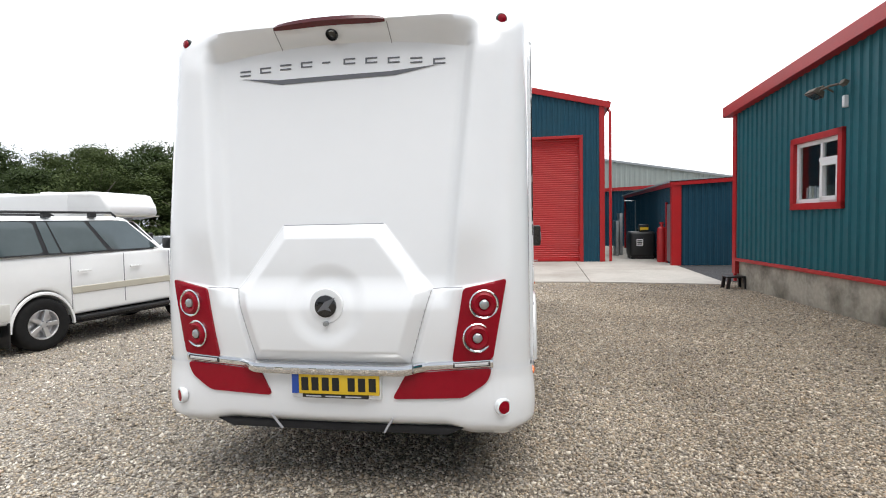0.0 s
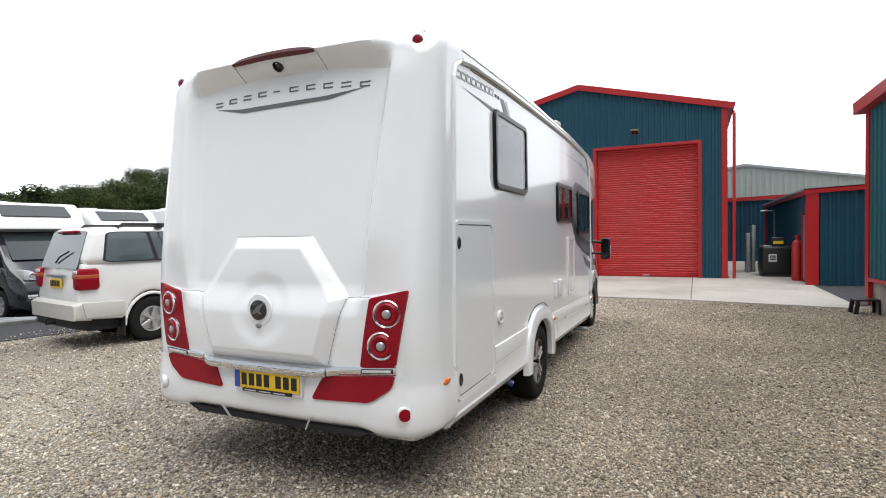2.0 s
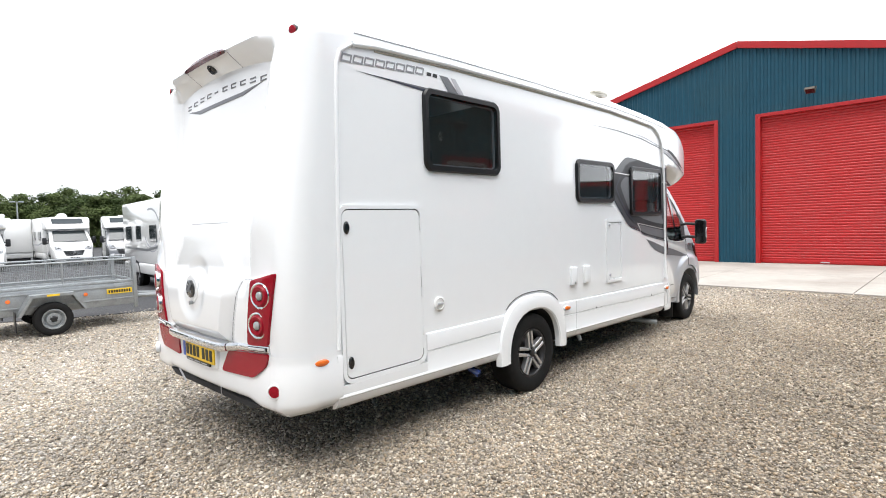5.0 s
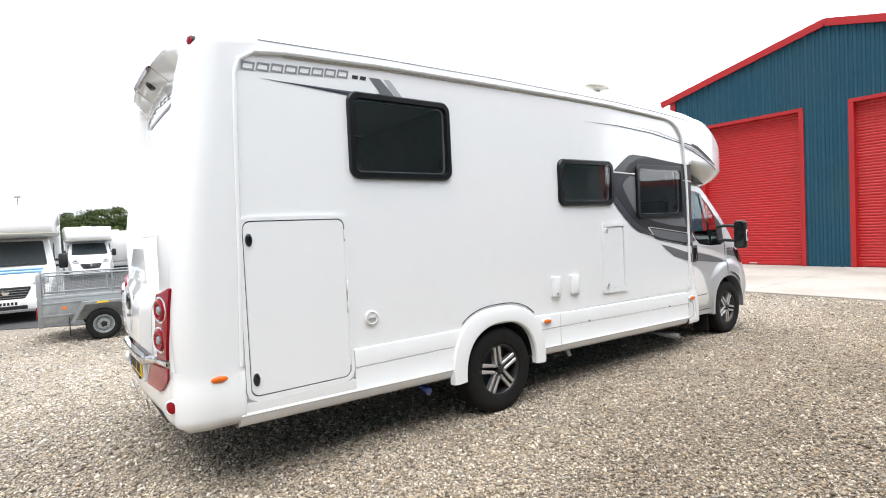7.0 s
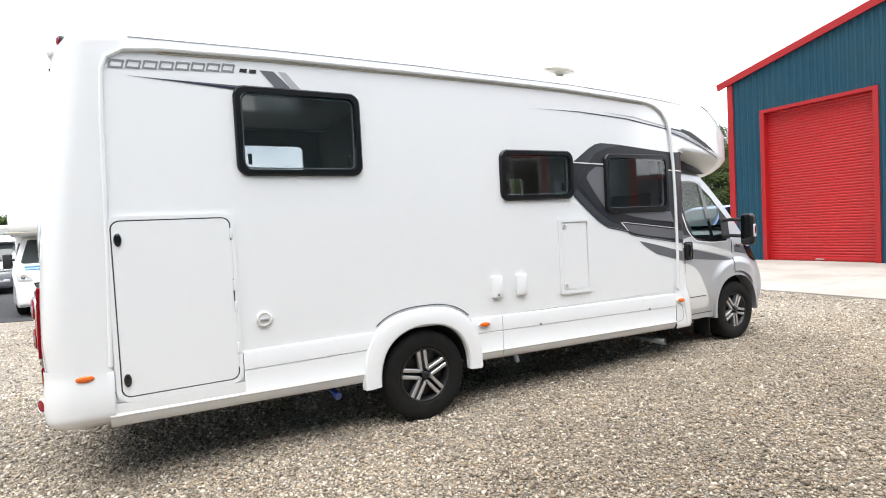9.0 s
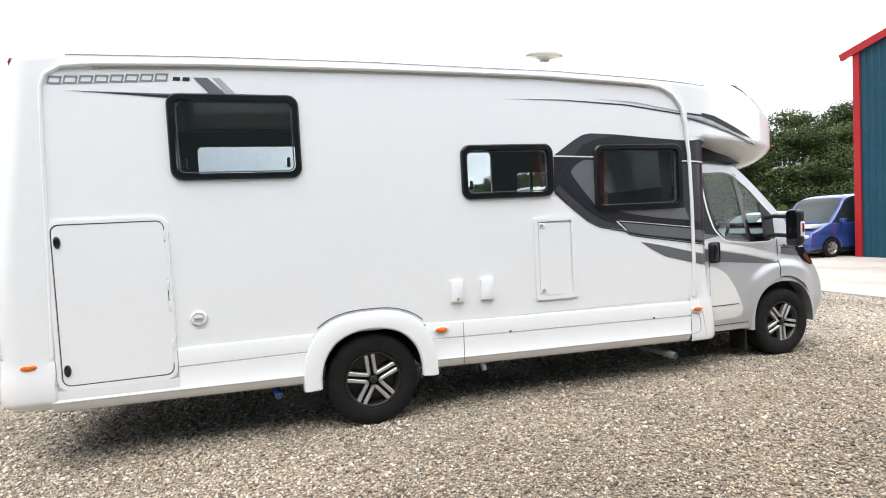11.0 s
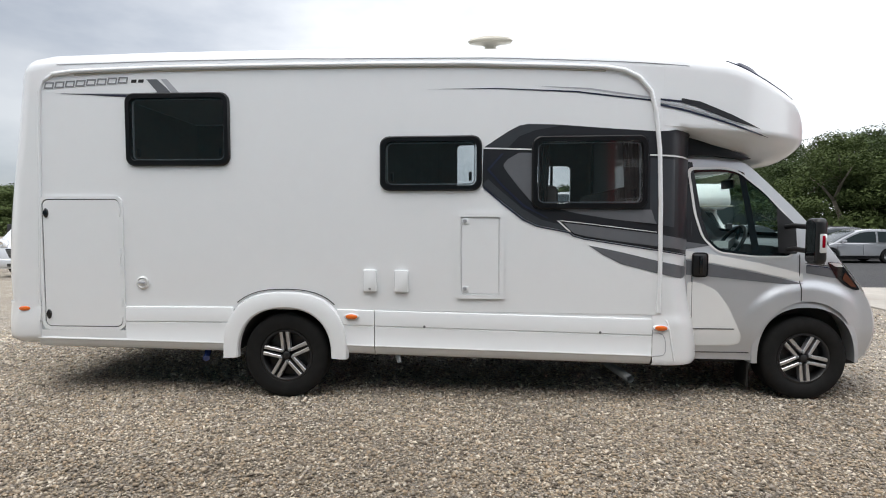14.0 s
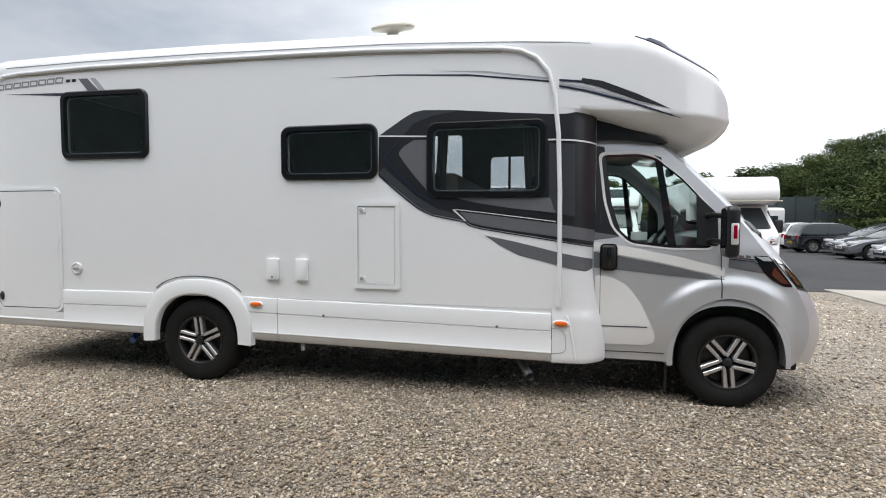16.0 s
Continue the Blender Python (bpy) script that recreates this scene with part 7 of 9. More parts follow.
def car(label, paint, m, L=4.0, W=1.68, H=1.45, sc=0.9, group="parked cars", nose=0.9, boot=0.35, plate=M_PLATEWHITE, extras=None, style="five", belt=0.88, roof_f=0.62, roof_r=0.12, van_like=False, glassm=None):
    """A parked car in local space, its nose along +y, scaled by sc."""
    G = glassm or M_CARWIN
    th = thing("parked_van" if van_like else "car", label, "van" if van_like else "car", group)
    R = 0.31
    ax_r, ax_f = -L / 2 + 0.72, L / 2 - 0.78
    hood = belt - 0.06
    top = [(-L / 2 + 0.03, 0.42), (-L / 2, 0.62), (-L / 2 + 0.03, belt - 0.04), (-L / 2 + 0.10, belt), (0, belt), (L / 2 - nose, belt + 0.01), (L / 2 - 0.45, hood - 0.08), (L / 2 - 0.12, hood - 0.22), (L / 2 - 0.02, 0.55), (L / 2, 0.40), (L / 2 - 0.04, 0.24)]
    outline = arches(top, -L / 2, L / 2, 0.24, (ax_r, ax_f), R + 0.045) + [(-L / 2 + 0.06, 0.26)]
    bm = bmesh.new()
    prism(bm, outline, "x", -W / 2, W / 2, 0.05, 3)
    for v in bm.verts:   # plan taper towards the ends, tumblehome
        e = abs(v.co.y) / (L / 2)
        v.co.x *= 1 - 0.14 * sstep(0.72, 1.0, e) - 0.03 * sstep(0.6, 0.9, v.co.z)
    part("body", bm, paint, th, "", 45)
    yb0, yb1 = -L / 2 + 0.14, L / 2 - nose + 0.02
    yr0, yr1 = yb0 + (yb1 - yb0) * roof_r, yb0 + (yb1 - yb0) * roof_f
    wb, wr = W / 2 - 0.05, W / 2 - 0.17
    zb, zr = belt - 0.02, H
    ym = (yr0 + yr1) / 2
    line = [(yb0, zb), (yb0 + (yr0 - yb0) * 0.55 - 0.03, zb + (zr - zb) * 0.62), (yr0 + 0.06, zr - 0.035), (ym, zr), (yr1 - 0.06, zr - 0.045), (yr1 + (yb1 - yr1) * 0.5, zb + (zr - zb) * 0.50), (yb1, zb)]
    wide = lambda z: wb - (wb - wr) * max(0.0, (z - zb) / (zr - zb)) ** 1.2

    def over(f, sx, lift=0.0):
        y, z = spline(line, f)
        y2, z2 = spline(line, min(6, f + 0.05)) - spline(line, max(0, f - 0.05))
        n = Vector((0, -z2, y2)).normalized()
        return Vector((sx * wide(z), y, z + 0.025 * (1 - sx * sx) - 0.05 * abs(sx) ** 10)) + n * lift

    def sheet(f0, f1, s0, s1, lift, nf=8, ns=10):
        bm = bmesh.new()
        rows = [[bm.verts.new(over(f0 + (f1 - f0) * i / nf, s0 + (s1 - s0) * j / ns, lift)) for j in range(ns + 1)] for i in range(nf + 1)]
        for A, B in zip(rows, rows[1:]):
            for j in range(ns):
                bm.faces.new((A[j], A[j + 1], B[j + 1], B[j]))
        return fixn(bm, Vector((0, 0.01, 1)))

    def flank(f0, f1, s, lift, z0, drop, nf=10):
        bm = bmesh.new()
        rows = []
        for i in range(nf + 1):
            y, z = spline(line, f0 + (f1 - f0) * i / nf)
            ztop = max(z0 + 0.01, z - drop)
            rows.append([bm.verts.new((s * (wide(z0 + (ztop - z0) * j / 4) + lift), y, z0 + (ztop - z0) * j / 4)) for j in range(5)])
        for A, B in zip(rows, rows[1:]):
            for j in range(4):
                bm.faces.new((A[j], A[j + 1], B[j + 1], B[j]))
        return fixn(bm, Vector((s, 0, 0)))

    part("roof", sheet(0, 6, -1, 1, 0.0, 36, 14), paint, th, "", 50)
    part("windscreen", sheet(4.25, 5.9, -0.88, 0.88, 0.008), G, th, "", 50)
    part("rear_window", sheet(0.35, 1.75, -0.84, 0.84, 0.008), G, th, "", 50)
    for s in (1, -1):
        part("cabin_side", flank(0, 6, s, 0.0, zb, 0.04, 36), paint, th, "", 50)
        for f0, f1 in ([(0.75, 2.95), (3.08, 5.75)] if not van_like else [(3.6, 5.7)]):
            part("side_window", flank(f0, f1, s, 0.007, zb + 0.035, 0.105, 14), G, th, "", 50)
        for yy in (0.0 - 0.15, L / 2 - nose - 0.12):
            part("door_seam", boxes((s * (W / 2 + 0.002) - 0.003, s * (W / 2 + 0.002) + 0.003, yy, yy + 0.012, 0.36, belt - 0.06)), M_SEAM, th)
        part("door_handle", boxes((s * (W / 2 + 0.005) - 0.012, s * (W / 2 + 0.005) + 0.012, 0.0 - 0.02, 0.14, belt - 0.16, belt - 0.13), bevel=0.006), paint, th)
        part("door_mirror", boxes((s * (W / 2 + 0.07) - 0.09, s * (W / 2 + 0.07) + 0.09, yb1 - 0.42, yb1 - 0.30, belt + 0.0, belt + 0.14), bevel=0.03), paint, th)
        bm = bmesh.new()
        box(bm, s * W * 0.31 - 0.17, s * W * 0.31 + 0.17, L / 2 - 0.36, L / 2 - 0.055, 0.60, 0.735, 0.04)
        part("headlamp", bm, M_CLEAR, th)
        bm = bmesh.new()
        box(bm, s * W * 0.38 - 0.07, s * W * 0.38 + 0.07, -L / 2 - 0.008, -L / 2 + 0.12, 0.62, 0.86, 0.03)
        part("tail_lamp", bm, M_RED, th)
    bm = bmesh.new()
    box(bm, -W * 0.26, W * 0.26, L / 2 - 0.08, L / 2 + 0.004, 0.33, 0.50, 0.03)
    part("grille", bm, M_BLACK, th)
    for y, pm in ((L / 2 + 0.006, plate), (-L / 2 - 0.018, M_YELLOW)):
        pl = part("number_plate", boxes((-0.26, 0.26, y, y + 0.012, 0.44, 0.55)), pm, th)
        for k in range(6):
            x = -0.21 + k * 0.072
            yy = y + 0.012 if y > 0 else y - 0.004
            part("plate_bar", boxes((x, x + 0.045, yy, yy + 0.004, 0.462, 0.53)), M_INK, pl)
    bm = bmesh.new()
    box(bm, -W / 2 + 0.1, W / 2 - 0.1, -L / 2 + 0.2, L / 2 - 0.2, 0.20, 0.45)
    part("underside", bm, M_UNDER, th)
    road_wheels(th, W, (ax_r, ax_f), R, style)
    if extras:
        extras(th, L, W, H, belt)
    th.matrix_world = m @ Matrix.Scale(sc, 4)
    return th


FACE_S = Matrix.Rotation(radians(180), 4, "Z")   # nose towards -y


def blue_band(th, L, W, H, belt):
    for s in (1, -1):
        part("side_band", boxes((s * (W / 2 + 0.002) - 0.004, s * (W / 2 + 0.002) + 0.004, -1.2, 0.9, 0.58, 0.68)), M_CARBLUE, th, "blue band along the doors")
        part("sign_bar", boxes((s * (W / 2 + 0.003) - 0.005, s * (W / 2 + 0.003) + 0.005, -0.8, 0.2, 0.40, 0.52)), M_INK, th)


car("small white hatchback with a blue side band, parked on asphalt", M_CARWHITE, at(-10.85, 20.6, 0.012, FACE_S), 3.6, 1.62, 1.48, extras=blue_band)
car("silver hatchback parked on asphalt", M_CARSILVER, at(-16.1, 20.75, 0.012, FACE_S), 3.85, 1.68, 1.46, sc=0.82)
car("dark grey saloon parked on asphalt", M_CARGREY, at(-18.1, 20.9, 0.012, FACE_S), 4.4, 1.76, 1.42, nose=1.2, boot=0.8, roof_f=0.66, roof_r=0.22)
car("black hatchback parked tail-out on asphalt", M_CARBLACK, at(-22.8, 21.0, 0.012), 4.2, 1.74, 1.46)
car("white hatchback parked behind the others", M_CARWHITE, at(-26.0, 21.6, 0.012), 4.1, 1.72, 1.46)
car("blue panel van with white bonnet, parked beside the shed", M_CARBLUE, at(-8.15, 21.2, 0.012, FACE_S), 4.9, 1.92, 1.95, nose=0.75, belt=1.08, roof_f=0.78, roof_r=0.02, van_like=True,
    extras=lambda th, L, W, H, belt: (part("bonnet_panel", boxes((-0.72, 0.72, L / 2 - 0.72, L / 2 - 0.20, 0.93, 1.055), bevel=0.03), M_CARWHITE, th, "white bonnet"), part("grille_frame", boxes((-0.5, 0.5, L / 2 - 0.06, L / 2 + 0.01, 0.52, 0.74), bevel=0.03), M_BLACK, th)))
car("dark grey car seen at the row's end", M_CARGREY, at(-20.7, 21.6, 0.012, FACE_S), 4.1, 1.74, 1.45)


# ---- white off-roader with beige lower trim ----
def offroader(m, sc):
    th = thing("off_roader", "white off-road estate car with beige lower trim and roof rails", "car")
    L, W, R = 4.75, 1.84, 0.40
    ar, af = -1.22, 1.60
    zb = 1.32   # belt
    top = [(-2.36, 0.62), (-2.38, 0.82), (-2.34, 1.14), (-2.30, zb), (1.10, zb), (1.35, zb - 0.02), (2.05, 1.16), (2.28, 1.05), (2.36, 0.86), (2.38, 0.55), (2.30, 0.42)]
    outline = arches(top, -2.4, 2.4, 0.46, (ar, af), R + 0.06) + [(-2.28, 0.50)]
    bm = bmesh.new()
    prism(bm, outline, "x", -W / 2, W / 2, 0.06, 3)
    for v in bm.verts:
        v.co.x *= 1 - 0.10 * sstep(1.9, 2.4, abs(v.co.y)) - 0.03 * sstep(0.8, 1.1, v.co.z)
    part("body", bm, M_CARWHITE, th, "white painted body", 45)
    wb, wr, zr = W / 2 - 0.05, W / 2 - 0.14, 1.86
    yb0, yb1, yr0, yr1 = -2.32, 1.14, -2.12, 0.36
    bm = bmesh.new()
    q = [bm.verts.new(p) for p in ((-wb, yb0, zb - 0.02), (wb, yb0, zb - 0.02), (wb, yb1, zb - 0.02), (-wb, yb1, zb - 0.02), (-wr, yr0, zr), (wr, yr0, zr), (wr, yr1, zr), (-wr, yr1, zr))]
    for f in ((3, 2, 1, 0), (4, 5, 6, 7), (0, 1, 5, 4), (1, 2, 6, 5), (2, 3, 7, 6), (3, 0, 4, 7)):
        bm.faces.new([q[i] for i in f])
    bmesh.ops.recalc_face_normals(bm, faces=bm.faces[:])
    bmesh.ops.bevel(bm, geom=bm.edges[:], offset=0.13, segments=5, affect="EDGES", profile=0.5)
    part("cabin", bm, M_CARWHITE, th, "", 50)
    z0 = zb - 0.02
    rear = ((-wb, yb0, z0), (wb, yb0, z0), (wr, yr0, zr), (-wr, yr0, zr))
    part("windscreen", patch(((wb, yb1, z0), (-wb, yb1, z0), (-wr, yr1, zr), (wr, yr1, zr)), 0.08, 0.92, 0.06, 0.88, 0.01, 0.05), M_SUVWIN, th)
    rw = part("rear_window", patch(rear, 0.08, 0.92, -0.10, 0.90, 0.012, 0.06), M_SUVWIN, th, "tinted tailgate window")
    bm = bmesh.new()
    tube(bm, [(-0.10, -2.345, 1.33), (0.05, -2.335, 1.42), (0.32, -2.30, 1.50)], 0.014, 8)
    part("wiper", bm, M_BLACK, rw)
    bm = bmesh.new()
    box(bm, -0.34, 0.34, -2.22, -2.06, 1.775, 1.82, 0.02)
    part("high_brake_light", bm, M_RED, th, "red high brake light over the tailgate")
    for s in (1, -1):
        quad = ((wb, yb0, z0), (wb, yb1, z0), (wr, yr1, zr), (wr, yr0, zr))
        spans = [(0.100, 0.345), (0.368, 0.420), (0.430, 0.655), (0.682, 0.955)]
        tops = [0.86, 0.86, 0.86, 0.86]
        for (u0, u1), vt in zip(spans, tops):
            if s < 0:
                bm = patch(((-wb, yb1, z0), (-wb, yb0, z0), (-wr, yr0, zr), (-wr, yr1, zr)), 1 - u1, 1 - u0, 0.08, vt, 0.008, 0.07 if u0 < 0.2 else 0.03)
            else:
                bm = patch(quad, u0, u1, 0.08, vt, 0.008, 0.07 if u0 < 0.2 else 0.03)
            part("side_window", bm, M_SUVWIN, th, "tinted side window")
        # black band between the glass
        bm = patch(quad, 0.088, 0.955, 0.05, 0.885, 0.004, 0.09) if s > 0 else patch(((-wb, yb1, z0), (-wb, yb0, z0), (-wr, yr0, zr), (-wr, yr1, zr)), 0.045, 0.912, 0.05, 0.885, 0.004, 0.09)
        part("window_surround", bm, M_BLACK, th)
        bm = bmesh.new()
        prism(bm, [(ar + 0.46, 0.76), (af - 0.46, 0.76), (af - 0.44, 0.86), (ar + 0.44, 0.86)], "x", s * W / 2 - 0.01, s * (W / 2 + 0.014), 0.008, 1)
        part("lower_trim", bm, M_BEIGE, th, "beige lower door trim")
        bm = bmesh.new()
        prism(bm, [(-2.30, 0.52), (ar - 0.47, 0.52), (ar - 0.46, 0.74), (-2.36, 0.76)], "x", s * W / 2 - 0.03, s * (W / 2 + 0.012), 0.02, 2)
        part("corner_trim", bm, M_PEARL, th)
        for yc in (ar, af):
            bm = bmesh.new()
            rows = []
            for a in range(0, 181, 10):
                c, sn = math.cos(radians(a)), math.sin(radians(a))
                row = []
                for r, x in ((R + 0.055, -0.05), (R + 0.055, 0.002), (R + 0.062, 0.006), (R + 0.085, 0.002), (R + 0.10, -0.02)):
                    row.append(bm.verts.new((s * (W / 2 + x), yc + r * c, R * 0.86 + r * sn)))
                rows.append(row)
            for A, B in zip(rows, rows[1:]):
                for k in range(4):
                    bm.faces.new((A[k], A[k + 1], B[k + 1], B[k]))
            bmesh.ops.recalc_face_normals(bm, faces=bm.faces[:])
            part("wheel_flare", bm, M_CARWHITE, th)
        bm = bmesh.new()
        tube(bm, [(s * (wr - 0.04), -1.70, zr - 0.01), (s * (wr - 0.03), -1.62, zr + 0.055), (s * (wr - 0.03), 0.10, zr + 0.055), (s * (wr - 0.04), 0.20, zr - 0.01)], 0.018, 8)
        part("roof_rail", bm, M_BLACK, th, "slim dark roof rail")
        for y in (-1.0, -0.25):
            part("rail_foot", boxes((s * (wr - 0.03) - 0.03, s * (wr - 0.03) + 0.03, y - 0.06, y + 0.06, zr - 0.02, zr + 0.045)), M_BLACK, th)
        for yy in (-0.78, 0.16, 1.12):
            part("door_seam", boxes((s * (W / 2 + 0.001) - 0.004, s * (W / 2 + 0.001) + 0.004, yy, yy + 0.012, 0.55, zb - 0.03)), M_FINESEAM, th)
        for yy in (-0.55, 0.40):
            part("door_handle", boxes((s * W / 2 - 0.015, s * (W / 2) + 0.015, yy - 0.11, yy + 0.11, 1.06, 1.09), bevel=0.008), M_CARWHITE, th)
        part("door_mirror", boxes((s * (W / 2 + 0.10) - 0.10, s * (W / 2 + 0.10) + 0.10, 0.98, 1.08, zb + 0.0, zb + 0.18), bevel=0.03), M_BLACK if s > 0 else M_CARWHITE, th, "dark door mirror")
        lamp = part("tail_lamp", boxes((s * (W / 2 - 0.140) - 0.120, s * (W / 2 - 0.140) + 0.120, -2.40, -2.06, 0.93, 1.25), bevel=0.05), M_RED, th, "red and amber tail lamp")
        part("amber_band", boxes((s * (W / 2 - 0.14) - 0.105, s * (W / 2 - 0.14) + 0.122, -2.406, -2.08, 1.105, 1.165), bevel=0.008), M_TAILAMBER, lamp)
        part("clear_band", boxes((s * (W / 2 - 0.15) - 0.080, s * (W / 2 - 0.15) + 0.090, -2.406, -2.38, 1.175, 1.225), bevel=0.008), M_CLEAR, lamp)
        part("side_step", boxes((s * (W / 2 - 0.02) - 0.10, s * (W / 2 - 0.02) + 0.10, ar + 0.50, af - 0.52, 0.385, 0.44), bevel=0.015), M_BLACK, th, "black side step")
        part("mudflap", boxes((s * (W / 2 - 0.12) - 0.13, s * (W / 2 - 0.12) + 0.13, ar - 0.50, ar - 0.48, 0.16, 0.50)), M_BLACK, th)
        part("bumper_lamp", boxes((s * 0.66 - 0.09, s * 0.66 + 0.09, -2.475, -2.44, 0.60, 0.66), bevel=0.01), M_RED, th)
    bm = bmesh.new()
    prism(bm, [(-2.47, 0.50), (-2.48, 0.72), (-2.40, 0.76), (-2.2, 0.76), (-2.2, 0.48)], "x", -W / 2 + 0.02, W / 2 - 0.02, 0.06, 4)
    part("rear_bumper", bm, M_PEARL, th, "pearl grey rear bumper")
    part("bumper_valance", boxes((-W / 2 + 0.10, W / 2 - 0.10, -2.42, -2.2, 0.36, 0.52), bevel=0.03), M_UNDER, th, "dark lower valance")
    pl = part("number_plate", boxes((-0.24, 0.24, -2.40, -2.385, 0.95, 1.09), bevel=0.004), M_YELLOW, th, "yellow number plate with dark bars")
    for k in range(6):
        part("plate_bar", boxes((-0.19 + k * 0.066, -0.15 + k * 0.066, -2.406, -2.40, 0.975, 1.065)), M_INK, pl)
    part("plate_lamp_bar", boxes((-0.36, 0.36, -2.41, -2.37, 1.11, 1.16), bevel=0.012), M_GALV, th)
    bm = bmesh.new()
    box(bm, -0.75, 0.75, -2.2, 2.1, 0.30, 0.60)
    part("underside", bm, M_UNDER, th)
    bm = bmesh.new()
    tube(bm, [(0, -2.40, 0.42), (0, -2.56, 0.42), (0, -2.56, 0.50)], 0.025, 8)
    part("tow_ball", bm, M_BLACK, th)
    for y in (ar, af):
        for s in (1, -1):
            wheel(s * (W / 2 - 0.135), y, R, R, th, s, 0.27, R * 0.56, "five", turn=0.31)
    for ob in th.children:   # a tall body on its wheels
        if ob.name.split(".")[0] != "wheel":
            for v in ob.data.vertices:
                v.co.z += 0.13 * max(0.0, v.co.z - 0.40)
            for sub in ob.children:
                for v in sub.data.vertices:
                    v.co.z += 0.13 * max(0.0, v.co.z - 0.40)
    th.matrix_world = m @ Matrix.Scale(sc, 4)


offroader(at(-6.95, 7.54, 0.0, Matrix.Rotation(radians(-9.0), 4, "Z")), 0.86)


# ---- galvanised trailer behind it ----
def trailer():
    th = thing("trailer", "galvanised mesh-sided car trailer with yellow sign plate", "trailer")
    x1, x0, y0, y1 = -7.40, -8.75, 2.60, 4.62
    zf, zs, zt = 0.47, 0.70, 1.10
    part("floor", boxes((x0, x1, y0, y1, zf - 0.04, zf)), M_GALV, th, "", None)
    for x in (x0, x1):
        o = 1 if x == x1 else -1
        part("side_board", boxes((x - 0.015, x + 0.015, y0, y1, zf - 0.13, zs), bevel=0.006), M_GALV, th, "galvanised lower side board")
        for z in (zf - 0.02, zs - 0.05, zs + 0.03):
            part("side_rib", boxes((x + o * 0.015 - 0.012, x + o * 0.015 + 0.012, y0, y1, z - 0.014, z + 0.014), bevel=0.004), M_GALV, th)
        bm = bmesh.new()
        for a, b in (((x, y0 + 0.05, zs + 0.04), (x, y0 + 0.05, zt)), ((x, (y0 + y1) / 2, zs + 0.04), (x, (y0 + y1) / 2, zt)), ((x, y1 - 0.05, zs + 0.04), (x, y1 - 0.05, zt)), ((x, y0 + 0.05, zt), (x, y1 - 0.05, zt)), ((x, y0 + 0.05, zs + 0.05), (x, y1 - 0.05, zs + 0.05))):
            tube(bm, [a, b], 0.013, 8)
        part("mesh_frame", bm, M_GALV, th, "tube frame of the mesh side")
        bm = bmesh.new()
        k = 0
        y = y0 + 0.07
        while y < y1 - 0.06:
            beam(bm, (x, y, zs + 0.05), (x, y, zt), 0.0035, 0.0035, Vector((0, 1, 0)))
            y += 0.025
        z = zs + 0.06
        while z < zt:
            beam(bm, (x, y0 + 0.05, z), (x, y1 - 0.05, z), 0.0035, 0.0035)
            z += 0.025
        tagged(part("wire_mesh", bm, M_GALV, th, "fine welded wire mesh", None), kind="stuff")
        for y, mt in ((y0 + 0.32, M_AMBER), (y1 - 0.72, M_AMBER)):
            bm = bmesh.new()
            lathe(bm, [(0.03, 0), (0.03, 0.012), (0.0, 0.014)], at(x + o * 0.016, y, 0.565, TO_X if o > 0 else Matrix.Rotation(radians(-90), 4, "Y")), 14)
            part("side_reflector", bm, mt, th, "round amber reflector")
        # mudguard and wheel
        yc = 3.44
        bm = bmesh.new()
        pts = [(yc - 0.44, 0.34), (yc - 0.28, 0.645), (yc + 0.28, 0.645), (yc + 0.44, 0.37), (yc + 0.40, 0.36), (yc + 0.25, 0.605), (yc - 0.25, 0.605), (yc - 0.40, 0.33)]
        prism(bm, pts, "x", x + o * 0.02, x + o * 0.26)
        part("mudguard", bm, M_GALV, th, "angular galvanised mudguard", None)
        part("mudguard_plate", boxes((x + o * 0.262 - 0.003, x + o * 0.262 + 0.003, yc - 0.08, yc + 0.08, 0.612, 0.642)), M_YELLOW, th)
        wheel(x + o * 0.13, yc, 0.255, 0.255, th, o, 0.17, 0.150, "steel")
        part("mudflap", boxes((x + o * 0.14 - 0.09, x + o * 0.14 + 0.09, yc - 0.47, yc - 0.455, 0.12, 0.42)), M_BLACK, th)
    part("front_board", boxes((x0, x1, y1 - 0.015, y1 + 0.015, zf - 0.13, zs), bevel=0.006), M_GALV, th)
    for x in (x0, x1):
        for y in (y0, y1):
            part("corner_post", boxes((x - 0.03, x + 0.03, y - 0.03, y + 0.03, zf - 0.20, zt + 0.03), bevel=0.008), M_GALV, th)
    bm = bmesh.new()
    for z in (zt, zs + 0.05):
        tube(bm, [(x0, y1, z), (x1, y1, z)], 0.016, 8)
    part("front_frame", bm, M_GALV, th)
    bm = bmesh.new()
    ring(bm, [(x0 + 0.03, zf - 0.05), (x1 - 0.03, zf - 0.05), (x1 - 0.03, zt), (x0 + 0.03, zt)], [(x0 + 0.08, zf), (x1 - 0.08, zf), (x1 - 0.08, zt - 0.05), (x0 + 0.08, zt - 0.05)], "y", y0 - 0.03, y0)
    part("tail_ramp", bm, M_GALV, th, "folded-up tail ramp", None)
    sg = part("sign_plate", boxes((x1 + 0.016, x1 + 0.028, y1 - 0.42, y1 - 0.05, 0.535, 0.615)), M_YELLOW, th, "yellow sign plate with dark bars")
    for k in range(9):
        yy = y1 - 0.40 + k * 0.037
        part("sign_bar", boxes((x1 + 0.028, x1 + 0.032, yy, yy + 0.026, 0.552, 0.598)), M_INK, sg)
    bm = bmesh.new()
    hx, hy = -7.40, 5.30
    tube(bm, [(x0 + 0.35, y1, 0.44), (hx, hy, 0.44)], 0.035, 8)
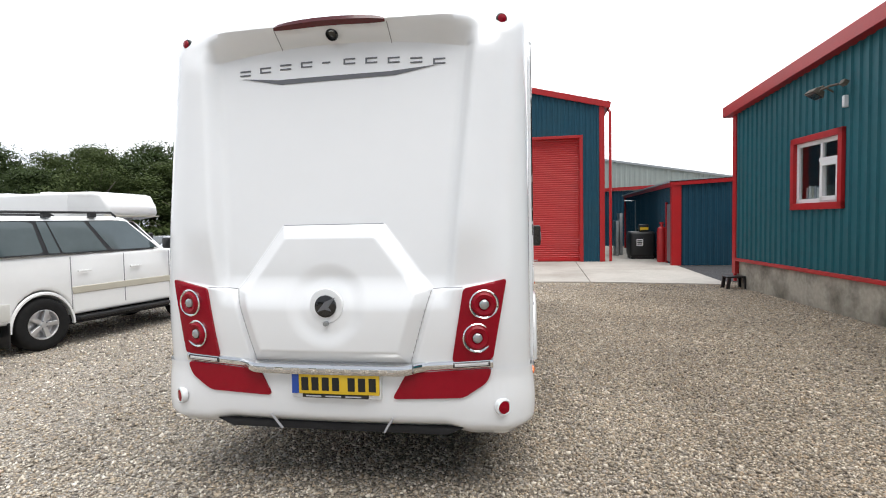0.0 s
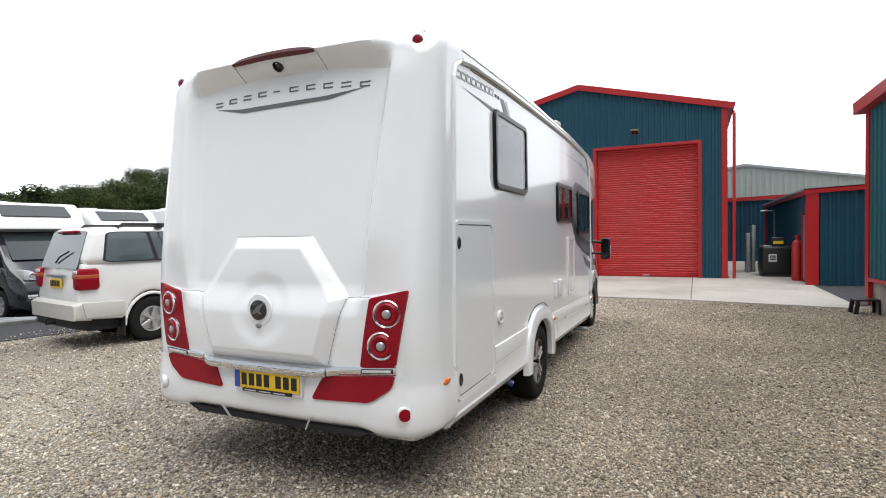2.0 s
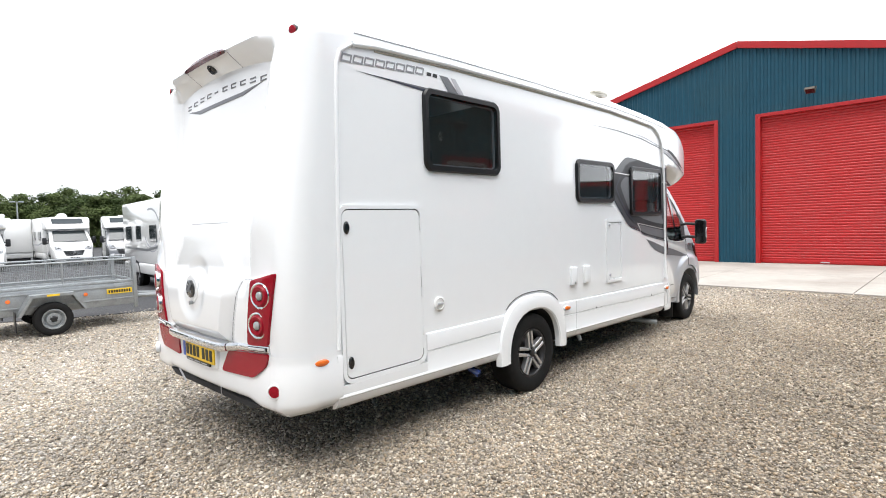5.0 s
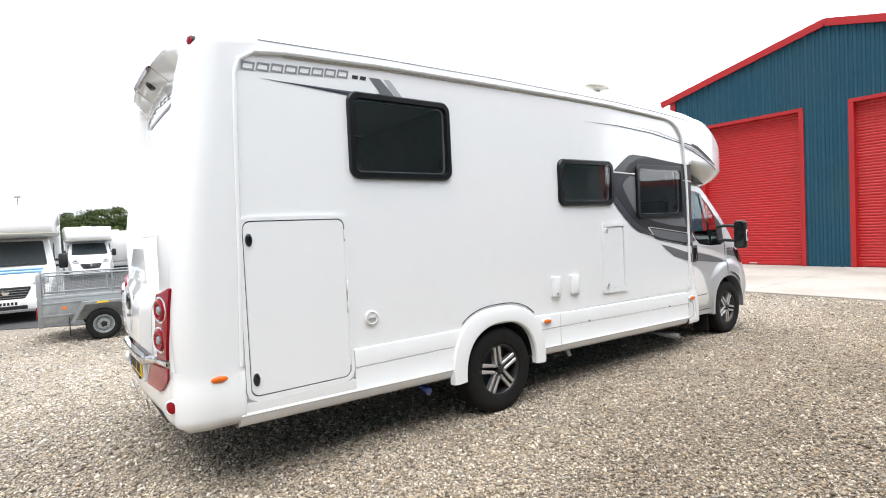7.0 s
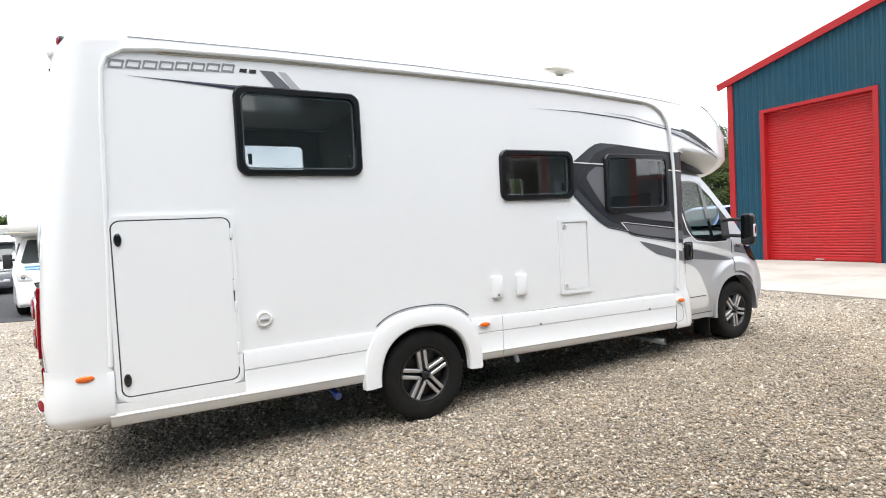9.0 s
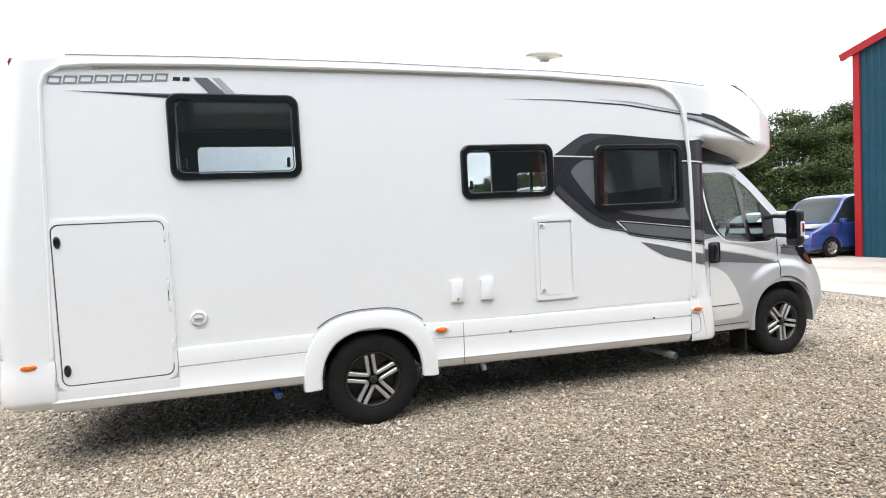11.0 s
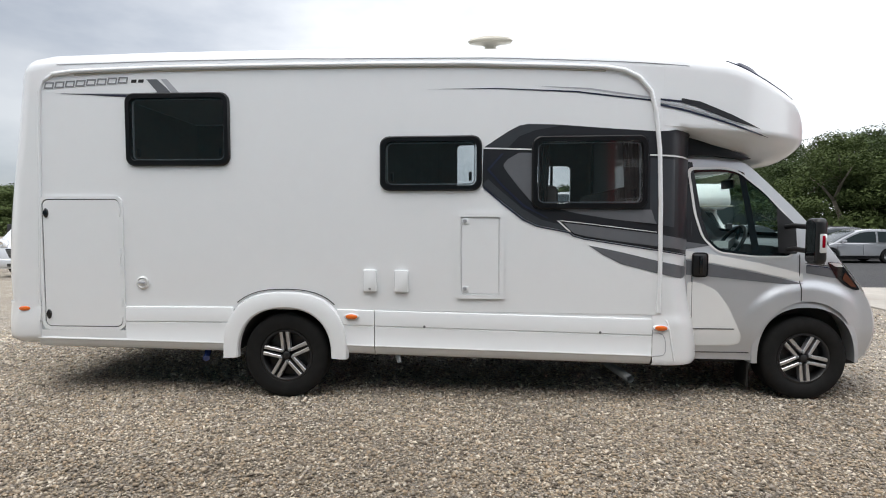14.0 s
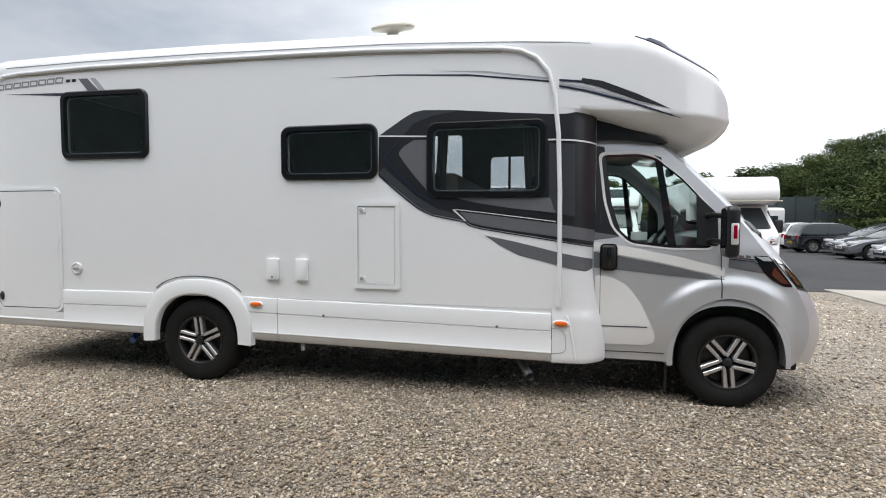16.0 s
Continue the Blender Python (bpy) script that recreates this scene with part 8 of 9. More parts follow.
    tube(bm, [(x1 - 0.25, y1, 0.44), (hx, hy, 0.44)], 0.035, 8)
    part("drawbar", bm, M_GALV, th, "galvanised drawbar")
    bm = bmesh.new()
    box(bm, (x0 + x1) / 2 - 0.05, (x0 + x1) / 2 + 0.05, y1 + 1.02, y1 + 1.26, zf - 0.13, zf - 0.02, 0.02)
    part("coupling", bm, M_BLACK, th, "dark tow coupling")
    bm = bmesh.new()
    box(bm, x1 - 0.12, x1 - 0.02, y0 - 0.05, y0 - 0.0, 0.42, 0.60, 0.012)
    part("tail_lamp", bm, M_RED, th)


trailer()


# ---- parked motorhomes ----
def campervan(label, m, sc=0.88, kind="overcab", cabm=None, L=6.4, stripe=M_GREY, dome=False):
    """A parked coachbuilt motorhome, nose along +y."""
    th = thing("parked_motorhome", label, "motorhome", "parked motorhomes")
    cabm = cabm or M_CARWHITE
    W, H = 2.28, 2.92 if kind == "overcab" else 2.78
    yf, yr = L / 2, -L / 2
    yc = yf - 1.75     # front of the living body
    bm = bmesh.new()
    box(bm, -W / 2, W / 2, yr, yc, 0.72, H - 0.06, 0.09, 3)
    part("living_body", bm, M_CARWHITE, th, "", 45)
    bm = bmesh.new()
    box(bm, -W / 2 - 0.01, W / 2 + 0.01, yr + 0.06, yc - 0.04, 0.42, 0.76, 0.04)
    part("skirt", bm, M_CARWHITE, th, "", 45)
    # cab: bonnet, windscreen slope
    out = [(yc - 0.05, 0.42), (yc - 0.05, 2.02), (yc + 0.35, 2.02), (yc + 0.45, 1.98), (yf - 0.62, 1.32), (yf - 0.40, 1.14), (yf - 0.14, 0.92), (yf - 0.04, 0.70), (yf, 0.45), (yf - 0.04, 0.26)]
    af = yf - 0.92
    outline = out + [(af + 0.42 * math.cos(radians(a)), max(0.30, 0.35 + 0.42 * math.sin(radians(a)))) for a in range(0, 181, 15)]
    bm = bmesh.new()
    prism(bm, outline, "x", -1.0, 1.0, 0.06, 3)
    for v in bm.verts:
        v.co.x *= 1 - 0.10 * sstep(1.2, 2.0, v.co.z) - 0.16 * sstep(yf - 0.5, yf + 0.05, v.co.y)
    part("cab", bm, cabm, th, "", 45)
    slope = ((0.88, yf - 0.60, 1.335), (-0.88, yf - 0.60, 1.335), (-0.80, yc + 0.46, 1.97), (0.80, yc + 0.46, 1.97))
    part("windscreen", patch(slope, 0.03, 0.97, 0.03, 0.97, 0.012, 0.04), M_CARWIN, th, "dark windscreen")
    bm = bmesh.new()
    tube(bm, [Vector((0.2, yf - 0.585, 1.36)), Vector((-0.5, yf - 0.60, 1.43))], 0.012, 6)
    part("wiper", bm, M_BLACK, th)
    for s in (1, -1):
        bm = bmesh.new()
        prism(bm, [(yc + 0.05, 1.88), (yc + 0.42, 1.88), (yf - 0.85, 1.45), (yf - 0.80, 1.30), (yc + 0.15, 1.30)], "x", s * 0.905 - 0.06, s * 0.905 + 0.075 * s + (0.0), 0.02)
        part("door_window", bm, M_CARWIN, th)
        part("mirror", boxes((s * 1.16 - 0.10, s * 1.16 + 0.10, yf - 1.05, yf - 0.93, 1.22, 1.60), bevel=0.04), M_BLACK, th, "black door mirror")
        for zz in (1.45, 1.30):
            bm = bmesh.new()
            tube(bm, [(s * 0.93, yf - 0.98, zz), (s * 1.1, yf - 0.98, zz)], 0.03, 8)
            part("mirror_arm", bm, M_BLACK, th)
        bm = bmesh.new()
        prism(bm, smooth_poly([(s * 0.50, 0.90), (s * 0.84, 0.92), (s * 0.86, 1.16), (s * 0.72, 1.13), (s * 0.52, 1.00)][::s], 0.04), "y", yf - 0.50, yf - 0.10, 0.02)
        hl = part("headlamp", bm, M_CLEAR, th, "large clear headlamp")
        bm = bmesh.new()
        lathe(bm, [(0.075, 0.0), (0.07, 0.016), (0.05, 0.01), (0.0, 0.014)], at(s * 0.68, yf - 0.105, 1.0, Matrix.Rotation(radians(-90), 4, "X")), 16)
        part("headlamp_bulb", bm, M_CHROME, hl)
        if stripe is M_BLUE:
            for k in range(2):
                part("bonnet_stripe", patch(((0.72, yf - 0.39, 1.145), (-0.72, yf - 0.39, 1.145), (-0.80, yf - 0.60, 1.305), (0.80, yf - 0.60, 1.305)), 0.5 if s > 0 else 0.02, 0.98 if s > 0 else 0.5, 0.15 + 0.4 * k, 0.30 + 0.4 * k, 0.03), M_SKYBLUE, th, "pale blue bonnet stripe")
        bm = bmesh.new()
        box(bm, s * 0.72 - 0.10, s * 0.72 + 0.10, yf - 0.10, yf - 0.015, 0.52, 0.60, 0.02)
        part("fog_lamp", bm, M_CLEAR, th)
        for y0, y1, z0, z1 in ((yr + 0.5, yr + 1.25, 1.45, 1.95), (yr + 1.9, yr + 2.5, 1.45, 1.95), (yc - 1.1, yc - 0.35, 1.45, 1.95)):
            bm = bmesh.new()
            prism(bm, rrect(y0, y1, z0, z1, 0.07), "x", s * W / 2 - 0.01, s * (W / 2 + 0.02), 0.008, 1)
            part("side_window", bm, M_CARWIN, th, "dark framed side window")
        bm = bmesh.new()
        prism(bm, [(yr + 0.4, 1.26), (yc - 1.5, 1.22), (yc - 0.1, 1.36), (yc - 0.1, 1.28), (yc - 1.5, 1.14), (yr + 0.4, 1.20)], "x", s * W / 2 - 0.002, s * (W / 2 + 0.004))
        part("side_stripe", bm, stripe, th, "curved side stripe", None)
        if stripe is M_GREY:
            for a0, a1, rr_in, rr_out in ((200, 330, 0.50, 0.56), (20, 110, 0.60, 0.66), (220, 300, 0.64, 0.67)):
                arc = [(yc - 0.95 + rr_out * 1.5 * math.cos(radians(a)), 1.80 + rr_out * math.sin(radians(a))) for a in range(a0, a1 + 1, 10)]
                arc += [(yc - 0.95 + rr_in * 1.5 * math.cos(radians(a)), 1.80 + rr_in * math.sin(radians(a))) for a in range(a1 - 5, a0 + 4, -10)]
                bm = bmesh.new()
                prism(bm, arc, "x", s * W / 2 - 0.002, s * (W / 2 + 0.003))
                part("side_swirl", bm, M_PALE, th, "grey swirl on the side", None)
        wheel(s * 0.88, af, 0.34, 0.34, th, s, 0.21, 0.21, "five")
        wheel(s * 0.95, yr + 1.75, 0.34, 0.34, th, s, 0.21, 0.21, "five")
        bm = bmesh.new()
        lathe(bm, [(0.43, -0.08), (0.43, 0.012), (0.36, 0.012), (0.36, -0.08)], at(s * (W / 2 + 0.005), yr + 1.75, 0.40, TO_X if s > 0 else Matrix.Rotation(radians(-90), 4, "Y")), 28, closed=True)
        part("wheel_arch", bm, M_UNDER, th)
    bm = bmesh.new()
    prism(bm, smooth_poly([(-0.36, 0.56), (0.36, 0.56), (0.50, 0.86), (-0.50, 0.86)], 0.05), "y", yf - 0.16, yf - 0.02, 0.015)
    gr = part("grille", bm, M_BLACK, th, "black slatted grille")
    for k in range(4):
        part("grille_slat", boxes((-0.37 - k * 0.025, 0.37 + k * 0.025, yf - 0.03, yf - 0.012, 0.61 + k * 0.06, 0.622 + k * 0.06)), M_GALV, gr)
    bm = bmesh.new()
    lathe(bm, [(0.075, 0.0), (0.07, 0.02), (0.0, 0.022)], at(0, yf - 0.02, 0.74, Matrix.Rotation(radians(-90), 4, "X")), 20)
    part("grille_badge", bm, M_CHROME, th, "round chrome badge without lettering")
    bm = bmesh.new()
    box(bm, -0.84, 0.84, yf - 0.20, yf + 0.03, 0.28, 0.56, 0.07, 4)
    fb = part("front_bumper", bm, cabm, th)
    part("lower_intake", boxes((-0.40, 0.40, yf + 0.024, yf + 0.034, 0.33, 0.42), bevel=0.004), M_BLACK, fb, "dark lower intake")
    pl = part("number_plate", boxes((-0.26, 0.26, yf + 0.03, yf + 0.042, 0.42, 0.53)), M_PLATEWHITE, th, "white number plate with dark bars")
    for k in range(6):
        part("plate_bar", boxes((-0.21 + k * 0.072, -0.165 + k * 0.072, yf + 0.042, yf + 0.046, 0.44, 0.51)), M_INK, pl)
    if kind == "overcab":
        bm = bmesh.new()
        prism(bm, [(yc - 0.3, H - 0.05), (yc - 0.3, 2.06), (yc + 0.55, 2.04), (yf - 0.62, 2.12), (yf - 0.52, 2.24), (yf - 0.55, 2.45), (yf - 0.75, H - 0.12), (yf - 1.05, H - 0.05)], "x", -W / 2 + 0.005, W / 2 - 0.005, 0.10, 3)
        for v in bm.verts:
            v.co.x *= 1 - 0.10 * sstep(yf - 1.3, yf - 0.5, v.co.y)
        part("overcab_pod", bm, M_CARWHITE, th, "white overcab sleeping pod", 50)
        bm = bmesh.new()
        box(bm, -W / 2 + 0.06, W / 2 - 0.06, yf - 0.66, yf - 0.53, 2.12, 2.16, 0.015)
        part("pod_trim", bm, M_BEIGE, th)
    else:
        bm = bmesh.new()
        prism(bm, [(yc - 0.2, H - 0.06), (yc - 0.2, 2.0), (yc + 0.45, 2.0), (yc + 0.66, 2.07), (yc + 0.64, 2.16), (yc + 0.46, 2.38), (yc + 0.22, 2.58), (yc + 0.0, H - 0.08)], "x", -W / 2 + 0.01, W / 2 - 0.01, 0.10, 4)
        for v in bm.verts:
            v.co.x *= 1 - 0.10 * sstep(yc, yc + 0.6, v.co.y)
        part("front_fairing", bm, M_CARWHITE, th, "white sloping cab fairing", 50)
        part("skylight", patch(((0.78, yc + 0.50, 2.335), (-0.78, yc + 0.50, 2.335), (-0.78, yc + 0.10, 2.645), (0.78, yc + 0.10, 2.645)), 0.03, 0.97, 0.04, 0.92, 0.035, 0.06), M_CARWIN, th, "dark skylight in the fairing")
    for y in (yr + 1.2, yr + 2.9):
        bm = bmesh.new()
        box(bm, -0.25, 0.25, y - 0.25, y + 0.25, H - 0.08, H + 0.05, 0.04)
        part("roof_vent", bm, M_CARWHITE, th)
    if dome:
        bm = bmesh.new()
        lathe(bm, [(0.26, 0.0), (0.25, 0.12), (0.17, 0.22), (0.0, 0.26)], at(0.1, yc - 0.5, H - 0.06), 20)
        part("satellite_dome", bm, M_CARWHITE, th, "white satellite dome")
    part("underside", boxes((-0.9, 0.9, yr + 0.1, yf - 0.3, 0.28, 0.5)), M_UNDER, th)
    th.matrix_world = m @ Matrix.Scale(sc, 4)
    return th


FACE_E = Matrix.Rotation(radians(-90), 4, "Z")   # nose towards +x
HALF = 6.4 / 2 * 0.88
for label, x, y, yaw, kind, cabm, stripe, dome in (
        ("white overcab motorhome with pale blue stripes on the bonnet", -11.0, 1.95, 0, "overcab", M_CARWHITE, M_BLUE, False),
        ("white low-profile motorhome with dark cab and grey swirls", -10.2, 7.35, -3, "low", M_CARBLACK, M_GREY, False),
        ("white low-profile motorhome parked between two others", -11.6, 10.2, -4, "low", M_CARWHITE, M_GREY, False),
        ("white overcab motorhome with rounded pod", -10.45, 13.4, 0, "overcab", M_CARWHITE, M_PALE, False),
        ("white overcab motorhome at the car park's far row", -27.0, 4.1, 0, "overcab", M_CARWHITE, M_GREY, False),
        ("white low-profile motorhome with a satellite dome", -28.0, 7.6, 0, "low", M_CARWHITE, M_PALE, True),
        ("white low-profile motorhome with dark cab in the far row", -27.0, 9.6, -12, "low", M_CARGREY, M_GREY, False),
        ("white overcab motorhome farther along the row", -29.0, 12.9, 0, "overcab", M_CARWHITE, M_GREY, False),
        ("white motorhome with silver cab near the gravel's edge", -9.0, -4.6, 0, "low", M_SILVER, M_GREY, False),
        ("white motorhome standing tail-on behind the far row", -38.0, 5.6, 180, "low", M_CARWHITE, M_GREY, False),
        ("white low-profile motorhome standing by itself", -19.5, -1.3, 0, "low", M_CARGREY, M_GREY, False),
        ("white overcab motorhome behind the silver-cab one", -18.5, -7.5, 0, "overcab", M_CARWHITE, M_PALE, False)):
    campervan(label, at(x, y, 0.012 if x < -9.5 else 0.0, Matrix.Rotation(radians(yaw), 4, "Z") @ FACE_E) @ Matrix.Translation((0, -HALF, 0)), kind=kind, cabm=cabm, stripe=stripe, dome=dome)

# small aerial on the near overcab roof
bm = bmesh.new()
tube(bm, [(-12.6, 2.19, 2.49), (-12.6, 2.19, 2.76)], 0.012, 6)
box(bm, -12.66, -12.54, 2.13, 2.25, 2.75, 2.80, 0.01)
tagged(mesh_ob("roof_aerial", bm, M_GALV, 40), "small grey aerial on the motorhome roof", "aerial")

# ---- touring caravan and green fence at the wood's edge ----
cv = thing("caravan", "white touring caravan with a dark end window", "caravan")
bm = bmesh.new()
box(bm, -32.5, -28.5, 19.1, 21.1, 0.40, 2.15, 0.18, 3)
part("caravan_body", bm, M_CARWHITE, cv)
part("window", boxes((-28.51, -28.485, 19.5, 20.7, 1.25, 1.70), bevel=0.01), M_CARWIN, cv)
for y in (19.2, 20.85):
    part("wheel", boxes((-30.75, -30.25, y, y + 0.15, 0.012, 0.52), bevel=0.1), M_RUBBER, cv)

fence = thing("fence", "dark green sheeted fence panels on posts at the wood's edge", "fence")
fp, fq = Vector((-31.2, 20.6, 0)), Vector((-27.6, 26.2, 0))
for k in range(7):
    a, b = fp.lerp(fq, k / 7), fp.lerp(fq, (k + 1) / 7)
    bm = bmesh.new()
    beam(bm, a + Vector((0, 0, 1.45)), b + Vector((0, 0, 1.45)), 0.03, 2.7)
    part("fence_panel", bm, M_GREEN, fence, "", None)
    part("post", boxes((a.x - 0.04, a.x + 0.04, a.y - 0.04, a.y + 0.04, 0, 2.9)), M_GREEN, fence, "", None)

# lamp post far behind the motorhomes
lp = thing("lamp_post", "tall grey lamp post with two heads beyond the car park", "lamp post")
bm = bmesh.new()
tube(bm, [(-52, 8.35, 0), (-52, 8.35, 4.3)], [0.08, 0.045], 8)
part("pole", bm, M_GALV, lp)
for s in (-1, 1):
    part("lamp_head", boxes((-52.1, -51.9, 8.35 + s * 0.30 - 0.17, 8.35 + s * 0.30 + 0.17, 4.25, 4.36), bevel=0.02), M_GALV, lp)
    bm = bmesh.new()
    tube(bm, [(-52, 8.35, 4.28), (-52, 8.35 + s * 0.25, 4.31)], 0.025, 6)
    part("lamp_arm", bm, M_GALV, lp)


# ---- trees ----
def crown_mesh(name, seed, w, h, z0, blobs, leaves, size, mat):
    """A ragged crown: many leaf sprays gathered in uneven clumps with gaps between."""
    rng = np.random.default_rng(seed)
    V = []
    for b in range(blobs):
        a, r = rng.uniform(0, 2 * np.pi), w * math.sqrt(rng.uniform(0, 1)) * 0.8
        zc = z0 + (h - z0) * rng.uniform(0.06, 0.98)
        k = (zc - z0) / (h - z0)
        prof = max(0.28, math.sin(math.pi * min(1, 0.22 + 0.78 * k)) ** 0.7)
        c = np.array((r * math.cos(a) * prof, r * math.sin(a) * prof, zc))
        br = rng.uniform(0.5, 1.0) * w * 0.38
        n = int(leaves * rng.uniform(0.6, 1.3))
        d = rng.normal(size=(n, 3))
        d /= np.linalg.norm(d, axis=1)[:, None]
        rad = br * (0.55 + 0.5 * rng.random(n) ** 0.5)
        p = c + d * rad[:, None] * np.array((1, 1, 0.75))
        s = size * rng.uniform(0.6, 1.4, n)
        u = rng.normal(size=(n, 3))
        u -= d * (u * d).sum(1)[:, None] * 0.6
        u /= np.linalg.norm(u, axis=1)[:, None]
        v = np.cross(d + np.array((0, 0, 0.35)) + rng.normal(size=(n, 3)) * 0.38, u)
        v /= np.linalg.norm(v, axis=1)[:, None] + 1e-6
        quad = np.stack([p - u * s[:, None], p - v * s[:, None] * 0.55, p + u * s[:, None], p + v * s[:, None] * 0.55], 1)
        V.append(quad)
    V = np.concatenate(V).reshape(-1, 3)
    me = bpy.data.meshes.new(name)
    nf = len(V) // 4
    me.vertices.add(len(V))
    me.vertices.foreach_set("co", V.astype(np.float32).ravel())
    me.loops.add(nf * 4)
    me.loops.foreach_set("vertex_index", np.arange(nf * 4, dtype=np.int32))
    me.polygons.add(nf)
    me.polygons.foreach_set("loop_start", np.arange(0, nf * 4, 4, dtype=np.int32))
    me.update(calc_edges=True)
    me.materials.append(mat)
    return me


def trunk_mesh(seed, h, r):
    rng = random.Random(seed)
    bm = bmesh.new()
    pts = [Vector((rng.uniform(-0.15, 0.15) * k, rng.uniform(-0.15, 0.15) * k, h * 0.8 * k / 5)) for k in range(6)]
    tube(bm, pts, [r * (1 - 0.15 * k) for k in range(6)], 8)
    for k in range(7):
        b = pts[rng.randint(1, 4)]
        a = rng.uniform(0, 6.28)
        e = b + Vector((math.cos(a) * h * 0.18, math.sin(a) * h * 0.18, h * rng.uniform(0.12, 0.28)))
        tube(bm, [b, b.lerp(e, 0.5) + Vector((0, 0, 0.2)), e], [r * 0.5, r * 0.32, r * 0.12], 6)
    me = bpy.data.meshes.new("trunk")
    bm.to_mesh(me)
    bm.free()
    me.materials.append(M_BARK)
    for p in me.polygons:
        p.use_smooth = True
    return me


KINDS = []
for i in range(10):
    near_, lo = i < 5, 1.2 if i % 2 else 0.3
    KINDS.append((crown_mesh("crown", 10 + i, 3.0, 8.0, lo, 70 if near_ else 54, 420 if near_ else 210, 0.060 if near_ else 0.125, M_LEAF if i % 2 else M_LEAF2), trunk_mesh(30 + i, 7.5, 0.17)))


def tree(x, y, k, s, sz, rot):
    t = thing("tree", "leafy broad-crowned tree at the wood's edge", "tree", "trees round the yard")
    for nm, me in (("crown", KINDS[k][0]), ("trunk", KINDS[k][1])):
        o = new(nm, me)
        o.parent = t
    t.matrix_world = at(x, y, 0, Matrix.Rotation(rot, 4, "Z")) @ Matrix.Diagonal((s, s, sz, 1))


rng = random.Random(7)
# belt of woodland: bearing west of north from the yard, distance, crown height above the ground
BELT = [(-158, 70, 6.5), (-128, 74, 6.0), (-110, 78, 5.6), (-96, 82, 5.8), (-88, 80, 6.3), (-82, 76, 7.0), (-76, 68, 6.3), (-70, 56, 6.0), (-64, 47, 6.2), (-60, 42, 6.4), (-56, 37, 6.2), (-52, 33, 6.1), (-46, 32, 6.3), (-40, 34, 6.7), (-34, 36, 7.4), (-26, 44, 8.2), (-20, 52, 8.0)]
for row in range(2):
    az = -156 + row * 1.2
    while az < -20:
        d0 = np.interp(az, [b[0] for b in BELT], [b[1] for b in BELT])
        hh = np.interp(az, [b[0] for b in BELT], [b[2] for b in BELT])
        d = d0 + row * 4.5 + rng.uniform(-1.5, 1.5)
        x, y = 2.5 + d * math.sin(radians(az)), 5.0 + d * math.cos(radians(az))
        hs = hh * rng.uniform(0.88, 1.05) * (0.88 if row == 0 else 1.0 + 0.03 * row)
        tree(x, y, rng.randint(0, 4) + (5 if az < -66 else 0), rng.uniform(0.95, 1.25), hs / 8.0, rng.uniform(0, 6.28))
        az += rng.uniform(1.9, 2.8) * 50 / d0
# bare twiggy tree standing above the others
bm = bmesh.new()
rg = random.Random(3)


def twig(p, d, L, r, n):
    q = p + d * L
    tube(bm, [p, p.lerp(q, 0.5) + Vector((rg.uniform(-0.05, 0.05), rg.uniform(-0.05, 0.05), 0)), q], [r, r * 0.8, r * 0.6], 5)
    if n:
        for _ in range(3):
            e = (d + Vector((rg.uniform(-0.6, 0.6), rg.uniform(-0.6, 0.6), rg.uniform(0, 0.5)))).normalized()
            twig(q, e, L * 0.66, r * 0.6, n - 1)


twig(Vector((0, 0, 0)), Vector((0, 0, 1)), 3.2, 0.10, 5)
dead = mesh_ob("bare_tree", bm, M_BARK, 60)
dead.matrix_world = at(-26.3, 35.5, 0) @ Matrix.Diagonal((0.6, 0.6, 0.86, 1))
tagged(dead, "bare twiggy tree among leafy ones", "tree")
dead2 = copy_thing(dead, at(-38.5, 27.5, 0, Matrix.Rotation(1.3, 4, "Z")) @ Matrix.Scale(0.72, 4))

# weeds and hedge along the wood's foot
V = []
rr_ = np.random.default_rng(5)
for az in np.arange(-156, -20, 0.55):
    d0 = np.interp(az, [b[0] for b in BELT], [b[1] for b in BELT]) - 3.2
    d = d0 + rr_.uniform(-1.0, 1.5)
    base = np.array((2.5 + d * math.sin(radians(az)), 5.0 + d * math.cos(radians(az)), 0))
    n = 130
    p = base + rr_.normal(size=(n, 3)) * np.array((0.7, 0.7, 0.0)) + np.stack([np.zeros(n), np.zeros(n), rr_.uniform(0.0, 1.5, n)], 1)
    s = rr_.uniform(0.10, 0.26, n)
    u = rr_.normal(size=(n, 3))
    u /= np.linalg.norm(u, axis=1)[:, None]
    v = np.cross(u, rr_.normal(size=(n, 3)))
    v /= np.linalg.norm(v, axis=1)[:, None]
    V.append(np.stack([p - u * s[:, None], p - v * s[:, None] * 0.5, p + u * s[:, None], p + v * s[:, None] * 0.5], 1))


def quads_mesh(name, V, mat):
    V = V.reshape(-1, 3)
    nf = len(V) // 4
    me = bpy.data.meshes.new(name)
    me.vertices.add(len(V))
    me.vertices.foreach_set("co", V.astype(np.float32).ravel())
    me.loops.add(nf * 4)
    me.loops.foreach_set("vertex_index", np.arange(nf * 4, dtype=np.int32))
    me.polygons.add(nf)
    me.polygons.foreach_set("loop_start", np.arange(0, nf * 4, 4, dtype=np.int32))
    me.update(calc_edges=True)
    me.materials.append(mat)
    return me


tagged(new("undergrowth", quads_mesh("undergrowth", np.concatenate(V), M_LEAF)), "low green undergrowth along the wood's foot", "undergrowth", kind="stuff")


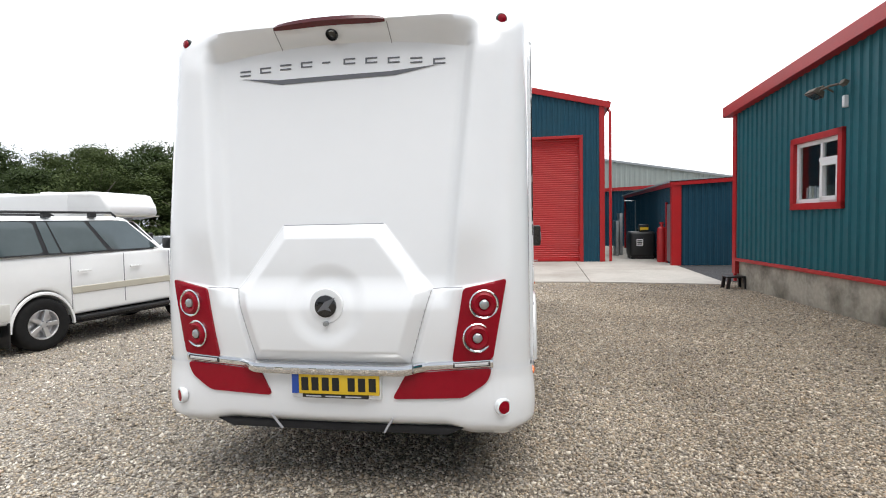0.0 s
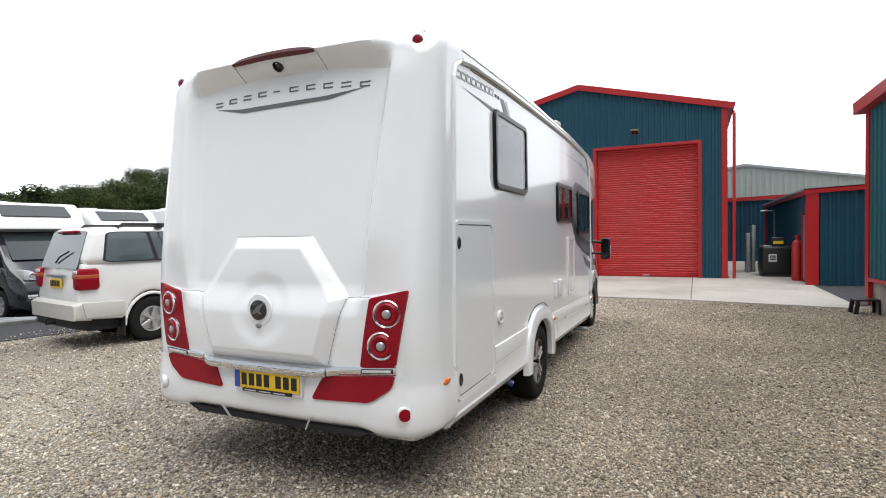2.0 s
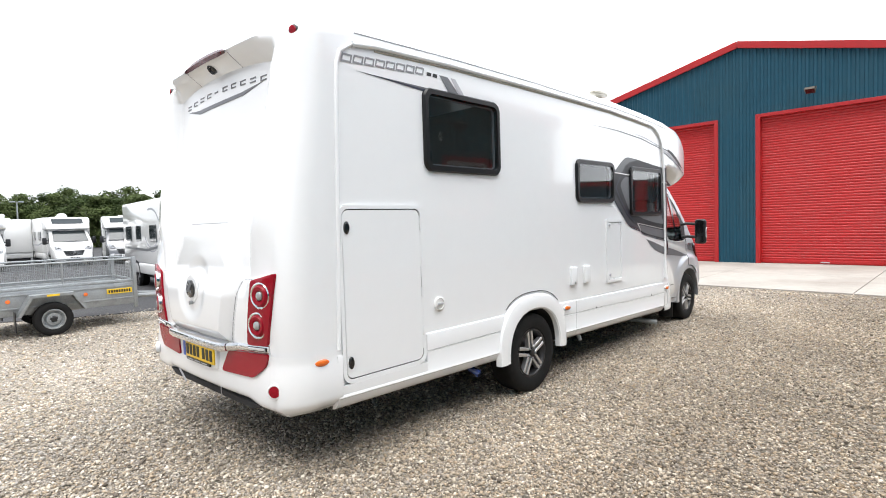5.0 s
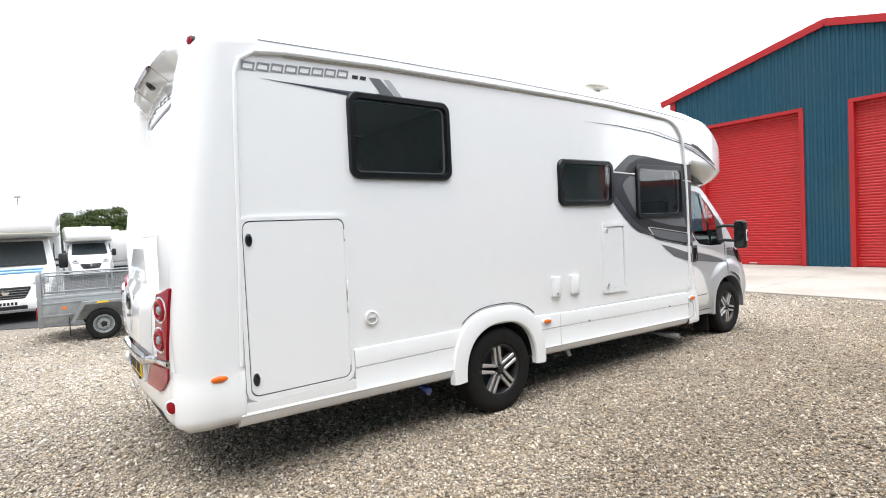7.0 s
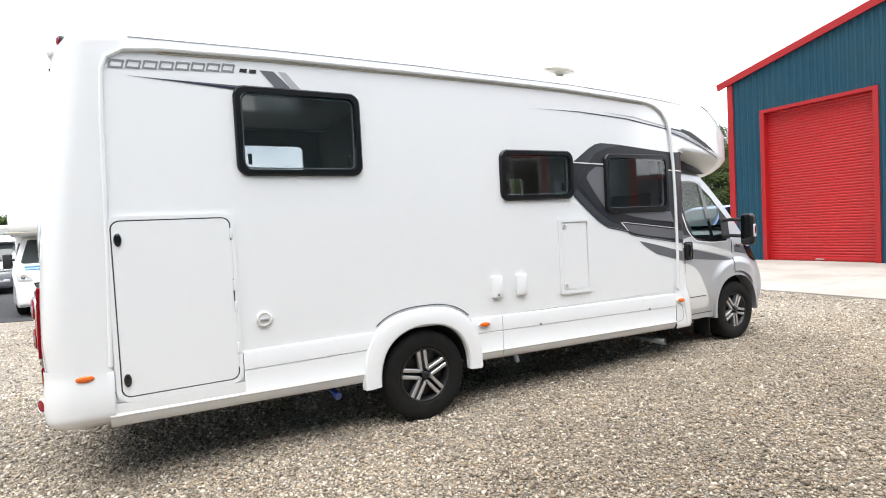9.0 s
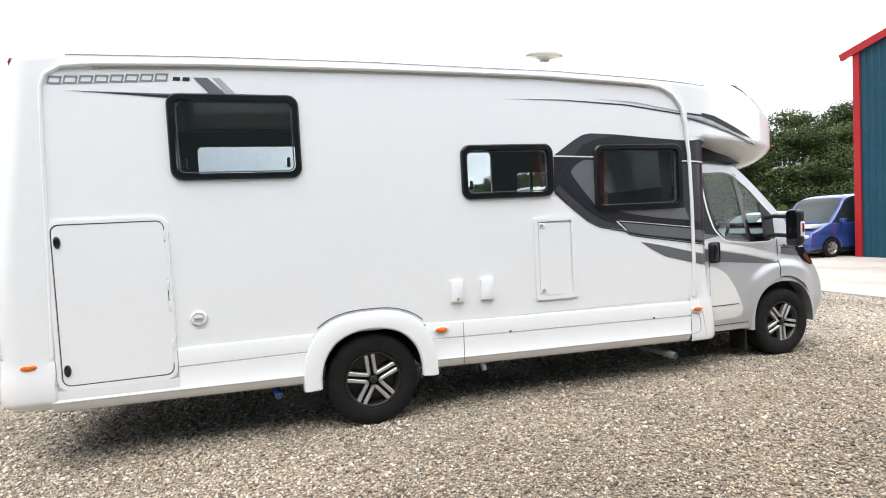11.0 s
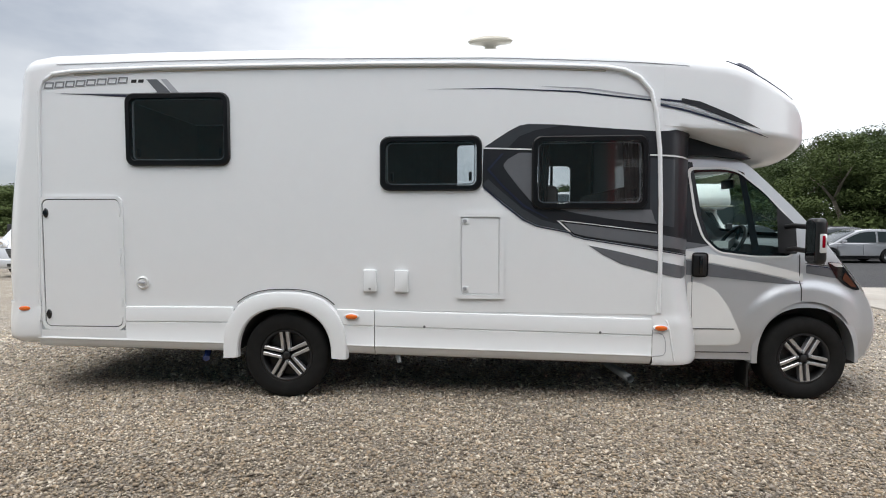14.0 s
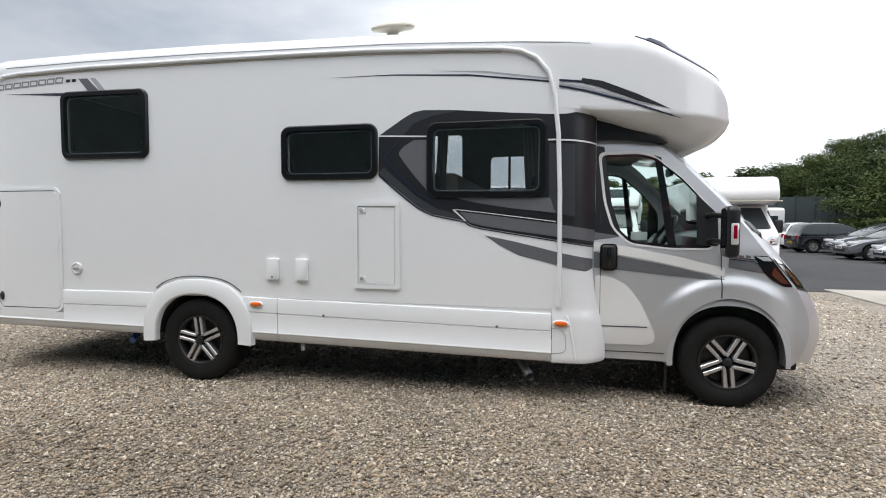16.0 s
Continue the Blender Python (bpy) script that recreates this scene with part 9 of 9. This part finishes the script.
# ---- loose gravel chippings ----
def chippings(name, spots, rmin, rmax, seed):
    """Small faceted stones (octahedra, squashed and turned), all in one mesh."""
    g = np.random.default_rng(seed)
    n = len(spots)
    base = np.array([(1, 0, 0), (0, 1, 0), (-1, 0, 0), (0, -1, 0), (0, 0, 1), (0, 0, -1)], float)
    jit = base[None] + g.normal(size=(n, 6, 3)) * 0.28
    sc = np.stack([g.uniform(rmin, rmax, n), g.uniform(rmin, rmax, n) * 0.85, g.uniform(rmin, rmax, n) * 0.6], 1)
    P = jit * sc[:, None, :]
    a = g.uniform(0, 2 * np.pi, n)
    tl = g.uniform(-0.6, 0.6, n)
    ca, sa, ct, st = np.cos(a), np.sin(a), np.cos(tl), np.sin(tl)
    y, z = P[..., 1] * ct[:, None] - P[..., 2] * st[:, None], P[..., 1] * st[:, None] + P[..., 2] * ct[:, None]
    x = P[..., 0]
    P = np.stack([x * ca[:, None] - y * sa[:, None], x * sa[:, None] + y * ca[:, None], z], -1)
    P[..., 2] += (sc[:, 2] * g.uniform(0.2, 0.75, n))[:, None]
    P[..., :2] += spots[:, None, :]
    tri = np.array([(0, 1, 4), (1, 2, 4), (2, 3, 4), (3, 0, 4), (1, 0, 5), (2, 1, 5), (3, 2, 5), (0, 3, 5)], np.int32)
    idx = (tri[None] + (np.arange(n, dtype=np.int32) * 6)[:, None, None]).reshape(-1)
    me = bpy.data.meshes.new(name)
    me.vertices.add(n * 6)
    me.vertices.foreach_set("co", P.astype(np.float32).ravel())
    me.loops.add(len(idx))
    me.loops.foreach_set("vertex_index", idx)
    me.polygons.add(len(idx) // 3)
    me.polygons.foreach_set("loop_start", np.arange(0, len(idx), 3, dtype=np.int32))
    me.update(calc_edges=True)
    me.materials.append(M_CHIP)
    return me


g0 = np.random.default_rng(11)


def scatter(n, x0, x1, y0, y1, bx, by):
    return np.stack([x0 + (x1 - x0) * g0.random(n) ** bx, y0 + (y1 - y0) * g0.random(n) ** by], 1)


near = np.concatenate([scatter(125000, -0.6, 4.6, 1.6, 12.5, 1.0, 1.0), scatter(40000, -3.5, 3.0, 1.2, 5.0, 1.0, 1.0)])
tagged(new("gravel_chippings", chippings("gravel_chippings", near, 0.006, 0.0165, 21)), "loose angular gravel stones in buff, grey and brown", "gravel", kind="stuff")
wide = np.concatenate([scatter(38000, -9.0, 4.4, 1.0, 13.6, 1.0, 1.0), scatter(2500, -4.5, 4.2, 13.5, 15.0, 1.0, 1.8)])
tagged(new("gravel_chippings_wide", chippings("gravel_chippings_wide", wide, 0.011, 0.025, 22)), "loose gravel stones spread over the wider yard", "gravel", kind="stuff")
